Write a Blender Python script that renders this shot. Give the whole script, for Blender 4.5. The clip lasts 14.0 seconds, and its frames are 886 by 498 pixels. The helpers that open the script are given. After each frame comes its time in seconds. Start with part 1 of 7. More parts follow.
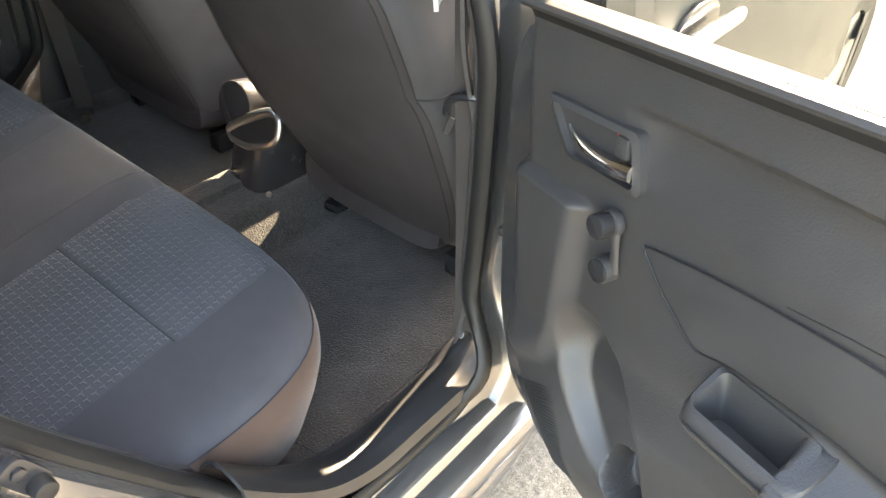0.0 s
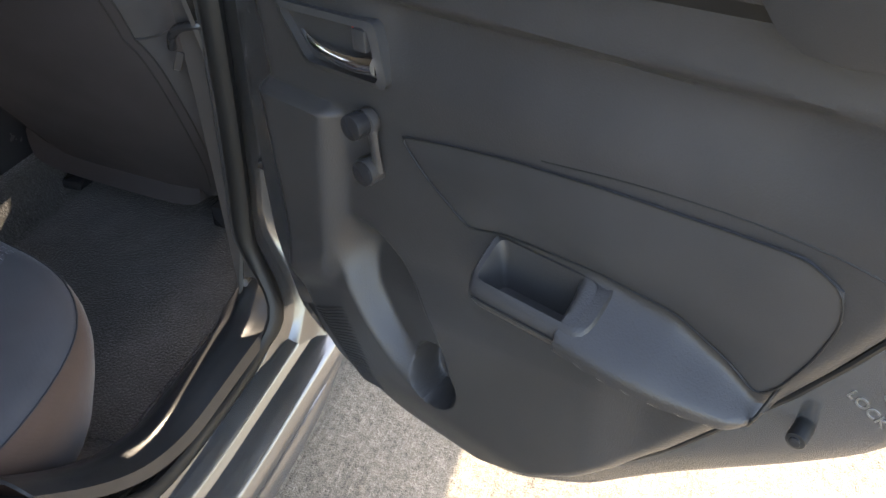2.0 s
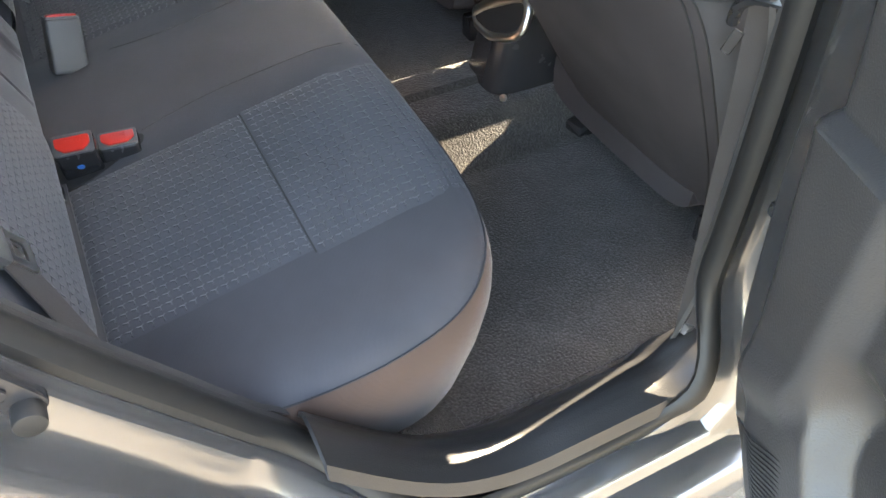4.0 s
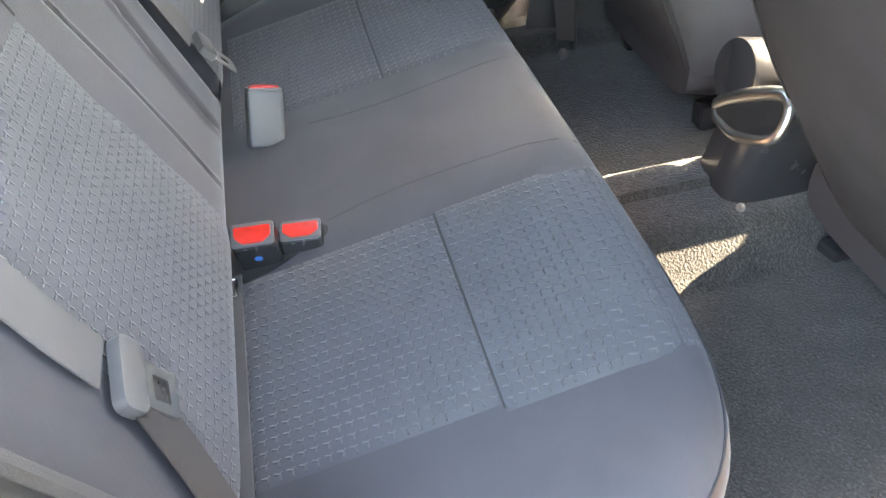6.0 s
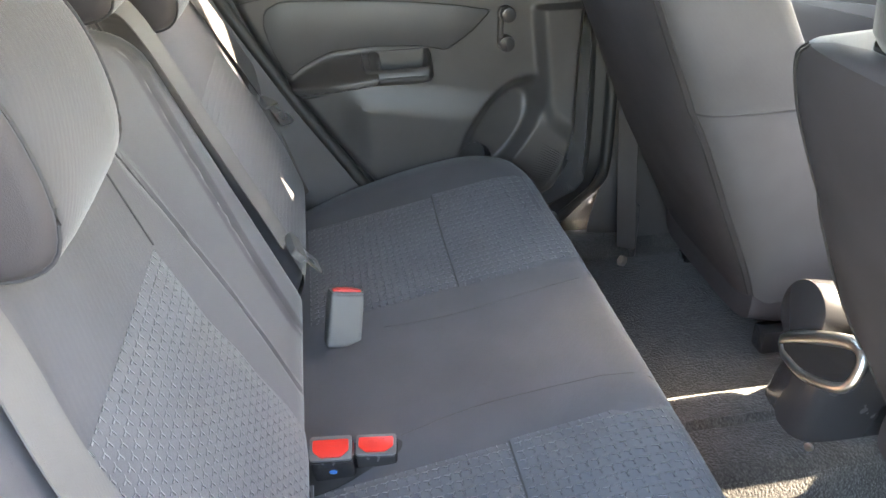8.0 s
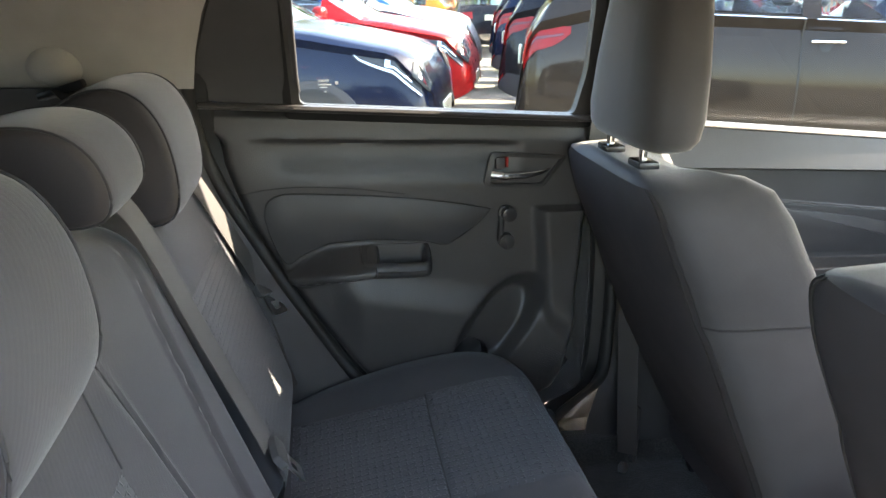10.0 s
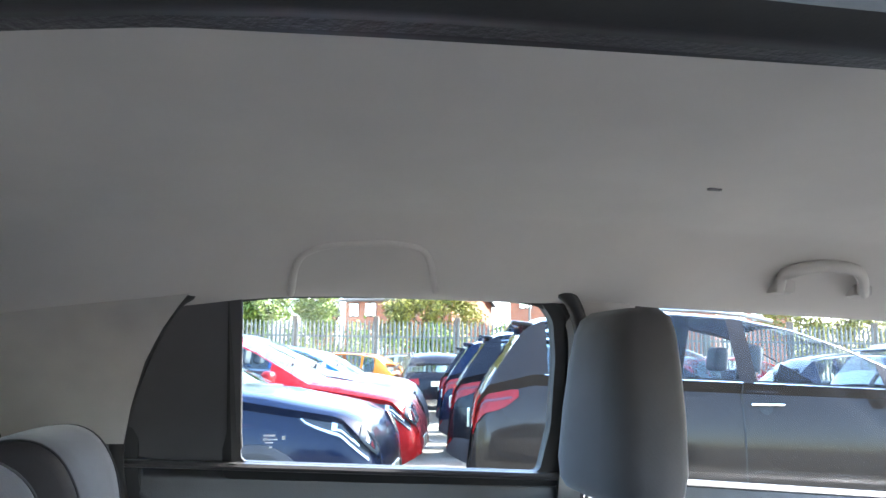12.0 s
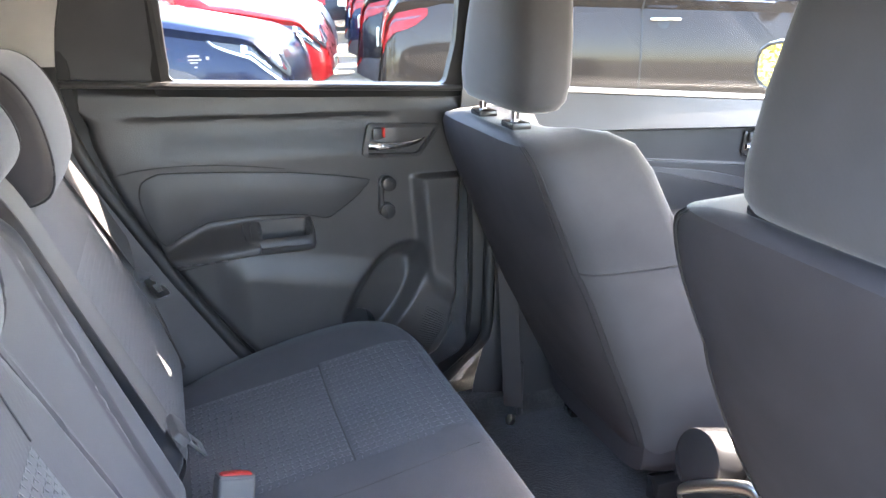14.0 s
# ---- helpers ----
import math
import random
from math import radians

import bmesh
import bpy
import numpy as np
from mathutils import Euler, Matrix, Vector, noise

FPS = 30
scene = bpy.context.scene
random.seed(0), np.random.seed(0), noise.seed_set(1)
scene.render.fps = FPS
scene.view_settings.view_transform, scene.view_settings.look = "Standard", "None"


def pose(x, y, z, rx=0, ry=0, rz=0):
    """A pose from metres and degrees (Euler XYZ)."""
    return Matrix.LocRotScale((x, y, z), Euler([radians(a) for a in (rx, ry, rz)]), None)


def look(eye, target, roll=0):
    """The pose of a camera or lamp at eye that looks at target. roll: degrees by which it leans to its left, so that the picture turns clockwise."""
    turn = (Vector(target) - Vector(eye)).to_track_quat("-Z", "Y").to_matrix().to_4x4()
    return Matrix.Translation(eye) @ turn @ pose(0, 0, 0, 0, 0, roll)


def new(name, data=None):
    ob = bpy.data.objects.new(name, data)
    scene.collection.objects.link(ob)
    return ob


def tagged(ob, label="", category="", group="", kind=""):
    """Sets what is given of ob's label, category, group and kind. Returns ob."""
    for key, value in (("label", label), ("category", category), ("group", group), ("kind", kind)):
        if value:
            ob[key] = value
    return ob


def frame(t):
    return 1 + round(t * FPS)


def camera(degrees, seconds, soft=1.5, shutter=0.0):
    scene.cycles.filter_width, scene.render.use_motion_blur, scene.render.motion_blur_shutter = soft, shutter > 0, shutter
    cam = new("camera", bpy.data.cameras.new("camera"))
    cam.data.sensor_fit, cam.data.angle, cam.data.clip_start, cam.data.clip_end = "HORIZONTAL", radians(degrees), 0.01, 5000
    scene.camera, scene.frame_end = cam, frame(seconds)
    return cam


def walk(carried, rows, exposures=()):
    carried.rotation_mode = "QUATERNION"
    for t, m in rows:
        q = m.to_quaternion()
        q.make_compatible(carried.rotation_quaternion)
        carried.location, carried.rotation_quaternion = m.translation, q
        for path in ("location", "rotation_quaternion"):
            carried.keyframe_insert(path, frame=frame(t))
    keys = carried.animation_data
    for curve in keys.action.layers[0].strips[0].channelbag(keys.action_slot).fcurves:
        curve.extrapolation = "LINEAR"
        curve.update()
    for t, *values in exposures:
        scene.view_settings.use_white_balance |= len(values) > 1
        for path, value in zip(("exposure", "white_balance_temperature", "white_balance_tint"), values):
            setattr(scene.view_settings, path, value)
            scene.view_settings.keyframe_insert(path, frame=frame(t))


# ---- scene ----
cam = camera(59.0, 14.0)
PATH = [
    (0, (1.248, -0.156, 1.316), (0.306, 1.098, 0.075), 4.0),
    (0.5, (1.235, -0.176, 1.276), (0.646, 1.226, -0.023), 4.7),
    (1, (1.299, -0.156, 1.254), (0.855, 1.27, -0.076), 2.4),
    (1.5, (1.318, -0.14, 1.282), (0.975, 1.311, -0.051), 1.4),
    (2, (1.266, -0.157, 1.268), (0.843, 1.3, -0.035), 4.8),
    (2.5, (1.2, -0.133, 1.249), (0.479, 1.196, -0.06), 4.0),
    (3, (1.186, -0.056, 1.233), (0.066, 0.924, -0.103), 1.6),
    (3.2, (1.188, -0.021, 1.22), (0.006, 0.863, -0.13), 1.0),
    (5.5, (0.933, 0.14, 1.071), (-0.422, 0.498, -0.357), -3.9),
    (6, (0.927, 0.123, 1.107), (-0.557, 0.37, -0.212), -5.8),
    (6.5, (0.916, 0.109, 1.137), (-0.656, 0.318, -0.081), -5.8),
    (7, (0.91, 0.094, 1.16), (-0.699, 0.269, -0.014), -5.1),
    (7.5, (0.895, 0.076, 1.188), (-0.75, 0.308, 0.074), -2.5),
    (7.7, (0.89, 0.071, 1.194), (-0.784, 0.31, 0.126), -2.1),
    (9.8, (0.83, 0.051, 1.261), (-1.015, 0.353, 0.55), 0.6),
    (10, (0.818, 0.063, 1.231), (-1.062, 0.362, 0.617), 0.7),
    (10.5, (0.791, 0.075, 1.173), (-1.158, 0.431, 0.9), 1.4),
    (11, (0.767, 0.071, 1.166), (-1.199, 0.44, 1.152), 1.1),
    (11.5, (0.747, 0.063, 1.185), (-1.207, 0.451, 1.361), 1.2),
    (12, (0.729, 0.059, 1.202), (-1.202, 0.489, 1.498), 0.9),
    (12.5, (0.716, 0.061, 1.183), (-1.193, 0.558, 1.513), 0.5),
    (13, (0.734, 0.055, 1.15), (-1.187, 0.611, 1.11), 0.8),
    (13.5, (0.802, 0.048, 1.163), (-1.083, 0.639, 0.851), 0.4),
    (14, (0.856, 0.021, 1.206), (-0.933, 0.646, 0.565), 0.2),
]
EXPOSURE = [(0, 4.37, 9200, 12), (0.5, 3.92, 9100, 17), (1.5, 2.68, 7900, 15), (2.0, 3.22, 8000, 14), (2.5, 4.17, 8100, 13), (3.0, 4.34, 8300, 10), (5.5, 5.20, 8300, 10), (6.0, 5.42, 8400, 10), (6.5, 5.32, 8500, 10), (7.0, 5.34, 8800, 11), (7.5, 5.48, 8400, 11), (10.0, 4.13, 7600, 10), (10.5, 4.15, 7200, 10), (11.0, 4.03, 6900, 10), (11.5, 4.22, 6300, 10), (12.0, 4.14, 5850, 10), (12.5, 3.70, 6000, 10), (13.0, 3.36, 6500, 10), (13.5, 4.22, 6500, 10), (14.0, 5.20, 6900, 16)]
walk(cam, [(t, look(eye, target, roll)) for t, eye, target, roll in PATH], EXPOSURE)

# ---- world, sun ----
SUN_AZ, SUN_EL = -11.5, 36.0      # degrees: azimuth from +y towards +x, elevation
world = bpy.data.worlds.new("world")
scene.world = world
world.use_nodes = True
wn = world.node_tree.nodes
sky = wn.new("ShaderNodeTexSky")
sky.sky_type = "NISHITA"
sky.sun_disc = False
sky.sun_elevation = radians(SUN_EL)
sky.sun_rotation = radians(SUN_AZ)
sky.dust_density = 2.0
world.node_tree.links.new(sky.outputs[0], wn["Background"].inputs[0])
wn["Background"].inputs[1].default_value = 0.15
sun = new("sun", bpy.data.lights.new("sun", "SUN"))
sun.data.energy, sun.data.angle, sun.data.color = 3.0, radians(0.5), (1.0, 0.93, 0.82)
_a, _e = radians(SUN_AZ), radians(SUN_EL)
sun.matrix_basis = look((0, 0, 0), (-math.sin(_a) * math.cos(_e), -math.cos(_a) * math.cos(_e), -math.sin(_e)))

# ---- materials ----


class Nodes:
    """A short way to write node trees."""

    def __init__(self, name):
        self.mat = bpy.data.materials.new(name)
        self.mat.use_nodes = True
        self.tree = self.mat.node_tree
        self.bsdf = self.tree.nodes["Principled BSDF"]

    def put(self, kind):
        return self.tree.nodes.new(kind)

    def mix(self, blend="MIX"):
        n = self.put("ShaderNodeMix")
        n.data_type, n.blend_type = "RGBA", blend
        return n

    def link(self, a, b):
        self.tree.links.new(a, b)

    def math(self, op, a, b=None, c=None):
        n = self.tree.nodes.new("ShaderNodeMath")
        n.operation = op
        for k, v in enumerate((a, b, c)):
            if v is None:
                continue
            if isinstance(v, (int, float)):
                n.inputs[k].default_value = v
            else:
                self.link(v, n.inputs[k])
        return n.outputs[0]

    def coords(self, space="Object"):
        return self.put("ShaderNodeTexCoord").outputs[space]

    def noise(self, vec, scale, detail=3.0, rough=0.55):
        n = self.put("ShaderNodeTexNoise")
        n.inputs["Scale"].default_value, n.inputs["Detail"].default_value, n.inputs["Roughness"].default_value = scale, detail, rough
        self.link(vec, n.inputs["Vector"])
        return n.outputs["Fac"]

    def ramp(self, fac, stops):
        n = self.put("ShaderNodeValToRGB")
        while len(n.color_ramp.elements) < len(stops):
            n.color_ramp.elements.new(0.5)
        for e, (p, c) in zip(n.color_ramp.elements, stops):
            e.position, e.color = p, (*c, 1) if len(c) == 3 else c
        self.link(fac, n.inputs[0])
        return n.outputs[0]

    def bump(self, height, strength, distance=0.001, normal=None):
        n = self.put("ShaderNodeBump")
        n.inputs["Strength"].default_value, n.inputs["Distance"].default_value = strength, distance
        self.link(height, n.inputs["Height"])
        if normal is not None:
            self.link(normal, n.inputs["Normal"])
        return n.outputs[0]

    def set(self, **values):
        for key, v in values.items():
            sock = self.bsdf.inputs[key.replace("_", " ")]
            if isinstance(v, bpy.types.NodeSocket):
                self.link(v, sock)
            else:
                sock.default_value = (*v, 1) if isinstance(v, tuple) and len(v) == 3 else v
        return self.mat


def shade(c, k):
    return tuple(min(1.0, v * k) for v in c)


def plastic(name, colour, rough=0.5, grain=900.0, depth=0.35, spec=0.5):
    n = Nodes(name)
    co = n.coords()
    big, fine = n.noise(co, 6), n.noise(co, grain, 2)
    col = n.ramp(big, [(0.3, shade(colour, 0.85)), (0.7, shade(colour, 1.15))])
    r = n.math("MULTIPLY_ADD", n.noise(co, 14), 0.16, rough - 0.08)
    return n.set(Base_Color=col, Roughness=r, Specular_IOR_Level=spec, Normal=n.bump(fine, depth, 0.0006))


def cloth(name, colour, rib=1500.0, sheen=0.25, vary=0.18, weave=0.25):
    n = Nodes(name)
    co = n.coords()
    w = n.put("ShaderNodeTexWave")
    w.wave_type, w.bands_direction = "BANDS", "DIAGONAL"
    w.inputs["Scale"].default_value = rib / 20
    w.inputs["Distortion"].default_value = 0.6
    n.link(co, w.inputs["Vector"])
    fine, big = n.noise(co, 1200, 2), n.noise(co, 5, 4)
    col = n.ramp(big, [(0.3, shade(colour, 1 - vary)), (0.7, shade(colour, 1 + vary))])
    h = n.math("ADD", n.math("MULTIPLY", w.outputs["Fac"], weave), fine)
    return n.set(Base_Color=col, Roughness=0.9, Specular_IOR_Level=0.25, Sheen_Weight=sheen, Sheen_Roughness=0.4,
                 Normal=n.bump(h, 0.35, 0.0006))


def patterned_cloth(name, colour, pitch=0.0145):
    """Cloth with small raised three-armed marks on a slightly skewed lattice."""
    n = Nodes(name)
    uv = n.put("ShaderNodeSeparateXYZ")
    n.link(n.coords("UV"), uv.inputs[0])
    px, py = n.math("DIVIDE", uv.outputs[0], pitch), n.math("DIVIDE", uv.outputs[1], pitch * 0.86)

    def arm(ang, length, width):
        """One arm of the mark, from the cell's knot outwards: 1 along its middle, 0 beside it."""
        c, s = math.cos(radians(ang)), math.sin(radians(ang))
        dx = n.math("SUBTRACT", n.math("FRACT", n.math("SUBTRACT", px, c * length / 2 - 0.5)), 0.5)
        dy = n.math("SUBTRACT", n.math("FRACT", n.math("SUBTRACT", py, s * length / 2 - 0.5)), 0.5)
        along = n.math("ADD", n.math("MULTIPLY", dx, c), n.math("MULTIPLY", dy, s))
        perp = n.math("ABSOLUTE", n.math("SUBTRACT", n.math("MULTIPLY", dy, c), n.math("MULTIPLY", dx, s)))
        over = n.math("MAXIMUM", n.math("SUBTRACT", n.math("ABSOLUTE", along), length / 2), 0.0)
        d = n.math("SQRT", n.math("ADD", n.math("MULTIPLY", perp, perp), n.math("MULTIPLY", over, over)))
        return n.math("MAXIMUM", n.math("SUBTRACT", 1.0, n.math("DIVIDE", d, width)), 0.0)

    mark = n.math("MAXIMUM", arm(4, 0.38, 0.105), n.math("MAXIMUM", arm(256, 0.42, 0.105), n.math("MULTIPLY", arm(128, 0.22, 0.09), 0.6)))
    co = n.coords()
    fine, big = n.noise(co, 1300, 2), n.noise(co, 5, 4)
    # sheen on the raised marks, painted as a lighter colour broken by noise
    mark_sheen = n.math("MULTIPLY", mark, n.math("MULTIPLY_ADD", n.noise(co, 40, 3), 0.7, 0.15))
    mix = n.mix()
    n.link(mark_sheen, mix.inputs["Factor"])
    n.link(n.ramp(big, [(0.3, shade(colour, 0.88)), (0.7, shade(colour, 1.12))]), mix.inputs[6])
    mix.inputs[7].default_value = (*shade(colour, 1.9), 1)
    low = n.bump(fine, 0.35, 0.0006)
    return n.set(Base_Color=mix.outputs[2], Roughness=0.8, Specular_IOR_Level=0.35, Sheen_Weight=0.2,
                 Normal=n.bump(mark, 1.0, 0.0024, low))


def carpet_material(name, colour):
    n = Nodes(name)
    co = n.coords()
    a, b = n.noise(co, 260, 3), n.noise(co, 24, 4)
    f = n.math("ADD", n.math("MULTIPLY", a, 0.75), n.math("MULTIPLY", b, 0.25))
    col = n.ramp(f, [(0.35, shade(colour, 0.45)), (0.52, colour), (0.68, shade(colour, 2.0))])
    return n.set(Base_Color=col, Roughness=1.0, Specular_IOR_Level=0.1, Sheen_Weight=0.3, Normal=n.bump(a, 1.0, 0.004))


def paint(name, colour, metallic=0.6, rough=0.28, coat=0.4):
    n = Nodes(name)
    co = n.coords()
    flake = n.noise(co, 2500, 1)
    col = n.ramp(n.math("ADD", n.math("MULTIPLY", flake, 0.7), n.math("MULTIPLY", n.noise(co, 3), 0.3)),
                 [(0.3, shade(colour, 0.82)), (0.7, shade(colour, 1.15))])
    dust = n.math("MULTIPLY_ADD", n.noise(co, 9, 5), 0.14, rough - 0.07)
    return n.set(Base_Color=col, Metallic=metallic, Roughness=dust, Specular_IOR_Level=0.2, Coat_Weight=coat, Coat_Roughness=0.03)


def metal(name, colour=(0.75, 0.75, 0.75), rough=0.15):
    n = Nodes(name)
    r = n.math("MULTIPLY_ADD", n.noise(n.coords(), 60, 4), 0.14, rough - 0.05)
    return n.set(Base_Color=colour, Metallic=1.0, Roughness=r)


def glass(name, tint=(1, 1, 1), fog=0.0):
    """Thin panes: clear, with a gloss that grows at grazing angles."""
    n = Nodes(name)
    t = n.tree
    for x in list(t.nodes):
        if x.type == "BSDF_PRINCIPLED":
            t.nodes.remove(x)
    tr, gl, mx = n.put("ShaderNodeBsdfTransparent"), n.put("ShaderNodeBsdfGlossy"), n.put("ShaderNodeMixShader")
    tr.inputs[0].default_value = (*tint, 1)
    gl.inputs["Roughness"].default_value = 0.02
    lw = n.put("ShaderNodeLayerWeight")
    lw.inputs[0].default_value = 0.5
    n.link(n.math("MULTIPLY_ADD", n.math("POWER", lw.outputs["Facing"], 5.0), 0.9, 0.04), mx.inputs[0])
    n.link(tr.outputs[0], mx.inputs[1])
    n.link(gl.outputs[0], mx.inputs[2])
    last = mx.outputs[0]
    if fog:
        df, m2 = n.put("ShaderNodeBsdfDiffuse"), n.put("ShaderNodeMixShader")
        df.inputs[0].default_value = (0.7, 0.7, 0.7, 1)
        grime = n.math("MULTIPLY", n.noise(n.coords(), 9, 5), fog)
        n.link(grime, m2.inputs[0])
        n.link(last, m2.inputs[1])
        n.link(df.outputs[0], m2.inputs[2])
        last = m2.outputs[0]
    n.link(last, t.nodes["Material Output"].inputs[0])
    return n.mat


def concrete_material():
    n = Nodes("concrete")
    co = n.coords()
    stretch = n.put("ShaderNodeMapping")
    stretch.inputs["Scale"].default_value = (1.0, 0.10, 1.0)
    stretch.inputs["Rotation"].default_value = (0, 0, radians(-18))
    n.link(co, stretch.inputs[0])
    broom = n.noise(stretch.outputs[0], 160, 3)
    grit, mid, blot = n.noise(co, 420, 2), n.noise(co, 75, 4, 0.7), n.noise(co, 2.2, 5)
    f = n.math("ADD", n.math("MULTIPLY", broom, 0.16), n.math("ADD", n.math("MULTIPLY", grit, 0.34), n.math("ADD", n.math("MULTIPLY", mid, 0.34), n.math("MULTIPLY", blot, 0.16))))
    col = n.ramp(f, [(0.36, (0.058, 0.052, 0.044)), (0.46, (0.165, 0.150, 0.124)), (0.53, (0.225, 0.206, 0.170)), (0.64, (0.36, 0.33, 0.275))])
    pits = n.put("ShaderNodeTexVoronoi")
    pits.inputs["Scale"].default_value = 85
    pits.inputs["Randomness"].default_value = 1.0
    n.link(co, pits.inputs["Vector"])
    hole = n.ramp(pits.outputs["Distance"], [(0.06, (0.30, 0.28, 0.26)), (0.20, (1, 1, 1))])
    mul = n.mix("MULTIPLY")
    n.link(n.math("MULTIPLY", n.ramp(n.noise(co, 30, 2), [(0.45, (0, 0, 0)), (0.62, (1, 1, 1))]), 0.85), mul.inputs["Factor"])
    n.link(col, mul.inputs[6])
    n.link(hole, mul.inputs[7])
    h = n.math("ADD", n.math("MULTIPLY", broom, 0.4), n.math("ADD", mid, n.math("MULTIPLY", grit, 0.6)))
    return n.set(Base_Color=mul.outputs[2], Roughness=0.92, Specular_IOR_Level=0.25, Normal=n.bump(h, 0.8, 0.006))


M = {
    "cloth": cloth("charcoal_cloth", (0.060, 0.060, 0.067)),
    "cloth_side": cloth("dark_side_cloth", (0.055, 0.053, 0.055), weave=0.15),
    "pattern": patterned_cloth("embossed_cloth", (0.066, 0.068, 0.077)),
    "seam": plastic("seam_thread", (0.03, 0.03, 0.034), 0.8),
    "back_cloth": plastic("brown_black_seat_back", (0.042, 0.038, 0.041), 0.65, 900, 0.4, 0.3),
    # the bench's own cloth, browned by the warm bounced light on its sides
    "bounce_cloth": cloth("warm_bounce_cloth", (0.080, 0.052, 0.041)),
    "vinyl": plastic("black_vinyl", (0.03, 0.029, 0.029), 0.42, 1400, 0.25),
    "stitch": plastic("dark_thread", (0.02, 0.02, 0.02), 0.8),
    "trim": plastic("grained_black_plastic", (0.045, 0.043, 0.043), 0.38, 480, 0.75),
    "scuff": plastic("shiny_grained_plastic", (0.03, 0.03, 0.031), 0.32, 500, 0.5),
    "trim_soft": plastic("grained_insert_plastic", (0.045, 0.044, 0.045), 0.42, 900, 0.4),
    "gloss": plastic("smooth_black_plastic", (0.025, 0.025, 0.027), 0.25, 200, 0.05),
    "rubber": plastic("black_rubber", (0.014, 0.014, 0.014), 0.55, 500, 0.1),
    "headliner": cloth("beige_grey_headliner", (0.50, 0.475, 0.445), 900, 0.1, 0.05, 0.0),
    "pillar": plastic("light_grey_pillar_plastic", (0.38, 0.36, 0.335), 0.65, 800, 0.3),
    "grey": plastic("grey_plastic", (0.10, 0.10, 0.10), 0.45),
    "carpet": carpet_material("dark_carpet", (0.046, 0.044, 0.042)),
    # outer skin: car paint darkened to hold down glare from the sunlit ground
    "paint": paint("silver_grey_paint_darkened", (0.065, 0.065, 0.058), 0.2, 0.36, 0.0),
    # same paint in a lighter copy, for the brighter opening and sill
    "paint_lighter": paint("silver_grey_paint_lighter", (0.19, 0.19, 0.193), 0.75, 0.22),
    "chrome": metal("chrome", (0.85, 0.85, 0.85), 0.08),
    "steel": metal("satin_steel", (0.6, 0.6, 0.6), 0.28),
    "silver": metal("silver_plastic_paint", (0.62, 0.61, 0.58), 0.3),
    "red": plastic("red_plastic", (0.62, 0.03, 0.02), 0.35, 300, 0.05),
    "blue": plastic("blue_plastic", (0.03, 0.2, 0.6), 0.4),
    "belt": cloth("grey_webbing", (0.095, 0.092, 0.092), 3000, 0.15),
    "belt_dark": cloth("dark_webbing", (0.045, 0.04, 0.038), 3000, 0.15),
    "upvc_grey": plastic("pale_latch_plastic", (0.33, 0.345, 0.35), 0.4),
    "white": plastic("white_print", (0.8, 0.8, 0.8), 0.5),
    "glass": glass("clear_glass", (0.825, 0.85, 0.845), 0.010),
    "tint": glass("green_tinted_glass", (0.88, 0.93, 0.92), 0.0),
    # invented dark tint that keeps light from behind off the rear seats
    "light_cut": glass("light_cutting_dark_glass", (0.22, 0.23, 0.235), 0.0),
    "concrete": concrete_material(),
    "mirror": Nodes("mirror_glass").set(Base_Color=(0.9, 0.9, 0.9), Metallic=1.0, Roughness=0.01),
}

# ---- mesh helpers ----


def sst(a, b, x):
    """Smooth step from a to b."""
    t = min(1.0, max(0.0, (x - a) / (b - a)))
    return t * t * (3 - 2 * t)


def lerp(a, b, t):
    return a + (b - a) * t


def track(points, x):
    """Straight-line interpolation through (x, y) pairs in rising x."""
    if x <= points[0][0]:
        return points[0][1]
    for (x0, y0), (x1, y1) in zip(points, points[1:]):
        if x <= x1:
            return lerp(y0, y1, (x - x0) / (x1 - x0))
    return points[-1][1]


def smooth_track(points, x):
    if x <= points[0][0]:
        return points[0][1]
    for (x0, y0), (x1, y1) in zip(points, points[1:]):
        if x <= x1:
            return lerp(y0, y1, sst(x0, x1, x))
    return points[-1][1]


def part(name, bm, mat, parent=None, label="", smooth=True):
    """Links a bmesh as one mesh object, under a thing if one is given."""
    me = bpy.data.meshes.new(name)
    bmesh.ops.recalc_face_normals(bm, faces=bm.faces)
    if smooth:
        for f in bm.faces:
            f.smooth = True
        for e in bm.edges:
            if len(e.link_faces) == 2 and e.calc_face_angle(0) > 0.7:
                e.smooth = False
    bm.to_mesh(me)
    bm.free()
    me.materials.append(mat)
    ob = new(name, me)
    if parent is not None:
        ob.parent = parent
    if label:
        ob["label"] = label
    return ob


def thing(name, label, category, at=(0, 0, 0), group="", kind=""):
    ob = new(name)
    ob.location = at
    ob.empty_display_size = 0.05
    return tagged(ob, label, category, group, kind)


def surf(fn, nu, nv, close_u=False, close_v=False, uv=None, flip=False, bm=None):
    """A grid of quads over fn(u, v), u and v from 0 to 1; uv(u, v) gives the map in metres."""
    bm = bm or bmesh.new()
    cu, cv = nu if close_u else nu + 1, nv if close_v else nv + 1
    vs = [[bm.verts.new(fn(i / nu, j / nv)) for j in range(cv)] for i in range(cu)]
    layer = bm.loops.layers.uv.verify() if uv else None
    for i in range(nu):
        for j in range(nv):
            ids = [(i, j), (i + 1, j), (i + 1, j + 1), (i, j + 1)]
            q = [vs[a % cu][b % cv] for a, b in ids]
            if len(set(q)) < 4:
                continue
            f = bm.faces.new(q)
            if layer:
                for loop, (a, b) in zip(f.loops, ids):
                    loop[layer].uv = uv(a / nu, b / nv)
    return bm


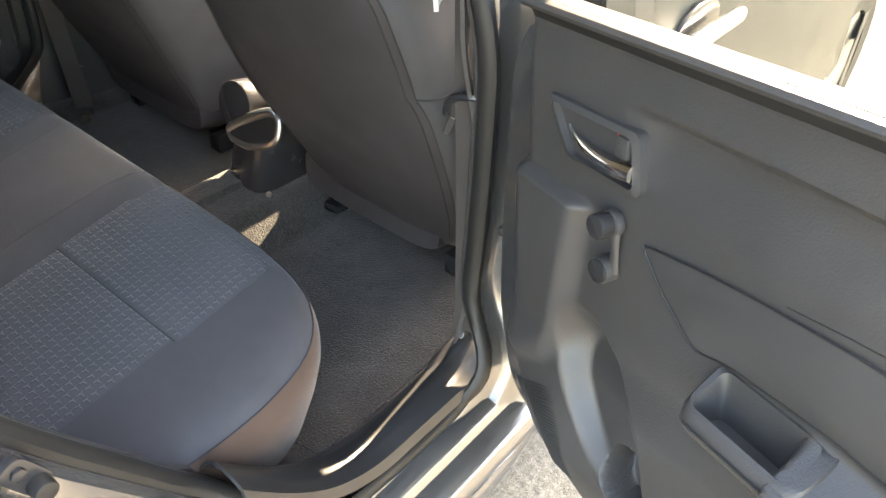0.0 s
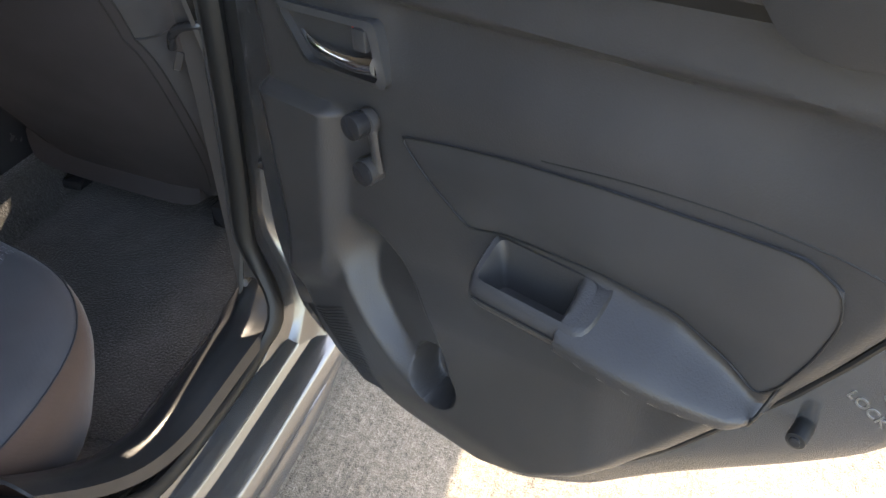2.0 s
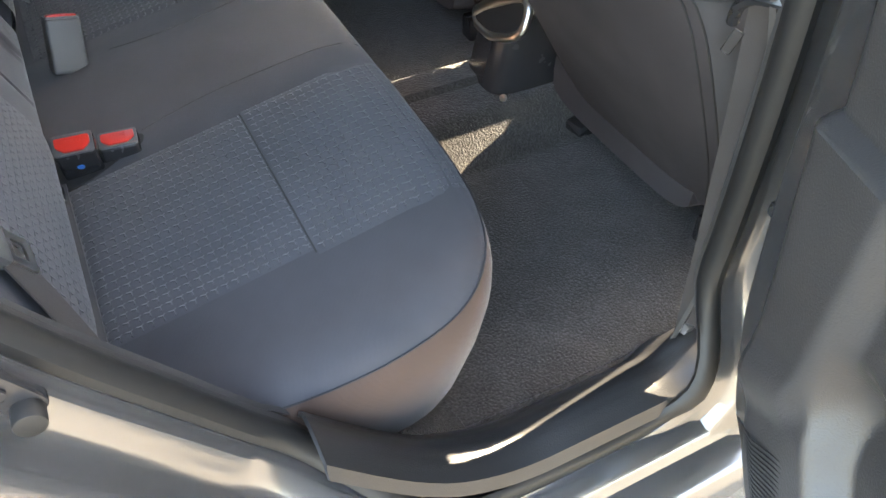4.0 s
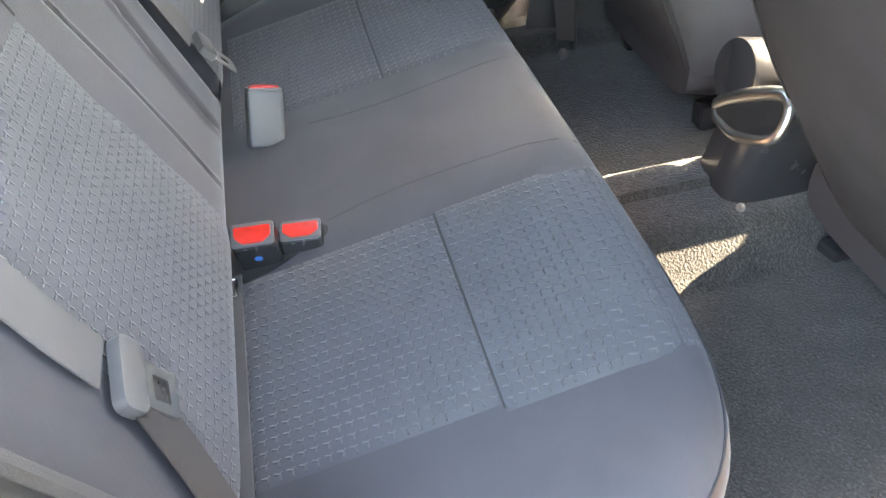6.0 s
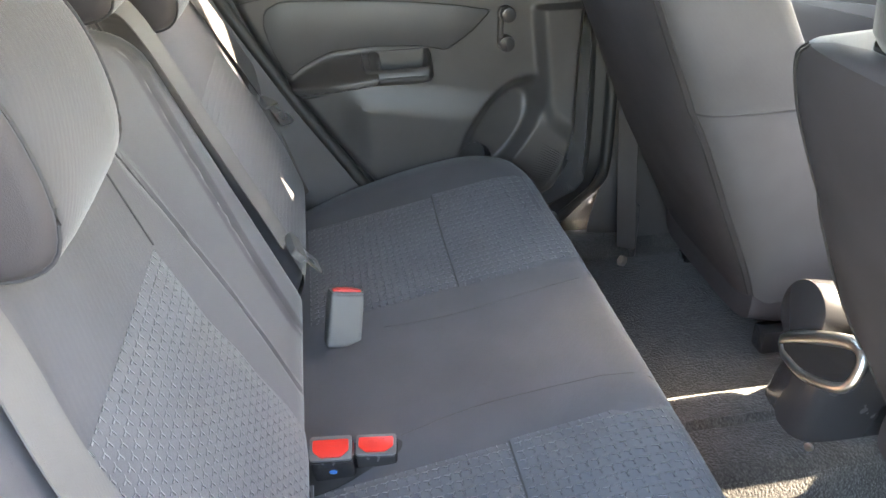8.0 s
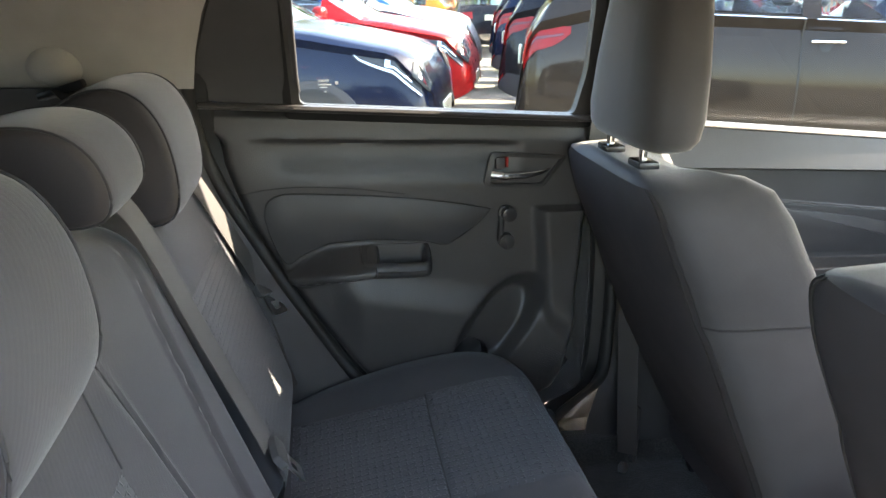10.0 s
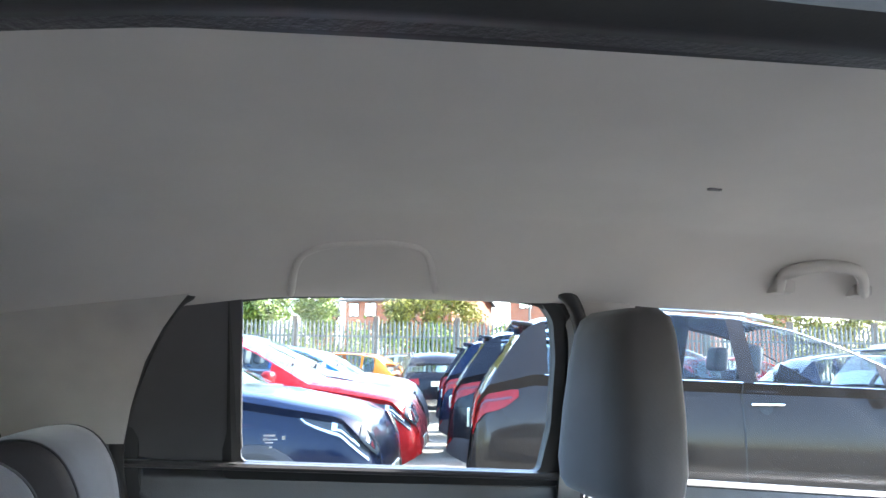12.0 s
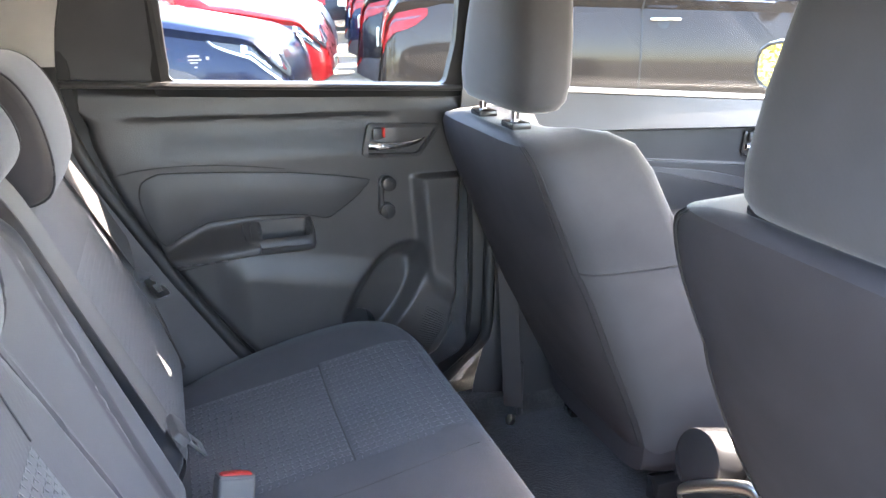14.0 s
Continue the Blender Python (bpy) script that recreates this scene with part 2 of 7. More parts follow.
def skin(bm, thick, normal_sign=1):
    """Gives an open sheet a thickness, inwards along its normals."""
    bm.normal_update()
    bmesh.ops.recalc_face_normals(bm, faces=bm.faces)
    bmesh.ops.solidify(bm, geom=bm.faces[:], thickness=thick * normal_sign)
    return bm


def loft(rings, cap=True, close=False, bm=None):
    """Joins rings of points, each a closed loop of the same count."""
    bm = bm or bmesh.new()
    vs = [[bm.verts.new(p) for p in r] for r in rings]
    n = len(vs[0])
    for a, b in zip(vs, vs[1:] + ([vs[0]] if close else [])):
        for k in range(n):
            bm.faces.new((a[k], a[(k + 1) % n], b[(k + 1) % n], b[k]))
    if cap and not close:
        bm.faces.new(vs[0][::-1])
        bm.faces.new(vs[-1])
    return bm


def frames_along(path, up=(0, 0, 1)):
    pts = [Vector(p) for p in path]
    out = []
    for k, p in enumerate(pts):
        d = (pts[min(k + 1, len(pts) - 1)] - pts[max(k - 1, 0)]).normalized()
        side = d.cross(Vector(up))
        side = side.normalized() if side.length > 1e-4 else Vector((1, 0, 0))
        out.append((p, d, side, side.cross(d).normalized()))
    return out


def tube(path, radius, seg=10, up=(0, 0, 1), flat=1.0, bm=None):
    """A round bar along a path; radius may be a list."""
    rings = []
    for k, (p, d, s, u) in enumerate(frames_along(path, up)):
        r = radius[k] if isinstance(radius, (list, tuple)) else radius
        rings.append([p + s * (r * math.cos(a)) + u * (r * flat * math.sin(a)) for a in (2 * math.pi * i / seg for i in range(seg))])
    return loft(rings, bm=bm)


def spline(points, steps=8):
    """Catmull-Rom through the points."""
    p = [Vector(q) for q in points]
    p = [2 * p[0] - p[1]] + p + [2 * p[-1] - p[-2]]
    out = []
    for a, b, c, d in zip(p, p[1:], p[2:], p[3:]):
        for k in range(steps):
            t = k / steps
            out.append(0.5 * (2 * b + (c - a) * t + (2 * a - 5 * b + 4 * c - d) * t * t + (3 * b - a - 3 * c + d) * t ** 3))
    out.append(p[-2])
    return out


def strap(points, normals, width, thick=0.0016, steps=8):
    """A flat woven strap through the points, facing the normals."""
    path = spline(points, steps)
    norms = spline(normals, steps)
    rings = []
    for k, p in enumerate(path):
        d = (path[min(k + 1, len(path) - 1)] - path[max(k - 1, 0)]).normalized()
        n = norms[k].normalized()
        s = d.cross(n).normalized() * (width / 2)
        n = s.cross(d).normalized() * thick
        rings.append([p - s, p - s * 0.5 + n * 0.2, p + s * 0.5 + n * 0.2, p + s, p + s + n, p + s * 0.5 + n * 1.2, p - s * 0.5 + n * 1.2, p - s + n])
    return loft(rings)


def rbox(size, r=0.004, seg=2, m=None, bm=None):
    """A box with rounded edges, centred, then moved by m."""
    b = bmesh.new()
    bmesh.ops.create_cube(b, size=1.0, matrix=Matrix.Diagonal((*size, 1)))
    if r > 0:
        bmesh.ops.bevel(b, geom=b.edges[:], offset=min(r, min(size) * 0.49), segments=seg, profile=0.6, affect="EDGES")
    if m is not None:
        bmesh.ops.transform(b, matrix=m, verts=b.verts)
    return merge(bm, b)


def merge(bm, b):
    if bm is None:
        return b
    me = bpy.data.meshes.new("tmp")
    b.to_mesh(me)
    bm.from_mesh(me)
    bpy.data.meshes.remove(me)
    b.free()
    return bm


def disc(r, depth, seg=24, bevel=0.002, m=None, bm=None):
    b = bmesh.new()
    bmesh.ops.create_cone(b, cap_ends=True, segments=seg, radius1=r, radius2=r, depth=depth)
    if bevel:
        rim = [e for e in b.edges if abs(e.verts[0].co.z - e.verts[1].co.z) < 1e-6]
        bmesh.ops.bevel(b, geom=rim, offset=bevel, segments=2, profile=0.6, affect="EDGES")
    if m is not None:
        bmesh.ops.transform(b, matrix=m, verts=b.verts)
    return merge(bm, b)


def plate(outline, depth, m, bevel=0.0, bm=None):
    """A flat outline (x, y pairs) raised by depth along z, moved by m."""
    b = bmesh.new()
    vs = [b.verts.new((x, y, 0)) for x, y in outline]
    f = b.faces.new(vs)
    up = bmesh.ops.extrude_face_region(b, geom=[f])
    top = [v for v in up["geom"] if isinstance(v, bmesh.types.BMVert)]
    bmesh.ops.translate(b, verts=top, vec=(0, 0, depth))
    if bevel:
        rim = [e for e in b.edges if all(v in top for v in e.verts)]
        bmesh.ops.bevel(b, geom=rim, offset=bevel, segments=2, profile=0.6, affect="EDGES")
    bmesh.ops.transform(b, matrix=m, verts=b.verts)
    return merge(bm, b)


def mirror_bm(bm, side):
    """side -1: as built (the car's left); +1: mirrored to its right."""
    if side > 0:
        bmesh.ops.scale(bm, vec=(-1, 1, 1), verts=bm.verts)
        bmesh.ops.reverse_faces(bm, faces=bm.faces[:])
    return bm


def round_outline(pts, r, seg=5):
    """Rounds the corners of a closed outline of (x, y)."""
    out = []
    n = len(pts)
    for k in range(n):
        p, a, b = Vector(pts[k]), Vector(pts[k - 1]), Vector(pts[(k + 1) % n])
        da, db = (a - p), (b - p)
        q = min(r, da.length * 0.45, db.length * 0.45)
        s, e = p + da.normalized() * q, p + db.normalized() * q
        for i in range(seg + 1):
            t = i / seg
            out.append(tuple((1 - t) ** 2 * s + 2 * t * (1 - t) * p + t * t * e))
    return out

# ---- ground ----
GROUND = 0.03
part("ground", surf(lambda u, v: (lerp(-400, 400, u), lerp(-400, 400, v), GROUND), 40, 40), M["concrete"])
tagged(bpy.data.objects["ground"], "pale pitted concrete of the car park", "ground", kind="structure")

# ---- the car: body round the two rear door openings ----
HINGE = Vector((0.74, 0.69, 0.85))
# the opening's edge (y, z), closed, from the top of the rear roof corner round the back
OPENING = [(-0.03, 1.322), (-0.085, 1.285), (-0.13, 1.19), (-0.158, 1.08), (-0.15, 0.98), (-0.115, 0.88), (-0.06, 0.78), (0.0, 0.675),
           (0.06, 0.58), (0.12, 0.487), (0.165, 0.432), (0.205, 0.388), (0.255, 0.335), (0.32, 0.303), (0.42, 0.290), (0.52, 0.288), (0.585, 0.305),
           (0.63, 0.37), (0.648, 0.48), (0.65, 0.64), (0.645, 0.78), (0.635, 0.92), (0.62, 1.05), (0.605, 1.18), (0.592, 1.265),
           (0.562, 1.322), (0.50, 1.342), (0.35, 1.345), (0.18, 1.342), (0.06, 1.336)]


def opening_ring(offset, x, side, tuck=0.0, lean=0.11):
    """The opening's curve, grown by offset; the upper half leans inwards as the car's side does."""
    pts = spline([(y, z, 0) for y, z in OPENING + OPENING[:1]], 4)[:-1]
    n = len(pts)
    out = []
    for k in range(n):
        d = (pts[(k + 1) % n] - pts[k - 1]).normalized()
        y, z = pts[k].x - d.y * offset * -1, pts[k].y + d.x * offset * -1
        inward = lean * max(0.0, z - 0.95) / 0.4
        x1 = x + tuck * sst(0.58, 0.63, y) * sst(1.02, 0.84, z) + (0.035 * sst(1.24, 1.31, z) if tuck else 0.0)
        x2 = x1 + (0.845 - x1) / 0.173 * 0.085 * sst(0.47, 0.31, z)
        sag = 0.072 * sst(1.18, 1.32, z) * sst(0.12, 0.03, offset) if side > 0 else 0.0
        out.append((side * (x2 - inward), y, z - sag))
    return out


def ring_part(name, mat, parent, side, steps, label="", tuck=0.0):
    return part(name, loft([opening_ring(o, x, side, tuck) for o, x in steps], cap=False), mat, parent, label)


body = thing("car_body", "silver-grey metallic car body with dark door seals", "car body")
for side in (1, -1):
    ring_part("door_frame", M["paint_lighter"], body, side, [(0.016, 0.672), (0.018, 0.69), (0.026, 0.70), (0.046, 0.703), (0.058, 0.712), (0.064, 0.735),
              (0.072, 0.748), (0.095, 0.757), (0.11, 0.772), (0.122, 0.80), (0.14, 0.83), (0.17, 0.845)], "painted metal door surround")
    seal = [(0.012 + 0.014 * math.cos(a), 0.672 + 0.017 * math.sin(a)) for a in (2 * math.pi * k / 10 for k in range(10))]
    part("door_seal", loft([opening_ring(o, x, side, 0.026) for o, x in seal], cap=False, close=True), M["rubber"], body, "black rubber door seal")
    ring_part("inner_edge_trim", M["trim"], body, side, [(0.012, 0.664), (0.004, 0.658), (0.004, 0.65), (0.016, 0.64)], tuck=0.030)
    if side < 0:
        ring_part("seal_lip", M["rubber"], body, side, [(-0.030, 0.683), (-0.024, 0.674), (0.012, 0.666)], "black rubber sealing lip")
        lip = [(0.004 + 0.013 * math.cos(a), 0.646 + 0.014 * math.sin(a)) for a in (2 * math.pi * k / 10 for k in range(10))]
        part("seal_lip", loft([opening_ring(o, x, side) for o, x in lip], cap=False, close=True), M["rubber"], body, "black rubber sealing lip")

# ---- floor, sill, tunnel ----


def floor_z(x, y):
    tunnel = 0.075 * sst(0.16, 0.085, abs(x - 0.03)) if x > 0.03 else 0.085 * sst(0.085, 0.06, abs(x - 0.03))
    heel = 0.05 * sst(0.86, 1.1, y)
    under = 0.05 * sst(0.36, 0.22, y)
    return 0.245 + tunnel + heel + under - 0.02 * sst(0.66, 0.69, x) + 0.03 * sst(-0.60, -0.66, x)


part("floor", skin(surf(lambda u, v: (lerp(-0.70, 0.70, u), lerp(-0.1, 1.9, v), floor_z(lerp(-0.70, 0.70, u), lerp(-0.1, 1.9, v))), 120, 90), 0.01, -1), M["carpet"])
tagged(bpy.data.objects["floor"], "dark grey carpeted car floor with a raised tunnel", "floor", kind="structure")


def mat_fn(u, v):
    x, y = lerp(0.135, 0.640, u), lerp(0.30 + 0.06 * sst(0.6, 1, u), 0.90, v)
    return x, y, floor_z(x, y) + 0.007


part("floor_mat", skin(surf(mat_fn, 40, 40), 0.006, -1), M["carpet"])
tagged(bpy.data.objects["floor_mat"], "dark grey carpet mat behind the driver's seat", "floor mat")

SILL = [(0.640, 0.235), (0.655, 0.258), (0.668, 0.284), (0.682, 0.304), (0.697, 0.316), (0.713, 0.321), (0.732, 0.319), (0.750, 0.312), (0.757, 0.296)]
for side in (1, -1):
    def sill_fn(u, v):
        k = u * (len(SILL) - 1)
        i = min(int(k), len(SILL) - 2)
        x, z = lerp(SILL[i][0], SILL[i + 1][0], k - i), lerp(SILL[i][1], SILL[i + 1][1], k - i)
        y = lerp(0.15, 0.67 if side > 0 else 0.57, v)
        rise = 0.115 * (max(0.0, 0.42 - y) / 0.22) ** 2 + 0.03 * sst(0.60, 0.67, y)
        return side * (x - 0.012 * sst(0.3, 0.15, y)), y, z + rise
    plate_ob = thing("scuff_plate", "black grained plastic sill cover with a rounded shiny crown", "sill cover")
    part("cover", skin(surf(sill_fn, 24, 30), 0.004, -1), M["scuff"], plate_ob)

# outer rocker panel below the opening
ROCKER = [(0.72, 0.275), (0.775, 0.272), (0.792, 0.262), (0.802, 0.246), (0.822, 0.240), (0.838, 0.230), (0.848, 0.212), (0.85, 0.20), (0.832, 0.192), (0.828, 0.175), (0.84, 0.168), (0.836, 0.15), (0.78, 0.14)]
for side in (1, -1):
    def rocker_fn(u, v):
        k = u * (len(ROCKER) - 1)
        i = min(int(k), len(ROCKER) - 2)
        x, z = lerp(ROCKER[i][0], ROCKER[i + 1][0], k - i), lerp(ROCKER[i][1], ROCKER[i + 1][1], k - i)
        y = lerp(0.1, 2.1, v)
        return side * x, y, z + 0.03 * (max(0.0, 0.42 - y) / 0.22) ** 2
    part("rocker_panel", surf(rocker_fn, 36, 40), M["paint_lighter"], body, "silver sill with two dark grooves")


# ---- rear bench ----
def seat_plane(y):
    return 0.5 + 0.19 * (y - 0.24)


def cushion_outline():
    half = [(0.0, 0.462), (0.12, 0.462), (0.25, 0.462), (0.36, 0.460), (0.44, 0.456), (0.51, 0.447), (0.577, 0.425), (0.628, 0.385), (0.656, 0.33), (0.665, 0.25),
            (0.656, 0.16), (0.632, 0.06), (0.60, -0.01), (0.57, -0.06), (0.48, -0.075), (0.3, -0.08), (0.0, -0.08)]
    pts = spline([(x, y, 0) for x, y in half], 3)
    left = [Vector((-p.x, p.y, 0)) for p in pts[1:-1]]
    return pts + left[::-1]


CUSHION = cushion_outline()
EDGE = [(0.05, 0.27), (0.03, 0.20), (0.008, 0.12), (0.0, 0.075), (0.0, 0.052), (0.003, 0.036), (0.009, 0.022), (0.018, 0.012), (0.032, 0.004)]


def inset_ring(ring, d):
    n = len(ring)
    out = []
    for k in range(n):
        t = (ring[(k + 1) % n] - ring[k - 1]).normalized()
        out.append(ring[k] + Vector((t.y, -t.x, 0)) * d)
    return out


bench = thing("rear_bench", "charcoal cloth rear bench with embossed seat panels", "rear seat")
rings = []
for ins, drop in EDGE:
    r = inset_ring(CUSHION, ins)
    rings.append([(p.x, p.y, max(0.27, seat_plane(p.y) - drop)) for p in r])
for k in range(1, 16):
    q = 1 - k / 16
    rings.append([(p.x * q, 0.19 + (p.y - 0.19) * q, seat_plane(0.19 + (p.y - 0.19) * q) + (-0.001, 0.0012, 0.003)[min(k, 3) - 1]) for p in r])
bm = loft(rings)
# faces below the edge take the browned colour: warm bounce painted in
for f in bm.faces:
    c = f.calc_center_median()
    f.material_index = 1 if c.z < seat_plane(c.y) - 0.026 else 0
cushion = part("cushion", bm, M["cloth"], bench)
cushion.data.materials.append(M["bounce_cloth"])
pipe = [(p.x, p.y, seat_plane(p.y) - 0.021) for p in inset_ring(CUSHION, 0.0085)]
part("edge_seam", tube([pipe[k] for k in range(8, 38)], 0.0013, 6), M["seam"], cushion, "dark stitched edge seam")
part("edge_seam", tube([pipe[-k] for k in range(8, 38)], 0.0013, 6), M["seam"], cushion, "dark stitched edge seam")


def edge_at(s):
    """The bench's rounded front edge: inset and drop for s from 0 (flat top) to 1 (front face)."""
    prof = [(0.20, -0.003), (0.14, -0.003), (0.09, -0.003), (0.055, 0.0), (0.032, 0.004), (0.018, 0.012), (0.009, 0.022), (0.003, 0.036), (0.0, 0.052), (0.001, 0.08)]
    k = s * (len(prof) - 1)
    i = min(int(k), len(prof) - 2)
    return lerp(prof[i][0], prof[i + 1][0], k - i), lerp(prof[i][1], prof[i + 1][1], k - i)


def front_y(x):
    return track([(0.0, 0.462), (0.25, 0.462), (0.36, 0.460), (0.44, 0.456), (0.51, 0.447)], abs(x))


def seat_top(x, s):
    """A point of the bench's top for s: 0 at the back, 0.62 where the front edge begins to round."""
    if s < 0.62:
        y = lerp(0.0, front_y(x) - 0.20, s / 0.62)
        return Vector((x, y, seat_plane(y) + 0.003))
    ins, drop = edge_at((s - 0.62) / 0.38)
    y = front_y(x) - ins
    return Vector((x, y, seat_plane(y) - drop))


for sx in (1, -1):
    def rear_panel(u, v):
        x = lerp(0.182, 0.482, u) + 0.0 * v
        y = lerp(-0.006, 0.2385, v)
        lift = 0.0025 * min(1.0, 30 * u, 30 * (1 - u), 60 * v, 30 * (1 - v)) - 0.0006
        return Vector((sx * x, y, seat_plane(y) + 0.004 + lift))

    def front_panel(u, v):
        x = lerp(0.176, 0.492, u)
        y = 0.2415 + (front_y(x) - 0.2415) * v
        ins = front_y(x) - y
        lift = 0.0025 * min(1.0, 30 * u, 30 * (1 - u), 40 * v, 10 * (1 - v)) - 0.001
        if v > 0.80:
            i, d = edge_at(lerp(0.23, 1.0, (v - 0.80) / 0.20))
            y2 = front_y(x) - i
            return Vector((sx * x, y2 + lift * 0.7, seat_plane(y2) - d + lift * 0.7))
        y2 = lerp(0.2415, front_y(x) - edge_at(0.23)[0], v / 0.80)
        return Vector((sx * x, y2, seat_plane(y2) + 0.004 + lift))

    part("seat_panel", surf(rear_panel, 30, 24, uv=lambda u, v: (0.30 * u, 0.24 * v)), M["pattern"], cushion, "embossed cloth panel")
    part("seat_panel", surf(front_panel, 30, 44, uv=lambda u, v: (0.316 * u, 0.24 + (0.128 * v / 0.8 if v < 0.8 else 0.128 + 0.148 * (v - 0.8) / 0.2))), M["pattern"], cushion, "embossed cloth panel")
    part("cross_seam", tube([(sx * x, 0.24, seat_plane(0.24) + 0.0030) for x in (0.18, 0.26, 0.34, 0.42, 0.487)], 0.0010, 6), M["stitch"], cushion, "dark seam")
def centre_pad(u, v):
    x = lerp(-0.180, 0.180, u)
    lift = 0.0022 * min(1.0, 12 * u, 12 * (1 - u), 60 * v, 12 * (1 - v))
    if v < 0.6:
        y = lerp(-0.045, front_y(x) - 0.20, v / 0.6)
        return Vector((x, y, seat_plane(y) + 0.003 + lift))
    return seat_top(x, 0.62 + 0.36 * (v - 0.6) / 0.4) + Vector((0, 0, lift))


part("centre_pad", surf(centre_pad, 30, 40), M["cloth"], cushion, "plain cloth middle section")
for sx in (1, -1):
    seam = [seat_top(sx * (0.122 - 0.018 * math.sin(math.pi * k / 12) + 0.022 * (k / 12) ** 3), 0.26 + 0.68 * k / 12) + Vector((0, 0, 0.0026)) for k in range(13)]
    part("long_seam", tube(seam, 0.0006, 6), M["cloth_side"], cushion, "faint stitched seam")

# shade inside the buckle opening, drawn as a near-black sheet on the cushion
pocket = [(0.133, 0.112), (0.150, 0.106), (0.162, 0.072), (0.180, 0.030), (0.186, -0.012), (0.165, -0.03), (0.120, -0.03), (0.112, 0.03), (0.116, 0.09)]
b = plate(round_outline(pocket, 0.012, 4), 0.0012, Matrix.Translation((0, 0, 0)), 0.0)
for v in b.verts:
    v.co.z += seat_plane(v.co.y) + 0.0052
part("buckle_pocket", b, M["stitch"], cushion, "flat black sheet for the buckle opening's shade")
# the bench swells towards the closed door
for ob in [cushion] + list(cushion.children):
    for v in ob.data.vertices:
        if v.co.z > 0.36:
            v.co.z += 0.024 * sst(-0.36, -0.57, v.co.x)

# backrests: a leaning plane, y = -BACK * (z - 0.5)
BACK = 0.385
CHANNEL = [(0.45, 0.072), (0.60, 0.070), (0.69, 0.074), (0.75, 0.084), (0.84, 0.096), (0.917, 0.112)]


def backrest(name, x0, x1, outer, label):
    """A leaning padded slab with rounded edges; outer: the side whose upper corner slopes."""
    lo, hi, R = 0.40, 0.962, 0.05
    us = [0, 0.004, 0.012, 0.025, 0.04, 0.06] + [0.06 + 0.88 * k / 150 for k in range(1, 150)] + [0.94, 0.96, 0.975, 0.988, 0.996, 1]
    vs = [k / 26 for k in range(24)] + [0.91, 0.935, 0.955, 0.972, 0.985, 0.994, 1]

    def edges(z):
        cut = 0.075 * sst(0.78, hi, z) ** 1.5
        return x0 + (cut if outer < 0 else 0), x1 - (cut if outer > 0 else 0)

    def at(u, v, back):
        z = lerp(lo, hi, v)
        a, b = edges(z)
        x = lerp(a, b, u)
        dx, dz = min(x - a, b - x), hi - z
        q = R - math.hypot(max(0.0, R - dx), max(0.0, R - dz))
        q = max(0.0, min(R, q))
        drop = R - math.sqrt(max(0.0, R * R - (R - q) ** 2))
        ch = track(CHANNEL, z)
        drop += sst(0.50, 0.56, z) * sst(0.95, 0.92, z) * max(0.009 * math.exp(-((abs(x) - ch) / 0.006) ** 2), 0.007 * sst(ch + 0.001, ch - 0.020, abs(x)) if x0 < -0.1 < x1 else 0.0)
        bulge = 0.004 * math.sin(math.pi * min(1.0, max(0.0, u))) * math.sin(math.pi * v)
        return x, -BACK * (z - 0.5) - 0.047 * sst(0.535, 0.45, z) - (0.12 if back else drop - bulge), z
    bm = bmesh.new()
    f = [[bm.verts.new(at(u, v, False)) for v in vs] for u in us]
    k = [[bm.verts.new(at(u, v, True)) for v in (0, 0.5, 1)] for u in (0, 0.5, 1)]
    for i in range(len(us) - 1):
        for j in range(len(vs) - 1):
            bm.faces.new((f[i][j], f[i + 1][j], f[i + 1][j + 1], f[i][j + 1]))
    rim_f = [c[0] for c in f] + f[-1][1:] + [c[-1] for c in f[::-1]][1:] + f[0][::-1][1:-1]
    base = bmesh.ops.extrude_edge_only(bm, edges=[e for e in bm.edges if e.is_boundary and e.verts[0] in rim_f])
    for v in base["geom"]:
        if isinstance(v, bmesh.types.BMVert):
            v.co.y = -BACK * (v.co.z - 0.5) - 0.13
    for c in k:
        for v in c:
            bm.verts.remove(v)
    return part(name, bm, M["cloth"], bench, label)


back_near = backrest("backrest", -0.195, 0.63, 1, "wide backrest section")
back_far = backrest("backrest", -0.63, -0.205, -1, "narrow backrest section")
for sx, parent in ((1, back_near), (-1, back_far)):
    def back_panel(u, v):
        z = lerp(0.455, 0.825, v)
        if sx > 0:
            x = lerp(smooth_track([(0.455, 0.150), (0.58, 0.142), (0.66, 0.152), (0.755, 0.174), (0.825, 0.182)], z), lerp(0.545, 0.470, v), u)
        else:
            x = lerp(0.222, track([(0.455, 0.56), (0.60, 0.60), (0.71, 0.592), (0.80, 0.535), (0.825, 0.50)], z), u)
        lift = 0.003 * min(1.0, 10 * u, 10 * (1 - u), 10 * v, 10 * (1 - v)) + 0.003
        return Vector((sx * x, -BACK * (z - 0.5) - 0.047 * sst(0.535, 0.45, z) + lift, z))
    part("back_panel", surf(back_panel, 36, 40, uv=lambda u, v: (0.36 * u, 0.40 * v)), M["pattern"], parent, "embossed cloth panel")
    if sx > 0:
        seam = spline([(track(CHANNEL, z), -0.0035 - BACK * (z - 0.5), z) for z in (0.93, 0.84, 0.75, 0.66, 0.56)], 5)
        part("bolster_seam", tube(seam, 0.0012, 6), M["seam"], parent, "dark seam")
        seam = spline([(x, 0.0035 - BACK * (z - 0.5), z) for x, z in ((0.165, 0.915), (0.172, 0.87), (0.178, 0.827))], 5)
        part("yoke_seam", tube(seam, 0.0010, 6), M["seam"], parent, "fine stitched seam")


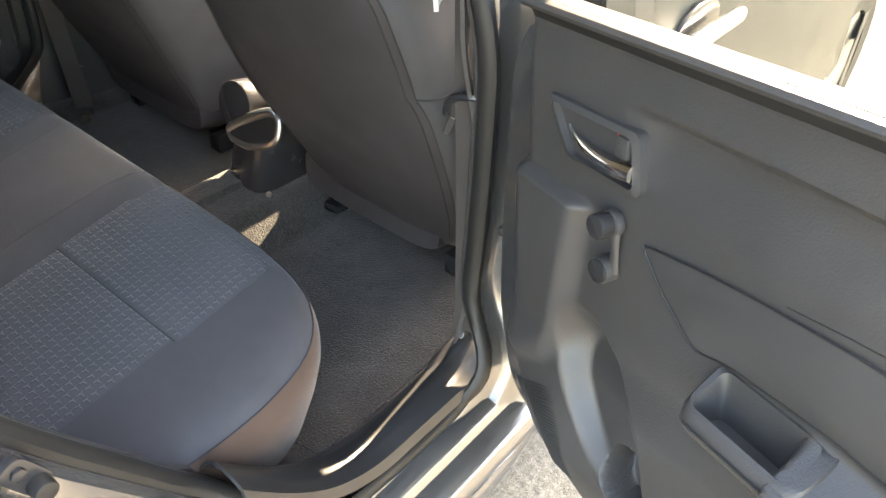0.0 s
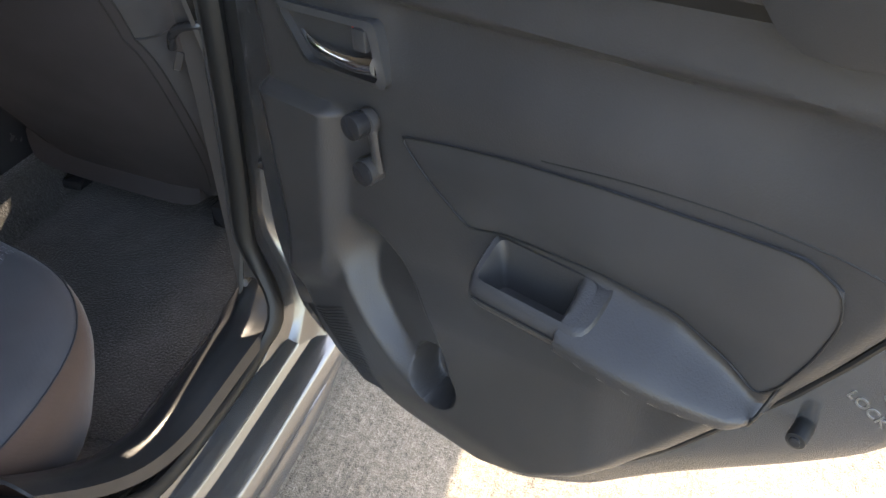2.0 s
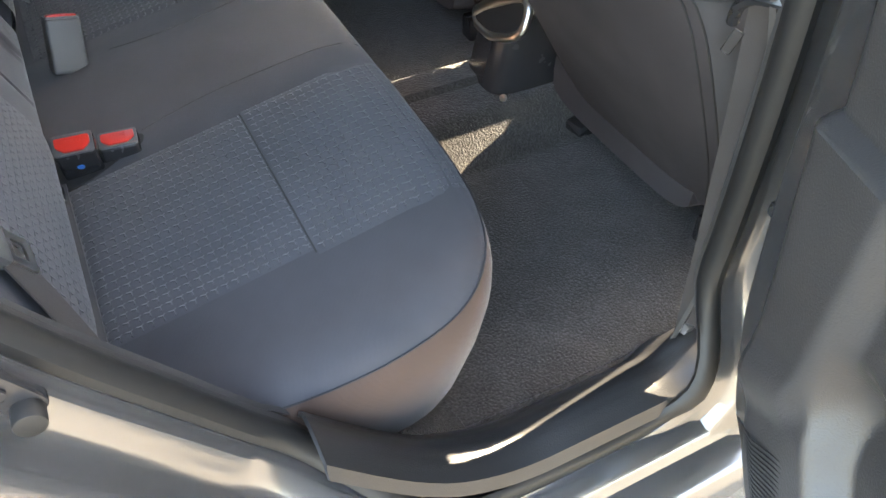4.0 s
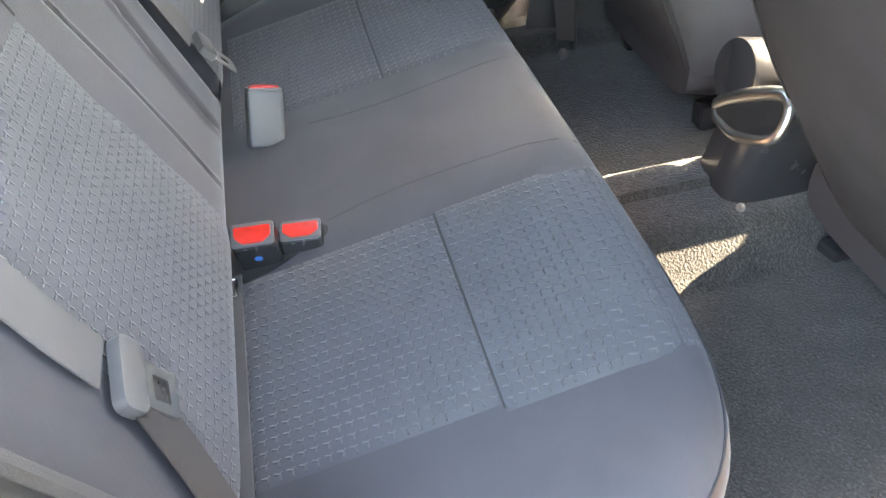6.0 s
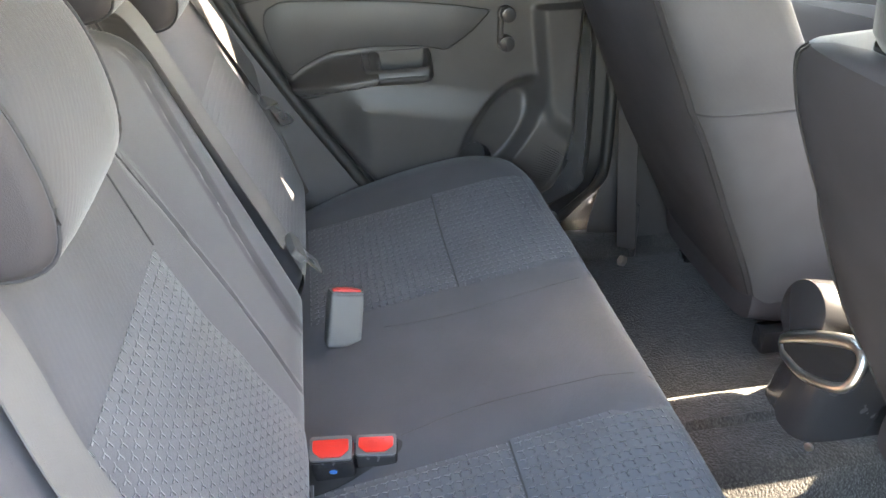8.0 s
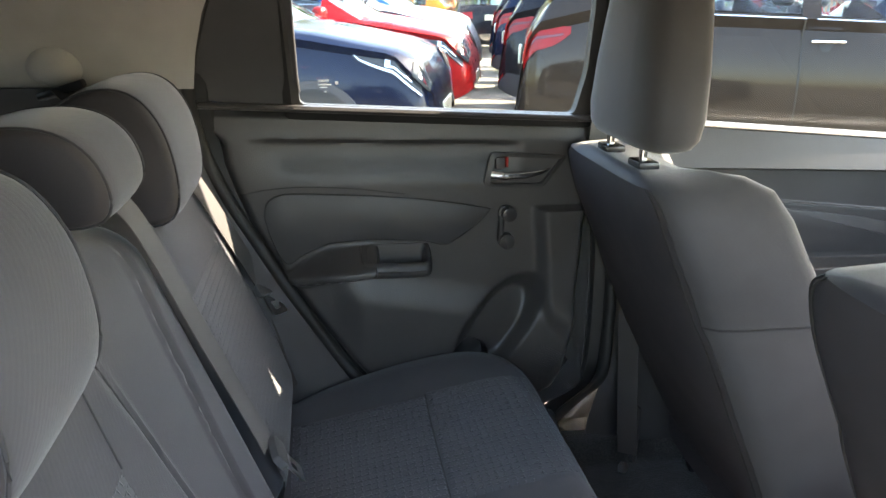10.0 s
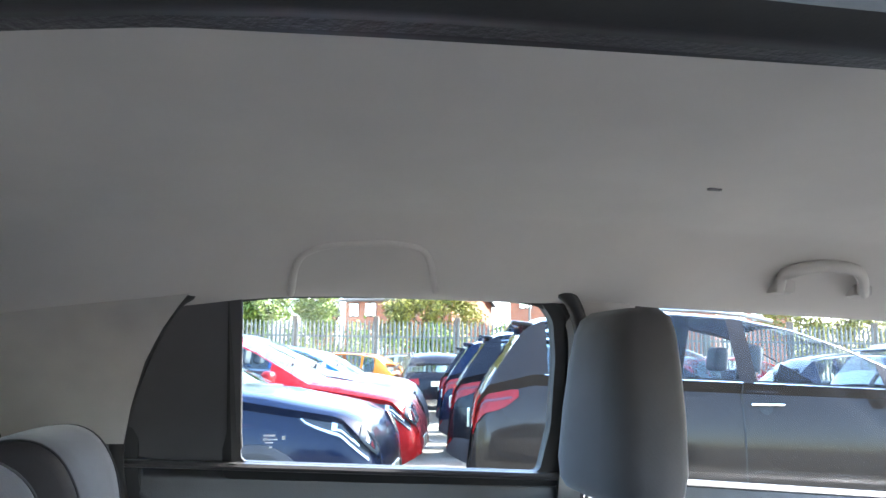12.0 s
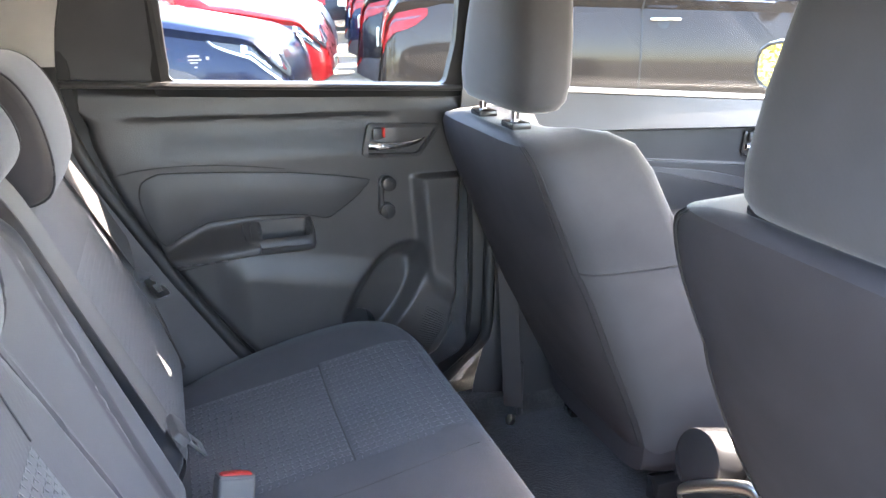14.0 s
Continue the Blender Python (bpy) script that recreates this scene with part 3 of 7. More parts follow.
def headrest_shell(bm_mat, parent, cx, y, z0, z1, w, d, lean, name="headrest"):
    """A soft block: rounded rings from bottom to top."""
    rings = []
    prof = [(0.0, 0.55), (0.02, 0.78), (0.07, 0.93), (0.18, 1.0), (0.45, 1.0), (0.7, 0.97), (0.86, 0.9), (0.95, 0.76), (0.99, 0.5)]
    for t, k in prof:
        z = lerp(z0, z1, t)
        ring = []
        for i in range(28):
            a = 2 * math.pi * i / 28
            c, s = math.cos(a), math.sin(a)
            e = 0.55
            px, py = math.copysign(abs(c) ** e, c) * w / 2, math.copysign(abs(s) ** e, s) * d / 2
            ring.append((cx + px * lerp(k, 1.0, 0.55) * lerp(1.06, 0.78, sst(0.12, 1.0, t)), y + py * k - lean * (z - z0), z))
        rings.append(ring)
    bm = loft(rings)
    for f in bm.faces:
        c = f.calc_center_median()
        k = track(prof, (c.z - z0) / (z1 - z0))
        f.material_index = 1 if lean > 0 and (c.y - y + lean * (c.z - z0)) / (k * d / 2) > 0.55 and z0 + 0.01 < c.z < z1 - 0.012 else 0
    shell = part(name, bm, bm_mat, parent)
    shell.data.materials.append(M["back_cloth"])
    return shell


SIDE_VIEW = [(-0.262, 1.082), (-0.240, 1.106), (-0.205, 1.121), (-0.168, 1.122), (-0.138, 1.104), (-0.116, 1.066), (-0.104, 1.015), (-0.102, 0.968), (-0.112, 0.938), (-0.138, 0.926),
             (-0.165, 0.934), (-0.188, 0.975), (-0.214, 1.022), (-0.250, 1.052)]


def rear_headrest(parent, cx, w, squash, back, label):
    """A padded headrest: a curved band across its width, with darker cloth on its two flat sides."""
    prof = spline([(0, y - back, 1.112 + (z - 1.122) * squash) for y, z in SIDE_VIEW + SIDE_VIEW[:1]], 3)[:-1]
    my = sum(p.y for p in prof) / len(prof)
    mz = sum(p.z for p in prof) / len(prof)
    h = w / 2
    steps = [(-h, 0.80), (-h + 0.002, 0.90), (-h + 0.008, 0.965), (-h + 0.020, 1.0), (-h * 0.5, 1.02), (0, 1.025), (h * 0.5, 1.02), (h - 0.020, 1.0), (h - 0.008, 0.965), (h - 0.002, 0.90), (h, 0.80)]
    bm = loft([[(cx + dx, lerp(my, p.y, k), lerp(mz, p.z, k)) for p in prof] for dx, k in steps])
    for f in bm.faces:
        f.material_index = 1 if abs(f.calc_center_median().x - cx) > h - 0.013 else 0
    shell = part("headrest", bm, M["cloth"], parent, label)
    shell.data.materials.append(M["back_cloth"])
    for s in (-1, 1):
        edge = [(cx + s * (h - 0.010), lerp(my, p.y, 0.985), lerp(mz, p.z, 0.985)) for p in prof]
        part("headrest_seam", tube(edge + edge[:1], 0.0016, 6), M["seam"], shell)
    return shell


for cx, w, squash, back in ((-0.372, 0.25, 0.95, 0.026), (-0.022, 0.170, 0.50, 0.034), (0.318, 0.215, 0.90, 0.010)):
    rear_headrest(back_near if cx > -0.2 else back_far, cx, w, squash, back, "grey cloth headrest with darker sides")

# ---- front seats ----


def front_seat(cx, dy, label, sunk=0.0):
    seat = thing("front_chair", label, "car seat", (cx, 0.85 + dy, 0.25))
    inv = Matrix.Translation((-cx, -0.85 - dy, -0.25))

    def add(name, bm, mat, lab=""):
        bmesh.ops.transform(bm, matrix=inv, verts=bm.verts)
        return part(name, bm, mat, seat, lab)
    # backrest: width, rear y, thickness by height
    rows = [(0.36, 0.36, 0.79, 0.10), (0.40, 0.41, 0.765, 0.17), (0.48, 0.45, 0.725, 0.20), (0.60, 0.485, 0.665, 0.205), (0.71, 0.492, 0.616, 0.20), (0.755, 0.480, 0.596, 0.196), (0.772, 0.467, 0.588, 0.194), (0.79, 0.470, 0.580, 0.193),
            (0.83, 0.472, 0.562, 0.19), (0.88, 0.468, 0.540, 0.182), (0.925, 0.455, 0.524, 0.172), (0.955, 0.425, 0.515, 0.152), (0.971, 0.375, 0.513, 0.125), (0.980, 0.30, 0.52, 0.09), (0.984, 0.20, 0.535, 0.05)]
    rings = []
    for z, w, y, t in rows:
        ring = []
        for i in range(40):
            a = 2 * math.pi * i / 40
            c, s = math.cos(a), math.sin(a)
            e = 0.42
            px, py = math.copysign(abs(c) ** e, c) * w / 2, math.copysign(abs(s) ** e, s)
            bolster = 0.054 * sst(0.45, 0.9, abs(px) / (w / 2)) * (1 if s > 0 else 0) * sst(1.01, 0.955, z)
            px *= (1.22 if cx > 0 else 1.13) if px * cx > 0 else (lerp(0.74, 1.0, sst(0.34, 0.62, z)) if cx > 0 else 1.0)
            hump = 0.016 * sst(0.40, 0.72, abs(px) / 0.235) * sst(0.90, 0.97, z) * sst(-0.3, 0.5, s)
            ring.append((cx + px, y + dy + t / 2 + py * t / 2 + bolster, z + hump))
        rings.append(ring)
    bb = loft(rings)
    for f in bb.faces:
        c = f.calc_center_median()
        ry, rt = track([(r[0], r[2]) for r in rows], c.z), track([(r[0], r[3]) for r in rows], c.z)
        f.material_index = 1 if (c.y - dy - ry - rt / 2) / (rt / 2) < -0.78 else 0
    back = add("backrest", bb, M["cloth_side"])
    back.data.materials.append(M["back_cloth"])
    for k, lab in ((-4, "piped seam"), (24, "piped seam")):
        for j in (0, 1):
            line = [Vector(r[(k + j) % 40 if k > 0 else (40 + k - j) % 40]) for r in rings[1:-2]]
            line = [p + Vector(((p.x - cx) * 0.004, -0.0005, 0)) for p in line]
            add("piping", tube(spline([tuple(p) for p in line], 4), 0.0015, 6), M["stitch"], lab)
        row = rings[6]
        idx = [(40 + k + m) % 40 if k < 0 else (k - m) % 40 for m in range(0, 9)]
        add("bolster_seam", tube([(row[i][0] + (row[i][0] - cx) * 0.006, row[i][1], row[i][2]) for i in idx], 0.0018, 6), M["stitch"], "dark seam")
    hb = headrest_shell(M["cloth_side"], None, cx + sunk, 0.575 + dy, 1.012 - sunk, 1.292 - sunk, 0.275, 0.115, -0.06)
    hb.parent = seat
    hb.matrix_parent_inverse = inv
    for px in (-0.07, 0.07):
        add("headrest_post", tube([(cx + px, 0.552 + dy, 0.95), (cx + px, 0.556 + dy, 1.05)], 0.0065, 10, up=(0, 1, 0)), M["chrome"], "chrome post")
        add("post_collar", rbox((0.05, 0.034, 0.014), 0.005, 2, Matrix.Translation((cx + px, 0.556 + dy, 0.988))), M["gloss"], "black plastic collar")
    rows = []
    for y, w, z0, z1 in ((0.66, 0.38, 0.33, 0.44), (0.72, 0.40, 0.31, 0.50), (0.85, 0.42, 0.31, 0.53), (1.0, 0.48, 0.31, 0.545), (1.13, 0.49, 0.32, 0.555), (1.19, 0.46, 0.35, 0.53), (1.21, 0.40, 0.40, 0.50)):
        ring = []
        for i in range(28):
            a = 2 * math.pi * i / 28
            c, s = math.cos(a), math.sin(a)
            ring.append((cx + math.copysign(abs(c) ** 0.5, c) * w / 2, y + 0.12 + dy, lerp(z0, z1, 0.5 + 0.5 * math.copysign(abs(s) ** 0.5, s))))
        rows.append(ring)
    add("seat_cushion", loft(rows), M["back_cloth"])
    for px in (-0.17, 0.17):
        add("seat_rail", rbox((0.04, 0.40, 0.05), 0.006, 2, Matrix.Translation((cx + sunk * 0.85 + px, 1.02 + dy, 0.288))), M["gloss"], "dark metal rail")
    return seat


front_seat(-0.385, 0.0, "dark cloth front passenger seat with raised headrest")
front_seat(0.322, 0.03, "dark cloth driver's seat with its headrest down", 0.03)

# ---- headliner ----


def roof_z(x, y):
    base = 1.443 - 0.012 * sst(0.6, 1.35, y) - 0.11 * sst(0.1, -0.75, y)
    return base - 0.028 * (abs(x) / 0.56) ** 2 - 0.092 * sst(0.37, 0.575, abs(x)) - 0.012 * sst(0.2, -0.1, y) * sst(0.4, 0.57, abs(x))


part("ceiling", skin(surf(lambda u, v: (lerp(-0.575, 0.575, u), lerp(-0.85, 1.42, v), roof_z(lerp(-0.575, 0.575, u), lerp(-0.85, 1.42, v))), 70, 60), 0.008, 1), M["headliner"])
tagged(bpy.data.objects["ceiling"], "beige-grey fabric car headliner", "ceiling", kind="structure")
part("roof_panel", skin(surf(lambda u, v: (lerp(-0.64, 0.64, u), lerp(-0.95, 1.45, v), roof_z(lerp(-0.45, 0.45, u), lerp(-0.95, 1.45, v)) + 0.05), 20, 20), 0.01, -1), M["paint"], body, "silver roof skin")

# ---- rear doors: built closed on the car's right, then mirrored or swung open ----
REAR_EDGE = [(0.362, 0.29), (0.372, 0.25), (0.39, 0.21), (0.428, 0.15), (0.47, 0.10), (0.514, 0.058), (0.57, 0.015), (0.626, -0.021), (0.70, -0.068), (0.757, -0.099), (0.81, -0.125), (0.854, -0.142), (0.909, -0.16), (1.03, -0.17)]
FRONT_EDGE = [(0.362, 0.31), (0.372, 0.36), (0.387, 0.41), (0.427, 0.50), (0.46, 0.53), (0.52, 0.555), (0.60, 0.563), (0.68, 0.567), (0.80, 0.577), (0.906, 0.585), (1.03, 0.598)]


def belt_z(y):
    """The height of the inner window ledge."""
    return 1.030 - 0.045 * y


def lean_x(z):
    return 0.11 * max(0.0, z - 0.95) / 0.4


def ellipse_d(y, z, cy, cz, a, b, deg):
    c, s = math.cos(radians(deg)), math.sin(radians(deg))
    dy, dz = y - cy, z - cz
    return math.hypot((dy * c + dz * s) / a, (-dy * s + dz * c) / b)


def door_relief(y, z):
    """How far the door lining stands into the cabin."""
    p = 0.004 * sst(1.0, 0.95, z)
    p -= 0.015 * sst(0.966 - 0.03 * y, 0.950 - 0.03 * y, z) * sst(0.862, 0.945 - 0.03 * y, z) * sst(0.42, 0.34, y) * sst(-0.13, -0.02, y)
    # lower door pocket
    low = sst(0.66, 0.585, z + 0.18 * (y - 0.3)) * sst(0.03, 0.10, y)
    p += 0.014 * low * sst(0.36, 0.44, z)
    # front strip
    strip = sst(0.440, 0.475, y + 0.10 * (z - 0.72)) * sst(0.818, 0.806, z) * sst(0.535, 0.60, z - 0.6 * (0.50 - y))
    p += 0.020 * strip
    # bottle pocket
    d = ellipse_d(y, z, 0.372, 0.562, 0.135, 0.064, 52)
    p -= 0.036 * sst(1.04, 0.60, d) * (0.55 + 0.45 * sst(0.30, 0.44, y))
    c = math.hypot(y - 0.314, z - 0.488)
    p -= 0.045 * sst(0.043, 0.037, c)
    # armrest behind the pull pocket: a sharp lower edge, its top hollowed towards the wall
    zl = 0.695 + 0.11 * (min(y, 0.12) - 0.10)
    zu = track([(-0.06, 0.685), (-0.02, 0.715), (0.03, 0.740), (0.113, 0.746)], y)
    reach = 0.058 * (1 - min(1.0, max(0.0, (0.10 - y) / 0.19)) ** 2.2) * sst(0.130, 0.118, y)
    k = sst(zl + 0.007, max(zl + 0.02, zu + 0.006), z)
    p += reach * (1 - k) * sst(zl - 0.014, zl - 0.001, z)
    # handle dish
    return p


def lining_fn(u, v):
    z = lerp(0.362, 1.0, u)
    y0, y1 = track(REAR_EDGE, z), track(FRONT_EDGE, z)
    y = lerp(y0, y1, v)
    if u > 0.9:
        z = lerp(z, belt_z(y), (u - 0.9) / 0.1)
    p = door_relief(y, z)
    rim = min((y - y0) / 0.022, (y1 - y) / 0.022, (z - 0.36) / 0.03, 1.0)
    p -= 0.022 * (1 - math.sqrt(max(0.0, 1 - (1 - max(0.0, rim)) ** 2)))
    p -= 0.016 * sst(belt_z(y) - 0.02, belt_z(y), z)
    return 0.662 - p, y, z


INSERT = [(0.353, 0.812), (0.28, 0.826), (0.20, 0.837), (0.11, 0.845), (0.0, 0.851), (-0.055, 0.853), (-0.085, 0.838), (-0.091, 0.81), (-0.082, 0.77), (-0.066, 0.728), (-0.050, 0.708),
          (-0.02, 0.730), (0.03, 0.752), (0.11, 0.757), (0.215, 0.751), (0.262, 0.738), (0.32, 0.778)]
SHELL = [(0.63, 0.975), (0.66, 0.90), (0.668, 0.70), (0.66, 0.52), (0.62, 0.40), (0.50, 0.345), (0.32, 0.322), (0.21, 0.340), (0.105, 0.413), (0.024, 0.503), (-0.036, 0.562), (-0.096, 0.620), (-0.150, 0.678),
         (-0.178, 0.738), (-0.190, 0.80), (-0.195, 0.88), (-0.203, 0.94), (-0.20, 0.985)]
WINDOW = [(0.012, 1.03), (0.56, 1.005), (0.578, 1.10), (0.575, 1.22), (0.562, 1.31), (0.535, 1.345), (0.45, 1.35), (0.2, 1.345), (0.0, 1.335)]
QUARTER = [(0.022, 1.07), (0.014, 1.03), (0.002, 1.012), (-0.016, 1.001), (-0.045, 0.998), (-0.145, 1.014), (-0.160, 1.045), (-0.150, 1.12), (-0.120, 1.21), (-0.092, 1.27), (-0.062, 1.31), (-0.015, 1.338), (0.018, 1.338)]


def side_sheet(outline, x, thick, bevel=0.0, planar=False):
    """A plate over a (y, z) outline at x, raised towards the cabin, leaning with the car's side."""
    b = plate(outline, thick, Matrix(((0, 0, -1, x), (1, 0, 0, 0), (0, 1, 0, 0), (0, 0, 0, 1))), bevel)
    for v in b.verts:
        v.co.x -= 0.11 * (v.co.z - 0.95) / 0.4 if planar else lean_x(v.co.z)
    return b


def rear_door(label, category):
    door = thing("rear_door", label, category)
    so = round_outline(SHELL, 0.03, 3)
    cy, cz = 0.24, 0.70
    si = [(lerp(y, cy, 0.26), lerp(z, cz, 0.26)) for y, z in so]
    shell = loft([[(x, y, z) for y, z in r] for x, r in ((0.80, so), (0.71, so), (0.689, [(lerp(y, cy, 0.012), lerp(z, cz, 0.012)) for y, z in so]), (0.686, [(lerp(y, cy, 0.03), lerp(z, cz, 0.03)) for y, z in so]),
                 (0.686, si), (0.80, si))], cap=False)
    for v in shell.verts:
        v.co.x -= max(0.0, v.co.x - 0.715) * sst(0.90, 0.97, v.co.z)
    shell = part("door_shell", shell, M["paint_lighter"], door, "painted metal door shell")
    part("outer_skin", skin(surf(lambda u, v: (lambda y, z: (0.80 + 0.045 * math.sin(math.pi * min(1, max(0, (z - 0.28) / 0.8))) ** 0.6 - 0.095 * sst(0.88, 0.985, z), y, z))(
        lerp(lerp(0.30, track(REAR_EDGE, lerp(0.36, 1.03, u)) - 0.06, sst(0, 0.12, u)), 0.694, v), lerp(0.30, 0.985, u)), 24, 24), 0.004, -1), M["paint"], door, "silver-grey outer door skin")
    lining = part("lining", surf(lining_fn, 240, 190), M["trim"], door, "black grained plastic door lining")
    part("insert", side_sheet(INSERT, 0.6640, 0.009, 0.004), M["trim_soft"], lining, "smooth black insert")
    # pull pocket: a deep box, open at its top
    def plan(x0, x1, y0, y1, r):
        return round_outline([(x0, y0), (x1, y0), (x1, y1), (x0, y1)], r, 4)
    outer = [plan(0.672, 0.622, 0.092, 0.216, 0.018), plan(0.672, 0.609, 0.088, 0.226, 0.020), plan(0.672, 0.605, 0.088, 0.230, 0.022), plan(0.672, 0.606, 0.089, 0.229, 0.021), plan(0.672, 0.610, 0.092, 0.225, 0.019)]
    inner = [plan(0.655, 0.614, 0.104, 0.219, 0.009), plan(0.655, 0.617, 0.106, 0.216, 0.009), plan(0.653, 0.622, 0.110, 0.211, 0.008)]
    levels = list(zip(outer, (0.686, 0.692, 0.7, 0.739, 0.746))) + list(zip(inner, (0.746, 0.738, 0.690)))
    b = loft([[(x, y, z - (0.62 * (0.655 - min(x, 0.655)) if z > 0.70 else 0.0)) for x, y in r] for r, z in levels], cap=False)
    b.faces.new(b.verts[:][-len(inner[0]):])
    pull = part("pull_pocket", b, M["trim"], lining, "moulded pull handle pocket")
    part("pull_groove", tube([(0.6036, y, 0.705) for y in (0.105, 0.13, 0.16, 0.19, 0.215)], 0.0013, 6), M["rubber"], pull)
    groove = [Vector((0.6548, y, z)) for y, z in round_outline(INSERT, 0.012, 3)]
    part("insert_edge", tube(groove + groove[:1], 0.0011, 6, up=(1, 0, 0)), M["rubber"], lining, "dark edge of the insert")
    # speaker grille ribs
    for k in range(26):
        t = k / 25
        y0, z0 = lerp(0.462, 0.405, t), lerp(0.525, 0.405, t)
        y1, z1 = lerp(0.548, 0.47, t), lerp(0.480, 0.412, t)
        x0 = 0.662 - door_relief((y0 + y1) / 2, (z0 + z1) / 2) - 0.002
        part("grille_rib", tube([(x0 + 0.003, y0, z0), (x0 - 0.002, (y0 + y1) / 2, (z0 + z1) / 2), (x0 + 0.008, y1, z1)], 0.0013, 5), M["trim"], lining)
    # upper corner
    quarter = part("corner_panel", side_sheet(QUARTER, 0.70, 0.045, 0.012), M["trim_soft"], door, "satin black plastic corner panel")
    # window
    pane = part("window", side_sheet(WINDOW, 0.69, 0.003, planar=True), M["glass"], door, "clear side window", smooth=False)
    pane.visible_shadow = False
    inner = round_outline([(0.028, 1.04), (0.553, 1.016), (0.566, 1.10), (0.563, 1.22), (0.552, 1.285), (0.525, 1.318), (0.44, 1.328), (0.2, 1.328), (0.012, 1.318)], 0.012, 3)
    outer = round_outline([(0.0, 1.012), (0.588, 0.985), (0.604, 1.10), (0.598, 1.22), (0.584, 1.305), (0.552, 1.336), (0.45, 1.346), (0.2, 1.346), (-0.02, 1.338)], 0.012, 3)
    rings = [[(x - lean_x(z), y, z) for y, z in ring] for x, ring in ((0.70, inner), (0.674, inner), (0.668, [((a[0] + b[0]) / 2, (a[1] + b[1]) / 2) for a, b in zip(inner, outer)]), (0.676, outer), (0.71, outer))]
    part("window_frame", loft(rings, cap=False), M["rubber"], pane, "black rubber window surround")
    part("outer_seal", tube([(0.722, y, 1.008 - 0.03 * y) for y in (-0.1, 0.1, 0.3, 0.5, 0.66)], 0.009, 8), M["rubber"], door, "black rubber outer window seal")
    part("ledge_rubber", skin(surf(lambda u, v: (lerp(0.683, 0.748, u), lerp(-0.15, 0.615, v), lerp(belt_z(lerp(-0.15, 0.615, v)) - 0.002, 0.988 - 0.02 * v, u)), 6, 12), 0.004, -1), M["rubber"], door, "black rubber strip below the pane")
    part("ledge", tube([(0.668 - lean_x(belt_z(y)), y, belt_z(y) + 0.004) for y in (-0.155, -0.1, -0.0, 0.15, 0.3, 0.45, 0.585)], 0.010, 8, flat=0.7), M["trim"], door, "rounded plastic window ledge")
    # printed glass mark: plain bars
    for dy, dz, w, h in ((0.072, 1.082, 0.020, 0.0030), (0.074, 1.075, 0.024, 0.0016), (0.072, 1.070, 0.014, 0.0014), (0.075, 1.062, 0.005, 0.0024), (0.096, 1.078, 0.006, 0.006)):
        part("print_mark", side_sheet([(dy - w / 2, dz - h / 2), (dy + w / 2, dz - h / 2), (dy + w / 2, dz + h / 2), (dy - w / 2, dz + h / 2)], 0.6868, 0.0006), M["white"], pane, "small white print")
    # inner handle
    ho = round_outline([(0.530, 0.919), (0.376, 0.927), (0.363, 0.868), (0.369, 0.859), (0.484, 0.856)], 0.010, 4)
    hi = round_outline([(0.518, 0.913), (0.384, 0.920), (0.373, 0.872), (0.377, 0.866), (0.479, 0.863)], 0.008, 4)
    rings = [[(x, y, z) for y, z in ring] for x, ring in ((0.664, ho), (0.651, ho), (0.648, hi), (0.658, hi), (0.680, [(lerp(y, 0.44, 0.15), lerp(z, 0.888, 0.15)) for y, z in hi]))]
    b = loft(rings, cap=False)
    b.faces.new([v for v in b.verts][-len(hi):])
    bezel = part("handle_bezel", b, M["trim_soft"], door, "black handle surround")
    part("lever", tube(spline([(0.662, 0.499, 0.892), (0.654, 0.478, 0.886), (0.647, 0.445, 0.882), (0.645, 0.408, 0.881), (0.648, 0.376, 0.884)], 5), [0.0022 + 0.0052 * min(1, k / 17) for k in range(21)], 10, flat=1.2), M["chrome"], bezel, "chrome pull lever")
    knob = part("lock_knob", rbox((0.016, 0.019, 0.024), 0.004, 2, Matrix.Translation((0.653, 0.394, 0.907))), M["trim"], bezel, "black lock slider")
    part("red_mark", rbox((0.014, 0.005, 0.020), 0.001, 1, Matrix.Translation((0.656, 0.408, 0.908))), M["red"], knob, "red unlocked mark")
    # window winder
    to_x = Matrix.Rotation(radians(90), 4, "Y")
    winder = part("winder_base", disc(0.0160, 0.024, 32, 0.003, Matrix.Translation((0.651, 0.379, 0.758)) @ to_x), M["trim"], door, "black window winder")
    part("hub_cap", disc(0.0142, 0.004, 32, 0.0015, Matrix.Translation((0.6385, 0.379, 0.758)) @ to_x), M["gloss"], winder, "smooth hub cap")
    part("winder_arm", tube(spline([(0.652, 0.368, 0.760), (0.650, 0.367, 0.780), (0.648, 0.367, 0.800), (0.648, 0.370, 0.820)], 5), [0.0080 - 0.002 * math.sin(math.pi * k / 15) for k in range(16)], 10, up=(1, 0, 0), flat=0.7), M["trim"], winder)
    part("winder_ring", disc(0.0155, 0.012, 32, 0.004, Matrix.Translation((0.649, 0.376, 0.818)) @ to_x), M["trim"], winder)
    part("winder_knob", disc(0.0145, 0.020, 32, 0.003, Matrix.Translation((0.636, 0.379, 0.818)) @ to_x), M["gloss"], winder, "turning knob")
    part("pad_groove", tube(spline([(0.662 - door_relief(y, z) + 0.0006, y, z) for y, z in ((-0.088, 0.80), (-0.078, 0.76), (-0.064, 0.72), (-0.056, 0.69), (-0.046, 0.668), (-0.024, 0.660), (0.03, 0.668), (0.10, 0.676))], 5), 0.0019, 6), M["rubber"], lining, "dark groove round the pad")
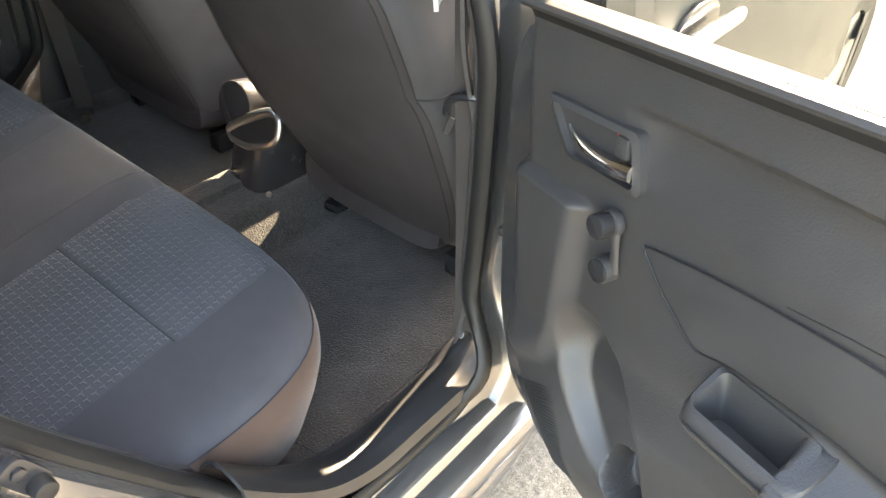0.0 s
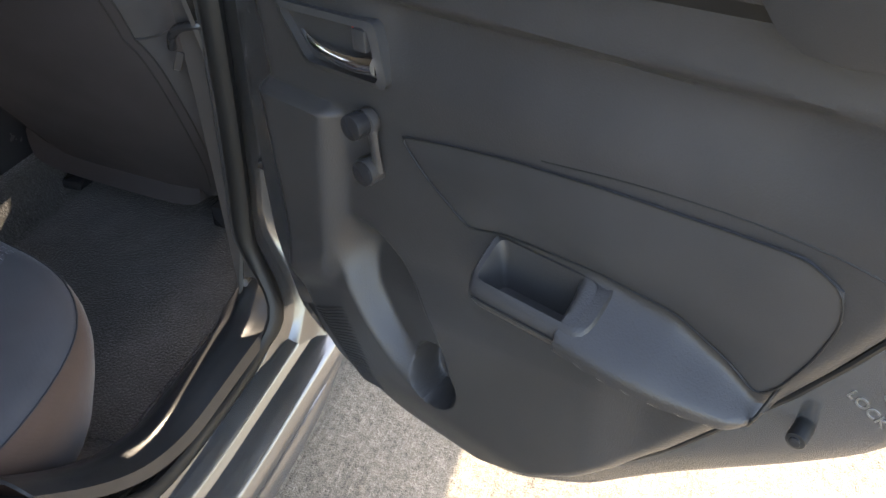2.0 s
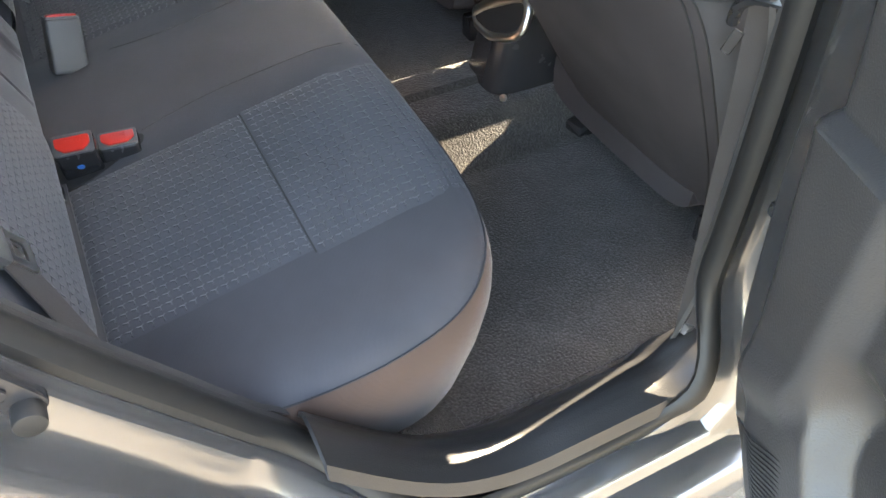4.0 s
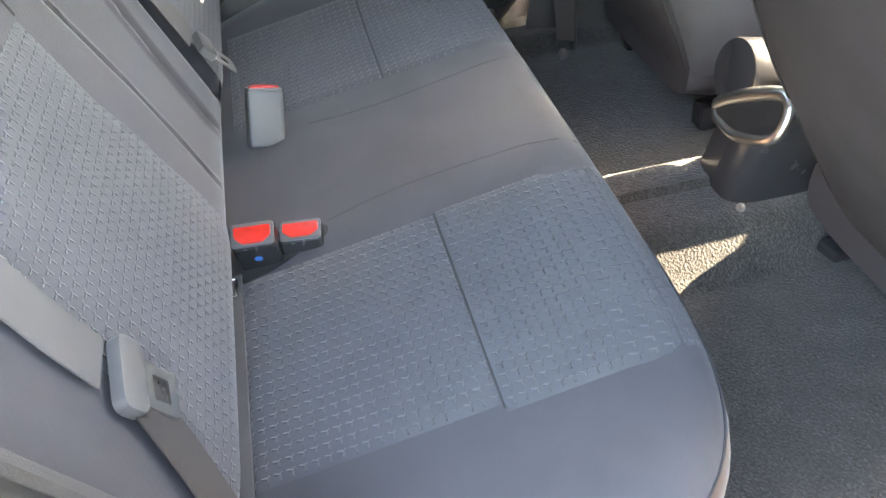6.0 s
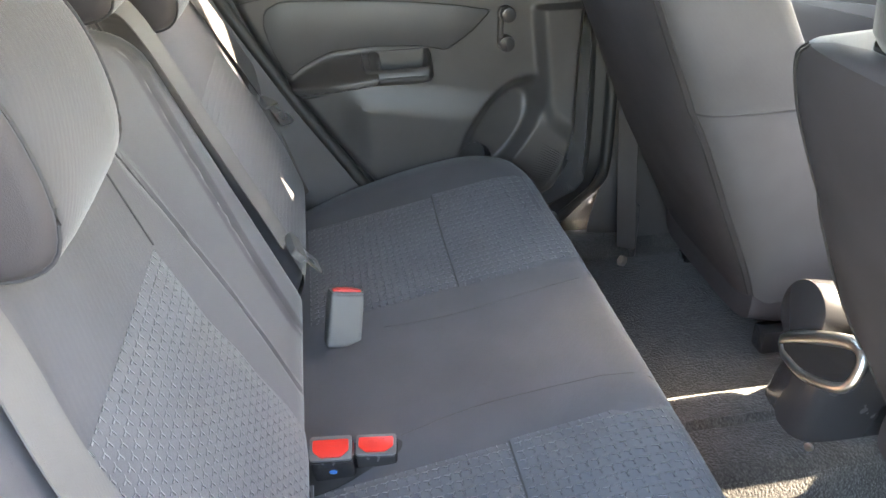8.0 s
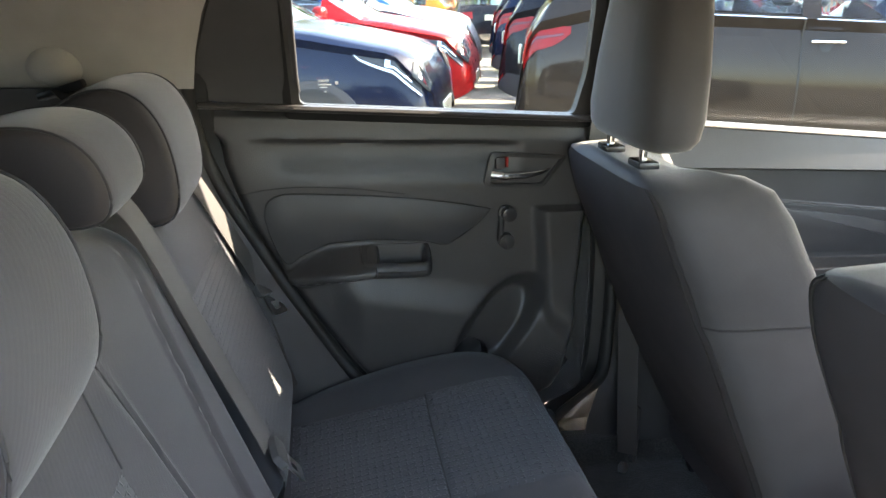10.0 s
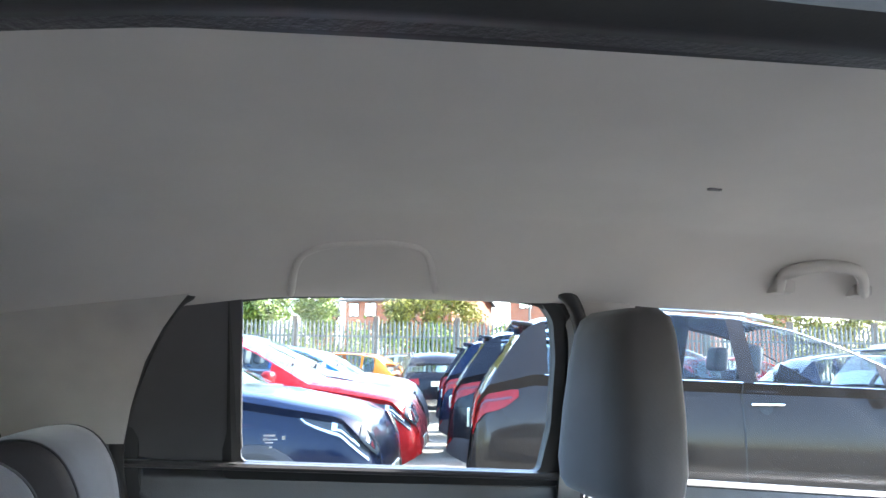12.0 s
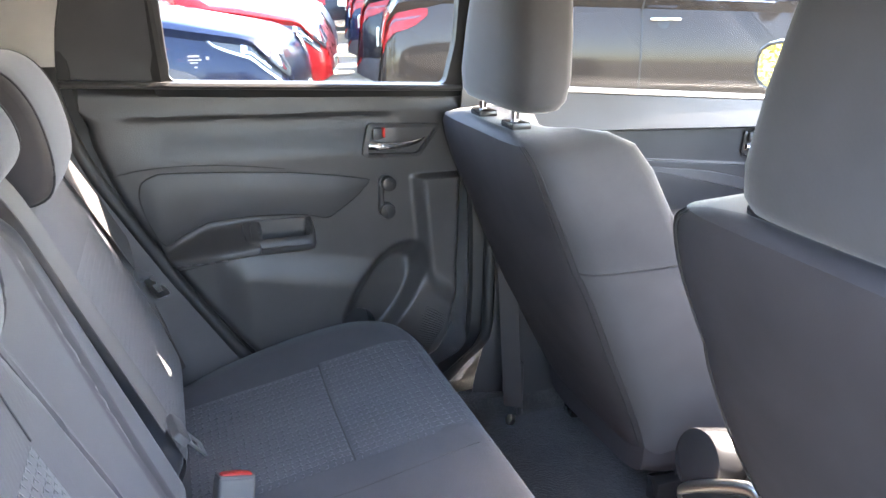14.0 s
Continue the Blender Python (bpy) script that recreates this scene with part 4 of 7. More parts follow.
    # crease above the insert: its shade, drawn as a thin black line
    part("crease", tube(spline([(0.662 - door_relief(y, z) + 0.0004, y, z) for y, z in ((0.18, 0.846), (0.09, 0.858), (0.0, 0.864), (-0.07, 0.862), (-0.135, 0.852))], 6), 0.0011, 6), M["rubber"], lining, "thin black line for a crease's shade")
    # rear shut face: latch, plug, bump stop
    tilt = pose(0, 0, 0, 28, 0, 0)
    latch = part("latch", rbox((0.007, 0.034, 0.020), 0.003, 3, Matrix.Translation((0.6845, -0.157, 0.788)) @ tilt), M["upvc_grey"], door, "pale plastic door latch cover")
    part("latch_frame", tube([tuple(Matrix.Translation((0.6845, -0.157, 0.790)) @ tilt @ Vector((-0.001, y, z))) for y, z in round_outline([(-0.023, -0.016), (0.023, -0.016), (0.023, 0.016), (-0.023, 0.016)], 0.008, 4) + [(-0.023, -0.008)]], 0.0022, 6, up=(1, 0, 0)), M["paint_lighter"], latch, "pressed metal edge")
    part("latch_slot", rbox((0.009, 0.006, 0.017), 0.002, 2, Matrix.Translation((0.684, -0.173, 0.7815)) @ tilt), M["rubber"], latch, "dark latch slot")
    lock = part("child_lock", plate(round_outline([(-0.011, -0.0055), (0.011, -0.0055), (0.011, 0.0055), (-0.011, 0.0055)], 0.0053, 5), 0.0025, Matrix.Translation((0.686, -0.144, 0.739)) @ Matrix(((0, 0, -1, 0), (1, 0, 0, 0), (0, 1, 0, 0), (0, 0, 0, 1))) @ pose(0, 0, 0, 0, 0, 30), 0.0006), M["steel"], door, "child lock slot")
    part("lock_slot", rbox((0.003, 0.013, 0.007), 0.001, 1, Matrix.Translation((0.6826, -0.147, 0.7375)) @ tilt), M["rubber"], lock)
    part("lock_pin", rbox((0.006, 0.004, 0.009), 0.001, 1, Matrix.Translation((0.6820, -0.140, 0.741)) @ tilt), M["upvc_grey"], lock)
    stop = part("bump_stop", disc(0.0088, 0.026, 24, 0.0025, Matrix.Translation((0.676, -0.089, 0.672)) @ to_x), M["rubber"], door, "black rubber bump stop")
    part("stop_recess", disc(0.005, 0.003, 16, 0.001, Matrix.Translation((0.6625, -0.089, 0.672)) @ to_x), M["gloss"], stop)
    # the word stamped beside the child lock
    cu = bpy.data.curves.new("stamp", "FONT")
    cu.body, cu.size, cu.extrude = "LOCK", 0.014, 0.0003
    txt = new("stamp", cu)
    dg = bpy.context.evaluated_depsgraph_get()
    me = bpy.data.meshes.new_from_object(txt.evaluated_get(dg))
    bpy.data.objects.remove(txt)
    b = bmesh.new()
    b.from_mesh(me)
    bmesh.ops.transform(b, matrix=Matrix.Translation((0.6856, -0.108, 0.725)) @ Matrix(((0, 0, -1, 0), (-1, 0, 0, 0), (0, 1, 0, 0), (0, 0, 0, 1))) @ pose(0, 0, 0, 0, 0, -28), verts=b.verts)
    part("stamp", b, M["steel"], shell, "stamped lettering", smooth=False)
    # weather strip round the lining
    ring = [(y, z) for z, y in REAR_EDGE]
    part("weather_strip", tube([(0.684, y - 0.005, z) for y, z in ring], 0.0035, 8, up=(1, 0, 0)), M["rubber"], door, "black rubber weather strip")
    return door


def mirror_thing(ob):
    """Mirrors all meshes of a thing from the car's right to its left."""
    for o in ob.children_recursive:
        for v in o.data.vertices:
            v.co.x *= -1
        o.data.flip_normals()
    return ob


OPEN = Matrix.Translation(HINGE + Vector((0, 0, -0.02))) @ Matrix.Rotation(radians(68.2), 4, "Z") @ Matrix.Rotation(radians(-6), 4, "X") @ Matrix.Translation(-HINGE)
opened = rear_door("open silver rear door with black plastic lining", "car door")
opened.matrix_basis = OPEN
for ob in opened.children:
    if ob.name.startswith("winder_base"):
        ob.location += Vector((0, 0.018, 0))
    elif ob.name.startswith("handle_bezel"):
        for o in [c for c in ob.children_recursive if c.name.startswith("red_mark")]:
            o.location += Vector((0.003, -0.001, 0))
closed = rear_door("closed rear door with black plastic lining and window", "car door")
for ob in closed.children:
    if ob.name.startswith("lining"):
        for o in [ob] + list(ob.children_recursive):
            for v in o.data.vertices:
                y, z = v.co.y, v.co.z
                v.co.y += 0.042 * sst(0.62, 0.48, y) * sst(1.02, 0.95, z)
                v.co.z += 0.018 * sst(0.38, 0.55, z) * sst(1.0, 0.93, z)
    elif ob.name.startswith("corner_panel"):
        for v in ob.data.vertices:
            v.co.x += 0.026 * sst(0.012, -0.012, v.co.x - 0.655 + lean_x(v.co.z))
            v.co.y += 0.016 * sst(1.10, 1.02, v.co.z) * sst(-0.06, 0.0, v.co.y)
            v.co.z += 0.036 * sst(1.12, 1.01, v.co.z)
mirror_thing(closed)
for ob in closed.children:
    if ob.name.startswith("handle_bezel"):
        ob.location += Vector((0.001, 0.013, 0.017))
    elif ob.name.startswith("winder_base"):
        ob.location += Vector((0, 0.046, 0.006))


# ---- front door on the left, seen beyond the passenger seat ----
def front_ledge(y):
    return 0.992 - 0.0715 * (y - 0.777)


def front_lining(u, v):
    y = lerp(0.705, 1.85, v)
    top, face, line = front_ledge(y), 0.906 - 0.033 * (y - 0.9), 0.832 - 0.10 * (y - 1.0)
    z = track([(0, 0.26), (0.28, 0.60), (0.34, 0.635), (0.40, 0.69), (0.46, 0.706), (0.54, line - 0.012), (0.62, line + 0.008), (0.70, face - 0.010), (0.82, face + 0.006), (1, top)], u)
    p = 0.010 + (0.012 + 0.022 * (top - z) / (top - face)) * sst(face - 0.007, face + 0.003, z)
    p += 0.008 * sst(line + 0.003, line - 0.006, z)
    p += 0.046 * sst(0.60, 0.63, z) * sst(0.704, 0.692, z)
    return -(0.664 - p), y, z


def front_door():
    door = thing("front_door", "closed front passenger door with black lining and clear window", "car door")
    lining = part("lining", surf(front_lining, 170, 70), M["trim"], door)
    part("edge_return", rbox((0.06, 0.012, 0.70), 0.003, 1, Matrix.Translation((-0.672, 0.712, 0.61))), M["trim"], door)
    part("edge_return", rbox((0.13, 0.012, 0.18), 0.003, 1, Matrix.Translation((-0.665, 0.722, 0.30))), M["trim"], door)
    part("top_rail", tube([(-0.656, y, front_ledge(y) + 0.002) for y in (0.71, 0.9, 1.1, 1.3, 1.5, 1.7)], 0.016, 10, flat=0.6), M["trim"], door, "rounded sunlit window ledge")
    pane = part("window", mirror_bm(side_sheet([(0.71, 0.985), (1.80, 0.91), (1.62, 1.10), (1.50, 1.22), (1.38, 1.315), (1.25, 1.348), (0.80, 1.352), (0.72, 1.33)], 0.70, 0.003, planar=True), 1), M["glass"], door, "clear side window", smooth=False)
    pane.visible_shadow = False
    fr_i = [(0.735, 0.99), (1.75, 0.925), (1.60, 1.10), (1.49, 1.205), (1.36, 1.31), (1.24, 1.335), (0.80, 1.34), (0.748, 1.32)]
    fr_o = [(0.695, 0.96), (1.84, 0.88), (1.66, 1.12), (1.53, 1.24), (1.39, 1.345), (1.25, 1.372), (0.79, 1.375), (0.705, 1.36)]
    ri, ro = round_outline(fr_i, 0.03, 4), round_outline(fr_o, 0.03, 4)
    part("window_frame", loft([[(-(x - lean_x(z)), y, z) for y, z in r] for x, r in ((0.71, ri), (0.672, ri), (0.668, ro), (0.71, ro))], cap=False), M["rubber"], pane, "black rubber window surround")
    part("insert", mirror_bm(side_sheet(round_outline([(0.76, 0.835), (1.02, 0.816), (1.13, 0.803), (1.21, 0.791), (1.30, 0.770), (1.36, 0.746), (1.40, 0.715), (0.76, 0.715)], 0.012), 0.652, 0.010, 0.004), 1), M["trim_soft"], lining, "smooth black insert")
    part("crease", tube([(-(0.6455 - 0.0005), y, 0.830 - 0.10 * (y - 1.0)) for y in (0.74, 0.9, 1.1, 1.3, 1.5, 1.7)], 0.0016, 6), M["trim_soft"], lining, "raised crease")
    rim = round_outline([(1.298, 0.828), (1.305, 0.820), (1.455, 0.806), (1.492, 0.872), (1.303, 0.884)], 0.010, 4)
    b = loft([[(-(x), y, z) for y, z in ring] for x, ring in ((0.660, rim), (0.648, rim), (0.645, [(lerp(y, 1.39, 0.05), lerp(z, 0.845, 0.08)) for y, z in rim]), (0.655, [(lerp(y, 1.39, 0.07), lerp(z, 0.845, 0.12)) for y, z in rim]), (0.668, [(lerp(y, 1.39, 0.16), lerp(z, 0.845, 0.22)) for y, z in rim]))], cap=False)
    b.faces.new(b.verts[:][-len(rim):])
    bezel = part("handle_bezel", b, M["gloss"], door, "black handle surround")
    part("lever", tube(spline([(-0.646, 1.307, 0.842), (-0.643, 1.35, 0.841), (-0.644, 1.40, 0.840), (-0.652, 1.455, 0.846)], 5), [0.0085 - 0.0055 * k / 15 for k in range(16)], 10, flat=0.8), M["chrome"], bezel, "chrome pull lever")
    knob = part("lock_knob", rbox((0.014, 0.022, 0.024), 0.004, 2, Matrix.Translation((-0.650, 1.324, 0.865))), M["trim"], bezel, "black lock slider")
    part("red_mark", rbox((0.013, 0.005, 0.020), 0.0015, 1, Matrix.Translation((-0.652, 1.338, 0.867))), M["red"], knob, "red unlocked mark")
    part("arm_panel", mirror_bm(side_sheet(round_outline([(0.85, 0.645), (1.55, 0.636), (1.50, 0.672), (0.86, 0.681)], 0.006), 0.612, 0.012, 0.003), 1), M["upvc_grey"], door, "pale grey armrest panel")
    part("outer_skin", skin(surf(lambda u, v: (-(0.80 + 0.045 * math.sin(math.pi * min(1, max(0, (lerp(0.25, 0.99, u) - 0.2) / 0.85))) ** 0.6), lerp(0.70, 1.95, v), lerp(0.25, 0.950 - 0.06 * v, u)), 16, 16), 0.004), M["paint"], door)
    return door


front_door()


def door_mirror(side, label):
    mir = thing("door_mirror", label, "door mirror")
    cx, cy, cz = side * 0.965, 1.70, 0.985
    rings = []
    for t, k in ((0.0, 0.90), (0.015, 0.98), (0.03, 1.0), (0.06, 0.97), (0.09, 0.82), (0.115, 0.5), (0.122, 0.2)):
        rings.append([(cx + 0.112 * k * math.copysign(abs(math.cos(a)) ** 0.7, math.cos(a)), cy + t, cz + 0.078 * k * math.copysign(abs(math.sin(a)) ** 0.7, math.sin(a))) for a in (2 * math.pi * i / 32 for i in range(32))])
    turn = Matrix.Translation((cx, cy, cz)) @ Matrix.Rotation(radians(-20 * side), 4, "Z") @ Matrix.Translation((-cx, -cy, -cz))
    b = loft(rings)
    bmesh.ops.transform(b, matrix=turn, verts=b.verts)
    part("housing", b, M["paint"], mir, "silver mirror housing")
    gl = [(cx + 0.102 * math.copysign(abs(math.cos(a)) ** 0.7, math.cos(a)), cz + 0.069 * math.copysign(abs(math.sin(a)) ** 0.7, math.sin(a))) for a in (2 * math.pi * i / 32 for i in range(32))]
    b = bmesh.new()
    b.faces.new([b.verts.new(turn @ Vector((x, cy - 0.004, z))) for x, z in gl])
    part("mirror_glass", b, M["mirror"], mir, "mirror glass", smooth=False)
    rim = [turn @ Vector((x, cy - 0.002, z)) for x, z in gl]
    part("mirror_rim", tube(rim + rim[:1], 0.006, 8, up=(0, 1, 0)), M["gloss"], mir, "black rim")
    part("mirror_foot", rbox((0.10, 0.05, 0.05), 0.015, 2, Matrix.Translation((side * 0.86, cy + 0.05, cz - 0.06))), M["gloss"], mir, "black mirror foot")
    return mir


door_mirror(-1, "silver door mirror reflecting sunlit foliage")
door_mirror(1, "silver door mirror above the front wing")

# ---- pillars and body closing panels ----


def slab(name, fn, nu, nv, mat, parent, thick=0.006, label=""):
    return part(name, skin(surf(fn, nu, nv), thick, -1), mat, parent, label)


pillars = thing("pillar_trim", "grey and black plastic pillar trims", "pillar trim")
for side in (1, -1):
    def b_low(u, v):
        z = lerp(0.28, 0.95, v)
        a = lerp(-1, 1, u)
        y = 0.72 + 0.055 * a - 0.05 * sst(0.6, 1.05, z) + 0.03 * sst(0.45, 0.28, z) * a
        return side * (0.685 - 0.015 * (1 - a * a) - 0.022 * sst(0.7, 0.9, z) - lean_x(z)), y, z

    def b_high(u, v):
        z = lerp(0.94, 1.35, v)
        a = lerp(-1, 1, u)
        y = 0.652 + (0.068 + 0.03 * sst(1.26, 1.36, z)) * a - 0.02 * (z - 0.95)
        return side * (0.652 - 0.03 * (1 - a * a) - lean_x(z) + 0.035 * sst(1.22, 1.33, z)), y, z
    slab("centre_pillar_lower", b_low, 10, 24, M["trim"], pillars, label="black plastic lower pillar")
    slab("centre_pillar_upper", b_high, 10, 20, M["pillar"], pillars, label="light grey upper pillar")

    def c_pil(u, v):
        z = lerp(1.075, 1.36, v)
        y0 = track([(1.07, -0.150), (1.135, -0.140), (1.20, -0.122), (1.25, -0.099), (1.30, -0.067), (1.34, -0.027), (1.37, 0.02)], z)
        y = lerp(y0, -0.62, u)
        return side * (0.630 - lean_x(z) - 0.02 * sst(0, 0.5, u)), y, z
    slab("rear_pillar", c_pil, 24, 16, M["pillar"], pillars, label="light grey rear pillar trim")

    def q_low(u, v):
        z = lerp(0.36, 1.08, v)
        y0 = track([(0.36, 0.24), (0.485, 0.122), (0.58, 0.062), (0.675, 0.0), (0.78, -0.06), (0.88, -0.115), (0.98, -0.15), (1.08, -0.158)], z)
        y = lerp(y0 - 0.006, -0.5, u)
        return side * (0.642 - lean_x(z) - 0.045 * sst(0.0, 0.16, u)), y, z
    slab("rear_side_trim", q_low, 20, 24, M["trim_soft"], pillars, label="dark grey rear side trim")

    # outside skin: rear quarter, front wing, A pillar
    slab("rear_quarter", lambda u, v: (side * (0.845 - 0.04 * abs(lerp(0.3, 1.02, v) - 0.7) - 0.1 * u * u), lerp(-0.24, -1.3, u), lerp(0.3, 1.02, v)), 10, 14, M["paint"], body, label="silver rear quarter panel")
    slab("side_window_pillar", lambda u, v: (side * (0.72 - lean_x(lerp(1.0, 1.40, v))), lerp(-0.22, -1.1, u), lerp(1.0, 1.40, v)), 8, 8, M["paint"], body, label="silver rear pillar")
    part("windscreen_pillar", tube([(side * 0.56, 1.38, 1.365), (side * 0.60, 1.52, 1.275), (side * 0.645, 1.70, 1.14), (side * 0.68, 1.86, 1.0), (side * 0.70, 1.95, 0.92)], 0.030, 12, flat=0.8), M["pillar"], pillars, "light grey windscreen pillar")
    part("roof_rail", tube([(side * 0.605, -0.2, 1.375), (side * 0.615, 0.2, 1.405), (side * 0.615, 0.7, 1.41), (side * 0.61, 1.2, 1.395), (side * 0.60, 1.4, 1.36)], 0.03, 10, flat=0.8), M["paint"], body, "silver roof rail")

    def wing(u, v):
        y, z = lerp(1.72, 2.75, u), lerp(0.22, 0.97, v)
        z = max(z, 0.31 + math.sqrt(max(0.0, 0.335 ** 2 - (y - 2.28) ** 2)) if abs(y - 2.28) < 0.335 and v < 0.6 else z)
        return side * (0.845 - 0.05 * abs(z - 0.6) - 0.10 * sst(2.3, 2.75, y)), y, z - 0.10 * sst(1.9, 2.75, y) * v
    slab("front_wing", wing, 40, 24, M["paint"], body, label="silver front wing with wheel arch")
slab("front_door_skin", lambda u, v: (0.80 + 0.045 * math.sin(math.pi * min(1, max(0, (lerp(0.25, 0.99, u) - 0.2) / 0.85))) ** 0.6, lerp(0.70, 1.72, v), lerp(0.25, 0.985 - 0.05 * v, u)), 16, 16, M["paint"], body, label="silver front door skin")
# no hollow here: a black oval plate stands for the recess's shade
cup = part("handle_recess", plate([(0.078 * math.cos(a), 0.040 * math.sin(a)) for a in (2 * math.pi * i / 28 for i in range(28))], 0.006, Matrix(((0, 0, 1, 0.8385), (1, 0, 0, 0.985), (0, 1, 0, 0.862), (0, 0, 0, 1))), 0.002), M["gloss"], body, "flat dark patch for the handle recess's shade")
part("outer_handle", rbox((0.022, 0.19, 0.026), 0.010, 3, Matrix.Translation((0.866, 1.005, 0.862))), M["chrome"], cup, "bright outer door handle")
slab("bonnet", lambda u, v: (lerp(-0.74, 0.74, u), lerp(1.86, 2.75, v), 0.985 - 0.14 * v - 0.06 * (2 * u - 1) ** 2 - 0.12 * v ** 4), 16, 12, M["paint"], body, label="silver bonnet")
slab("scuttle", lambda u, v: (lerp(-0.72, 0.72, u), lerp(1.60, 1.90, v), 0.93 + 0.05 * v), 8, 6, M["trim"], body, label="black scuttle panel")
slab("rear_panel", lambda u, v: (lerp(-0.66, 0.66, u), lerp(-0.55, -0.95, v) - 0.0, lerp(1.02, 0.98, v)), 10, 8, M["trim"], pillars, label="black luggage cover")
slab("tailgate", lambda u, v: (lerp(-0.68, 0.68, u), lerp(-1.15, -0.92, v), lerp(0.35, 1.06, v)), 10, 8, M["paint"], body, label="silver tailgate")
# out of view; its glass is darkened to dim the rear headrests
tg = part("tailgate_window", skin(surf(lambda u, v: (lerp(-0.58, 0.58, u), lerp(-0.92, -0.80, v), lerp(1.06, 1.36, v)), 4, 4), 0.004), M["light_cut"], body, "unseen rear window, glass darkened to cut light")
part("tailgate_frame", tube([(-0.60, -0.92, 1.05), (-0.57, -0.82, 1.33), (-0.5, -0.80, 1.36), (0.5, -0.80, 1.36), (0.57, -0.82, 1.33), (0.60, -0.92, 1.05)], 0.035, 8, up=(0, 1, 0)), M["gloss"], body, "black tailgate frame")
ws = part("windscreen", skin(surf(lambda u, v: (lerp(-0.64, 0.64, u) * lerp(1.0, 0.86, v), lerp(1.92, 1.42, v) + 0.06 * math.cos((2 * u - 1) * 1.4), lerp(0.96, 1.36, v)), 10, 6), 0.004), M["glass"], body, "windscreen")
ws.visible_shadow = False
slab("screen_header", lambda u, v: (lerp(-0.60, 0.60, u), lerp(1.37, 1.56, v), lerp(roof_z(lerp(-0.575, 0.575, u), 1.37) + 0.004, 1.302, v)), 24, 4, M["headliner"], body, label="windscreen header")
dash = thing("dashboard", "black plastic dashboard below the windscreen", "dashboard")
part("dash_top", rbox((1.36, 0.34, 0.30), 0.06, 3, Matrix.Translation((0, 1.66, 0.76))), M["trim"], dash)
part("bulkhead", rbox((1.36, 0.06, 0.55), 0.01, 1, Matrix.Translation((0, 1.88, 0.50))), M["trim"], dash)
hub_at = Matrix.Translation((0.74, 2.28, 0.325))
tyre = loft([[(x, r * math.cos(a), r * math.sin(a)) for a in (2 * math.pi * i / 36 for i in range(36))] for x, r in ((-0.09, 0.20), (-0.09, 0.27), (-0.07, 0.292), (0.0, 0.296), (0.07, 0.292), (0.09, 0.27), (0.085, 0.205), (0.06, 0.20))], cap=False)
bmesh.ops.transform(tyre, matrix=hub_at, verts=tyre.verts)
tyre = part("wheel", tyre, M["rubber"], body, "black front tyre")
part("rim", disc(0.205, 0.05, 32, 0.01, hub_at @ Matrix.Translation((0.05, 0, 0)) @ Matrix.Rotation(radians(90), 4, "Y")), M["silver"], tyre, "alloy rim")

for side, wy in ((-1, 2.28), (1, -0.22), (-1, -0.22)):
    t2 = new("wheel", tyre.data.copy())
    t2.parent = body
    for v in t2.data.vertices:
        v.co.x, v.co.y = side * v.co.x, v.co.y - 2.28 + wy
    r2 = new("rim", tyre.children[0].data.copy())
    r2.parent = t2
    for v in r2.data.vertices:
        v.co.x, v.co.y = side * v.co.x, v.co.y - 2.28 + wy
slab("front_bumper", lambda u, v: (lerp(-0.76, 0.76, u), 2.72 + 0.14 * math.cos((2 * u - 1) * 1.35) - 0.04 * abs(2 * v - 1), lerp(0.20, 0.74, v)), 20, 10, M["paint"], body, label="silver front bumper")
slab("rear_bumper", lambda u, v: (lerp(-0.78, 0.78, u), -1.15 - 0.10 * math.cos((2 * u - 1) * 1.35) + 0.03 * abs(2 * v - 1), lerp(0.20, 0.58, v)), 20, 10, M["paint"], body, label="silver rear bumper")

# ---- right C pillar: striker ----
STRIKE = -64
striker = thing("door_striker", "dark door striker bolted to the painted pillar", "door striker")
_c, _s = math.cos(radians(STRIKE)), math.sin(radians(STRIKE))
part("striker_plate", plate(round_outline([(-0.028, -0.0145), (0.028, -0.0145), (0.028, 0.0145), (-0.028, 0.0145)], 0.0142, 7), 0.010, Matrix(((0, 0, 1, 0.709), (_c, -_s, 0, -0.046), (_s, _c, 0, 0.701), (0, 0, 0, 1))), 0.003), M["gloss"], striker)
part("striker_stud", disc(0.0118, 0.022, 24, 0.003, Matrix.Translation((0.724, -0.039, 0.686)) @ Matrix.Rotation(radians(90), 4, "Y")), M["rubber"], striker, "black rubber stud")
part("striker_bolt", disc(0.0075, 0.006, 6, 0.0012, Matrix.Translation((0.7205, -0.051, 0.713)) @ Matrix.Rotation(radians(90), 4, "Y")), M["gloss"], striker, "hexagon bolt")

# door check strap on the right B pillar
check = thing("door_check", "black door check strap at the hinge pillar", "door check")
part("check_arm", rbox((0.06, 0.014, 0.018), 0.004, 2, pose(0.765, 0.672, 0.60, 0, 0, 12)), M["gloss"], check)
part("check_bolt", disc(0.007, 0.010, 12, 0.002, Matrix.Translation((0.745, 0.664, 0.60)) @ Matrix.Rotation(radians(90), 4, "X")), M["steel"], check)

# ---- seat belts ----


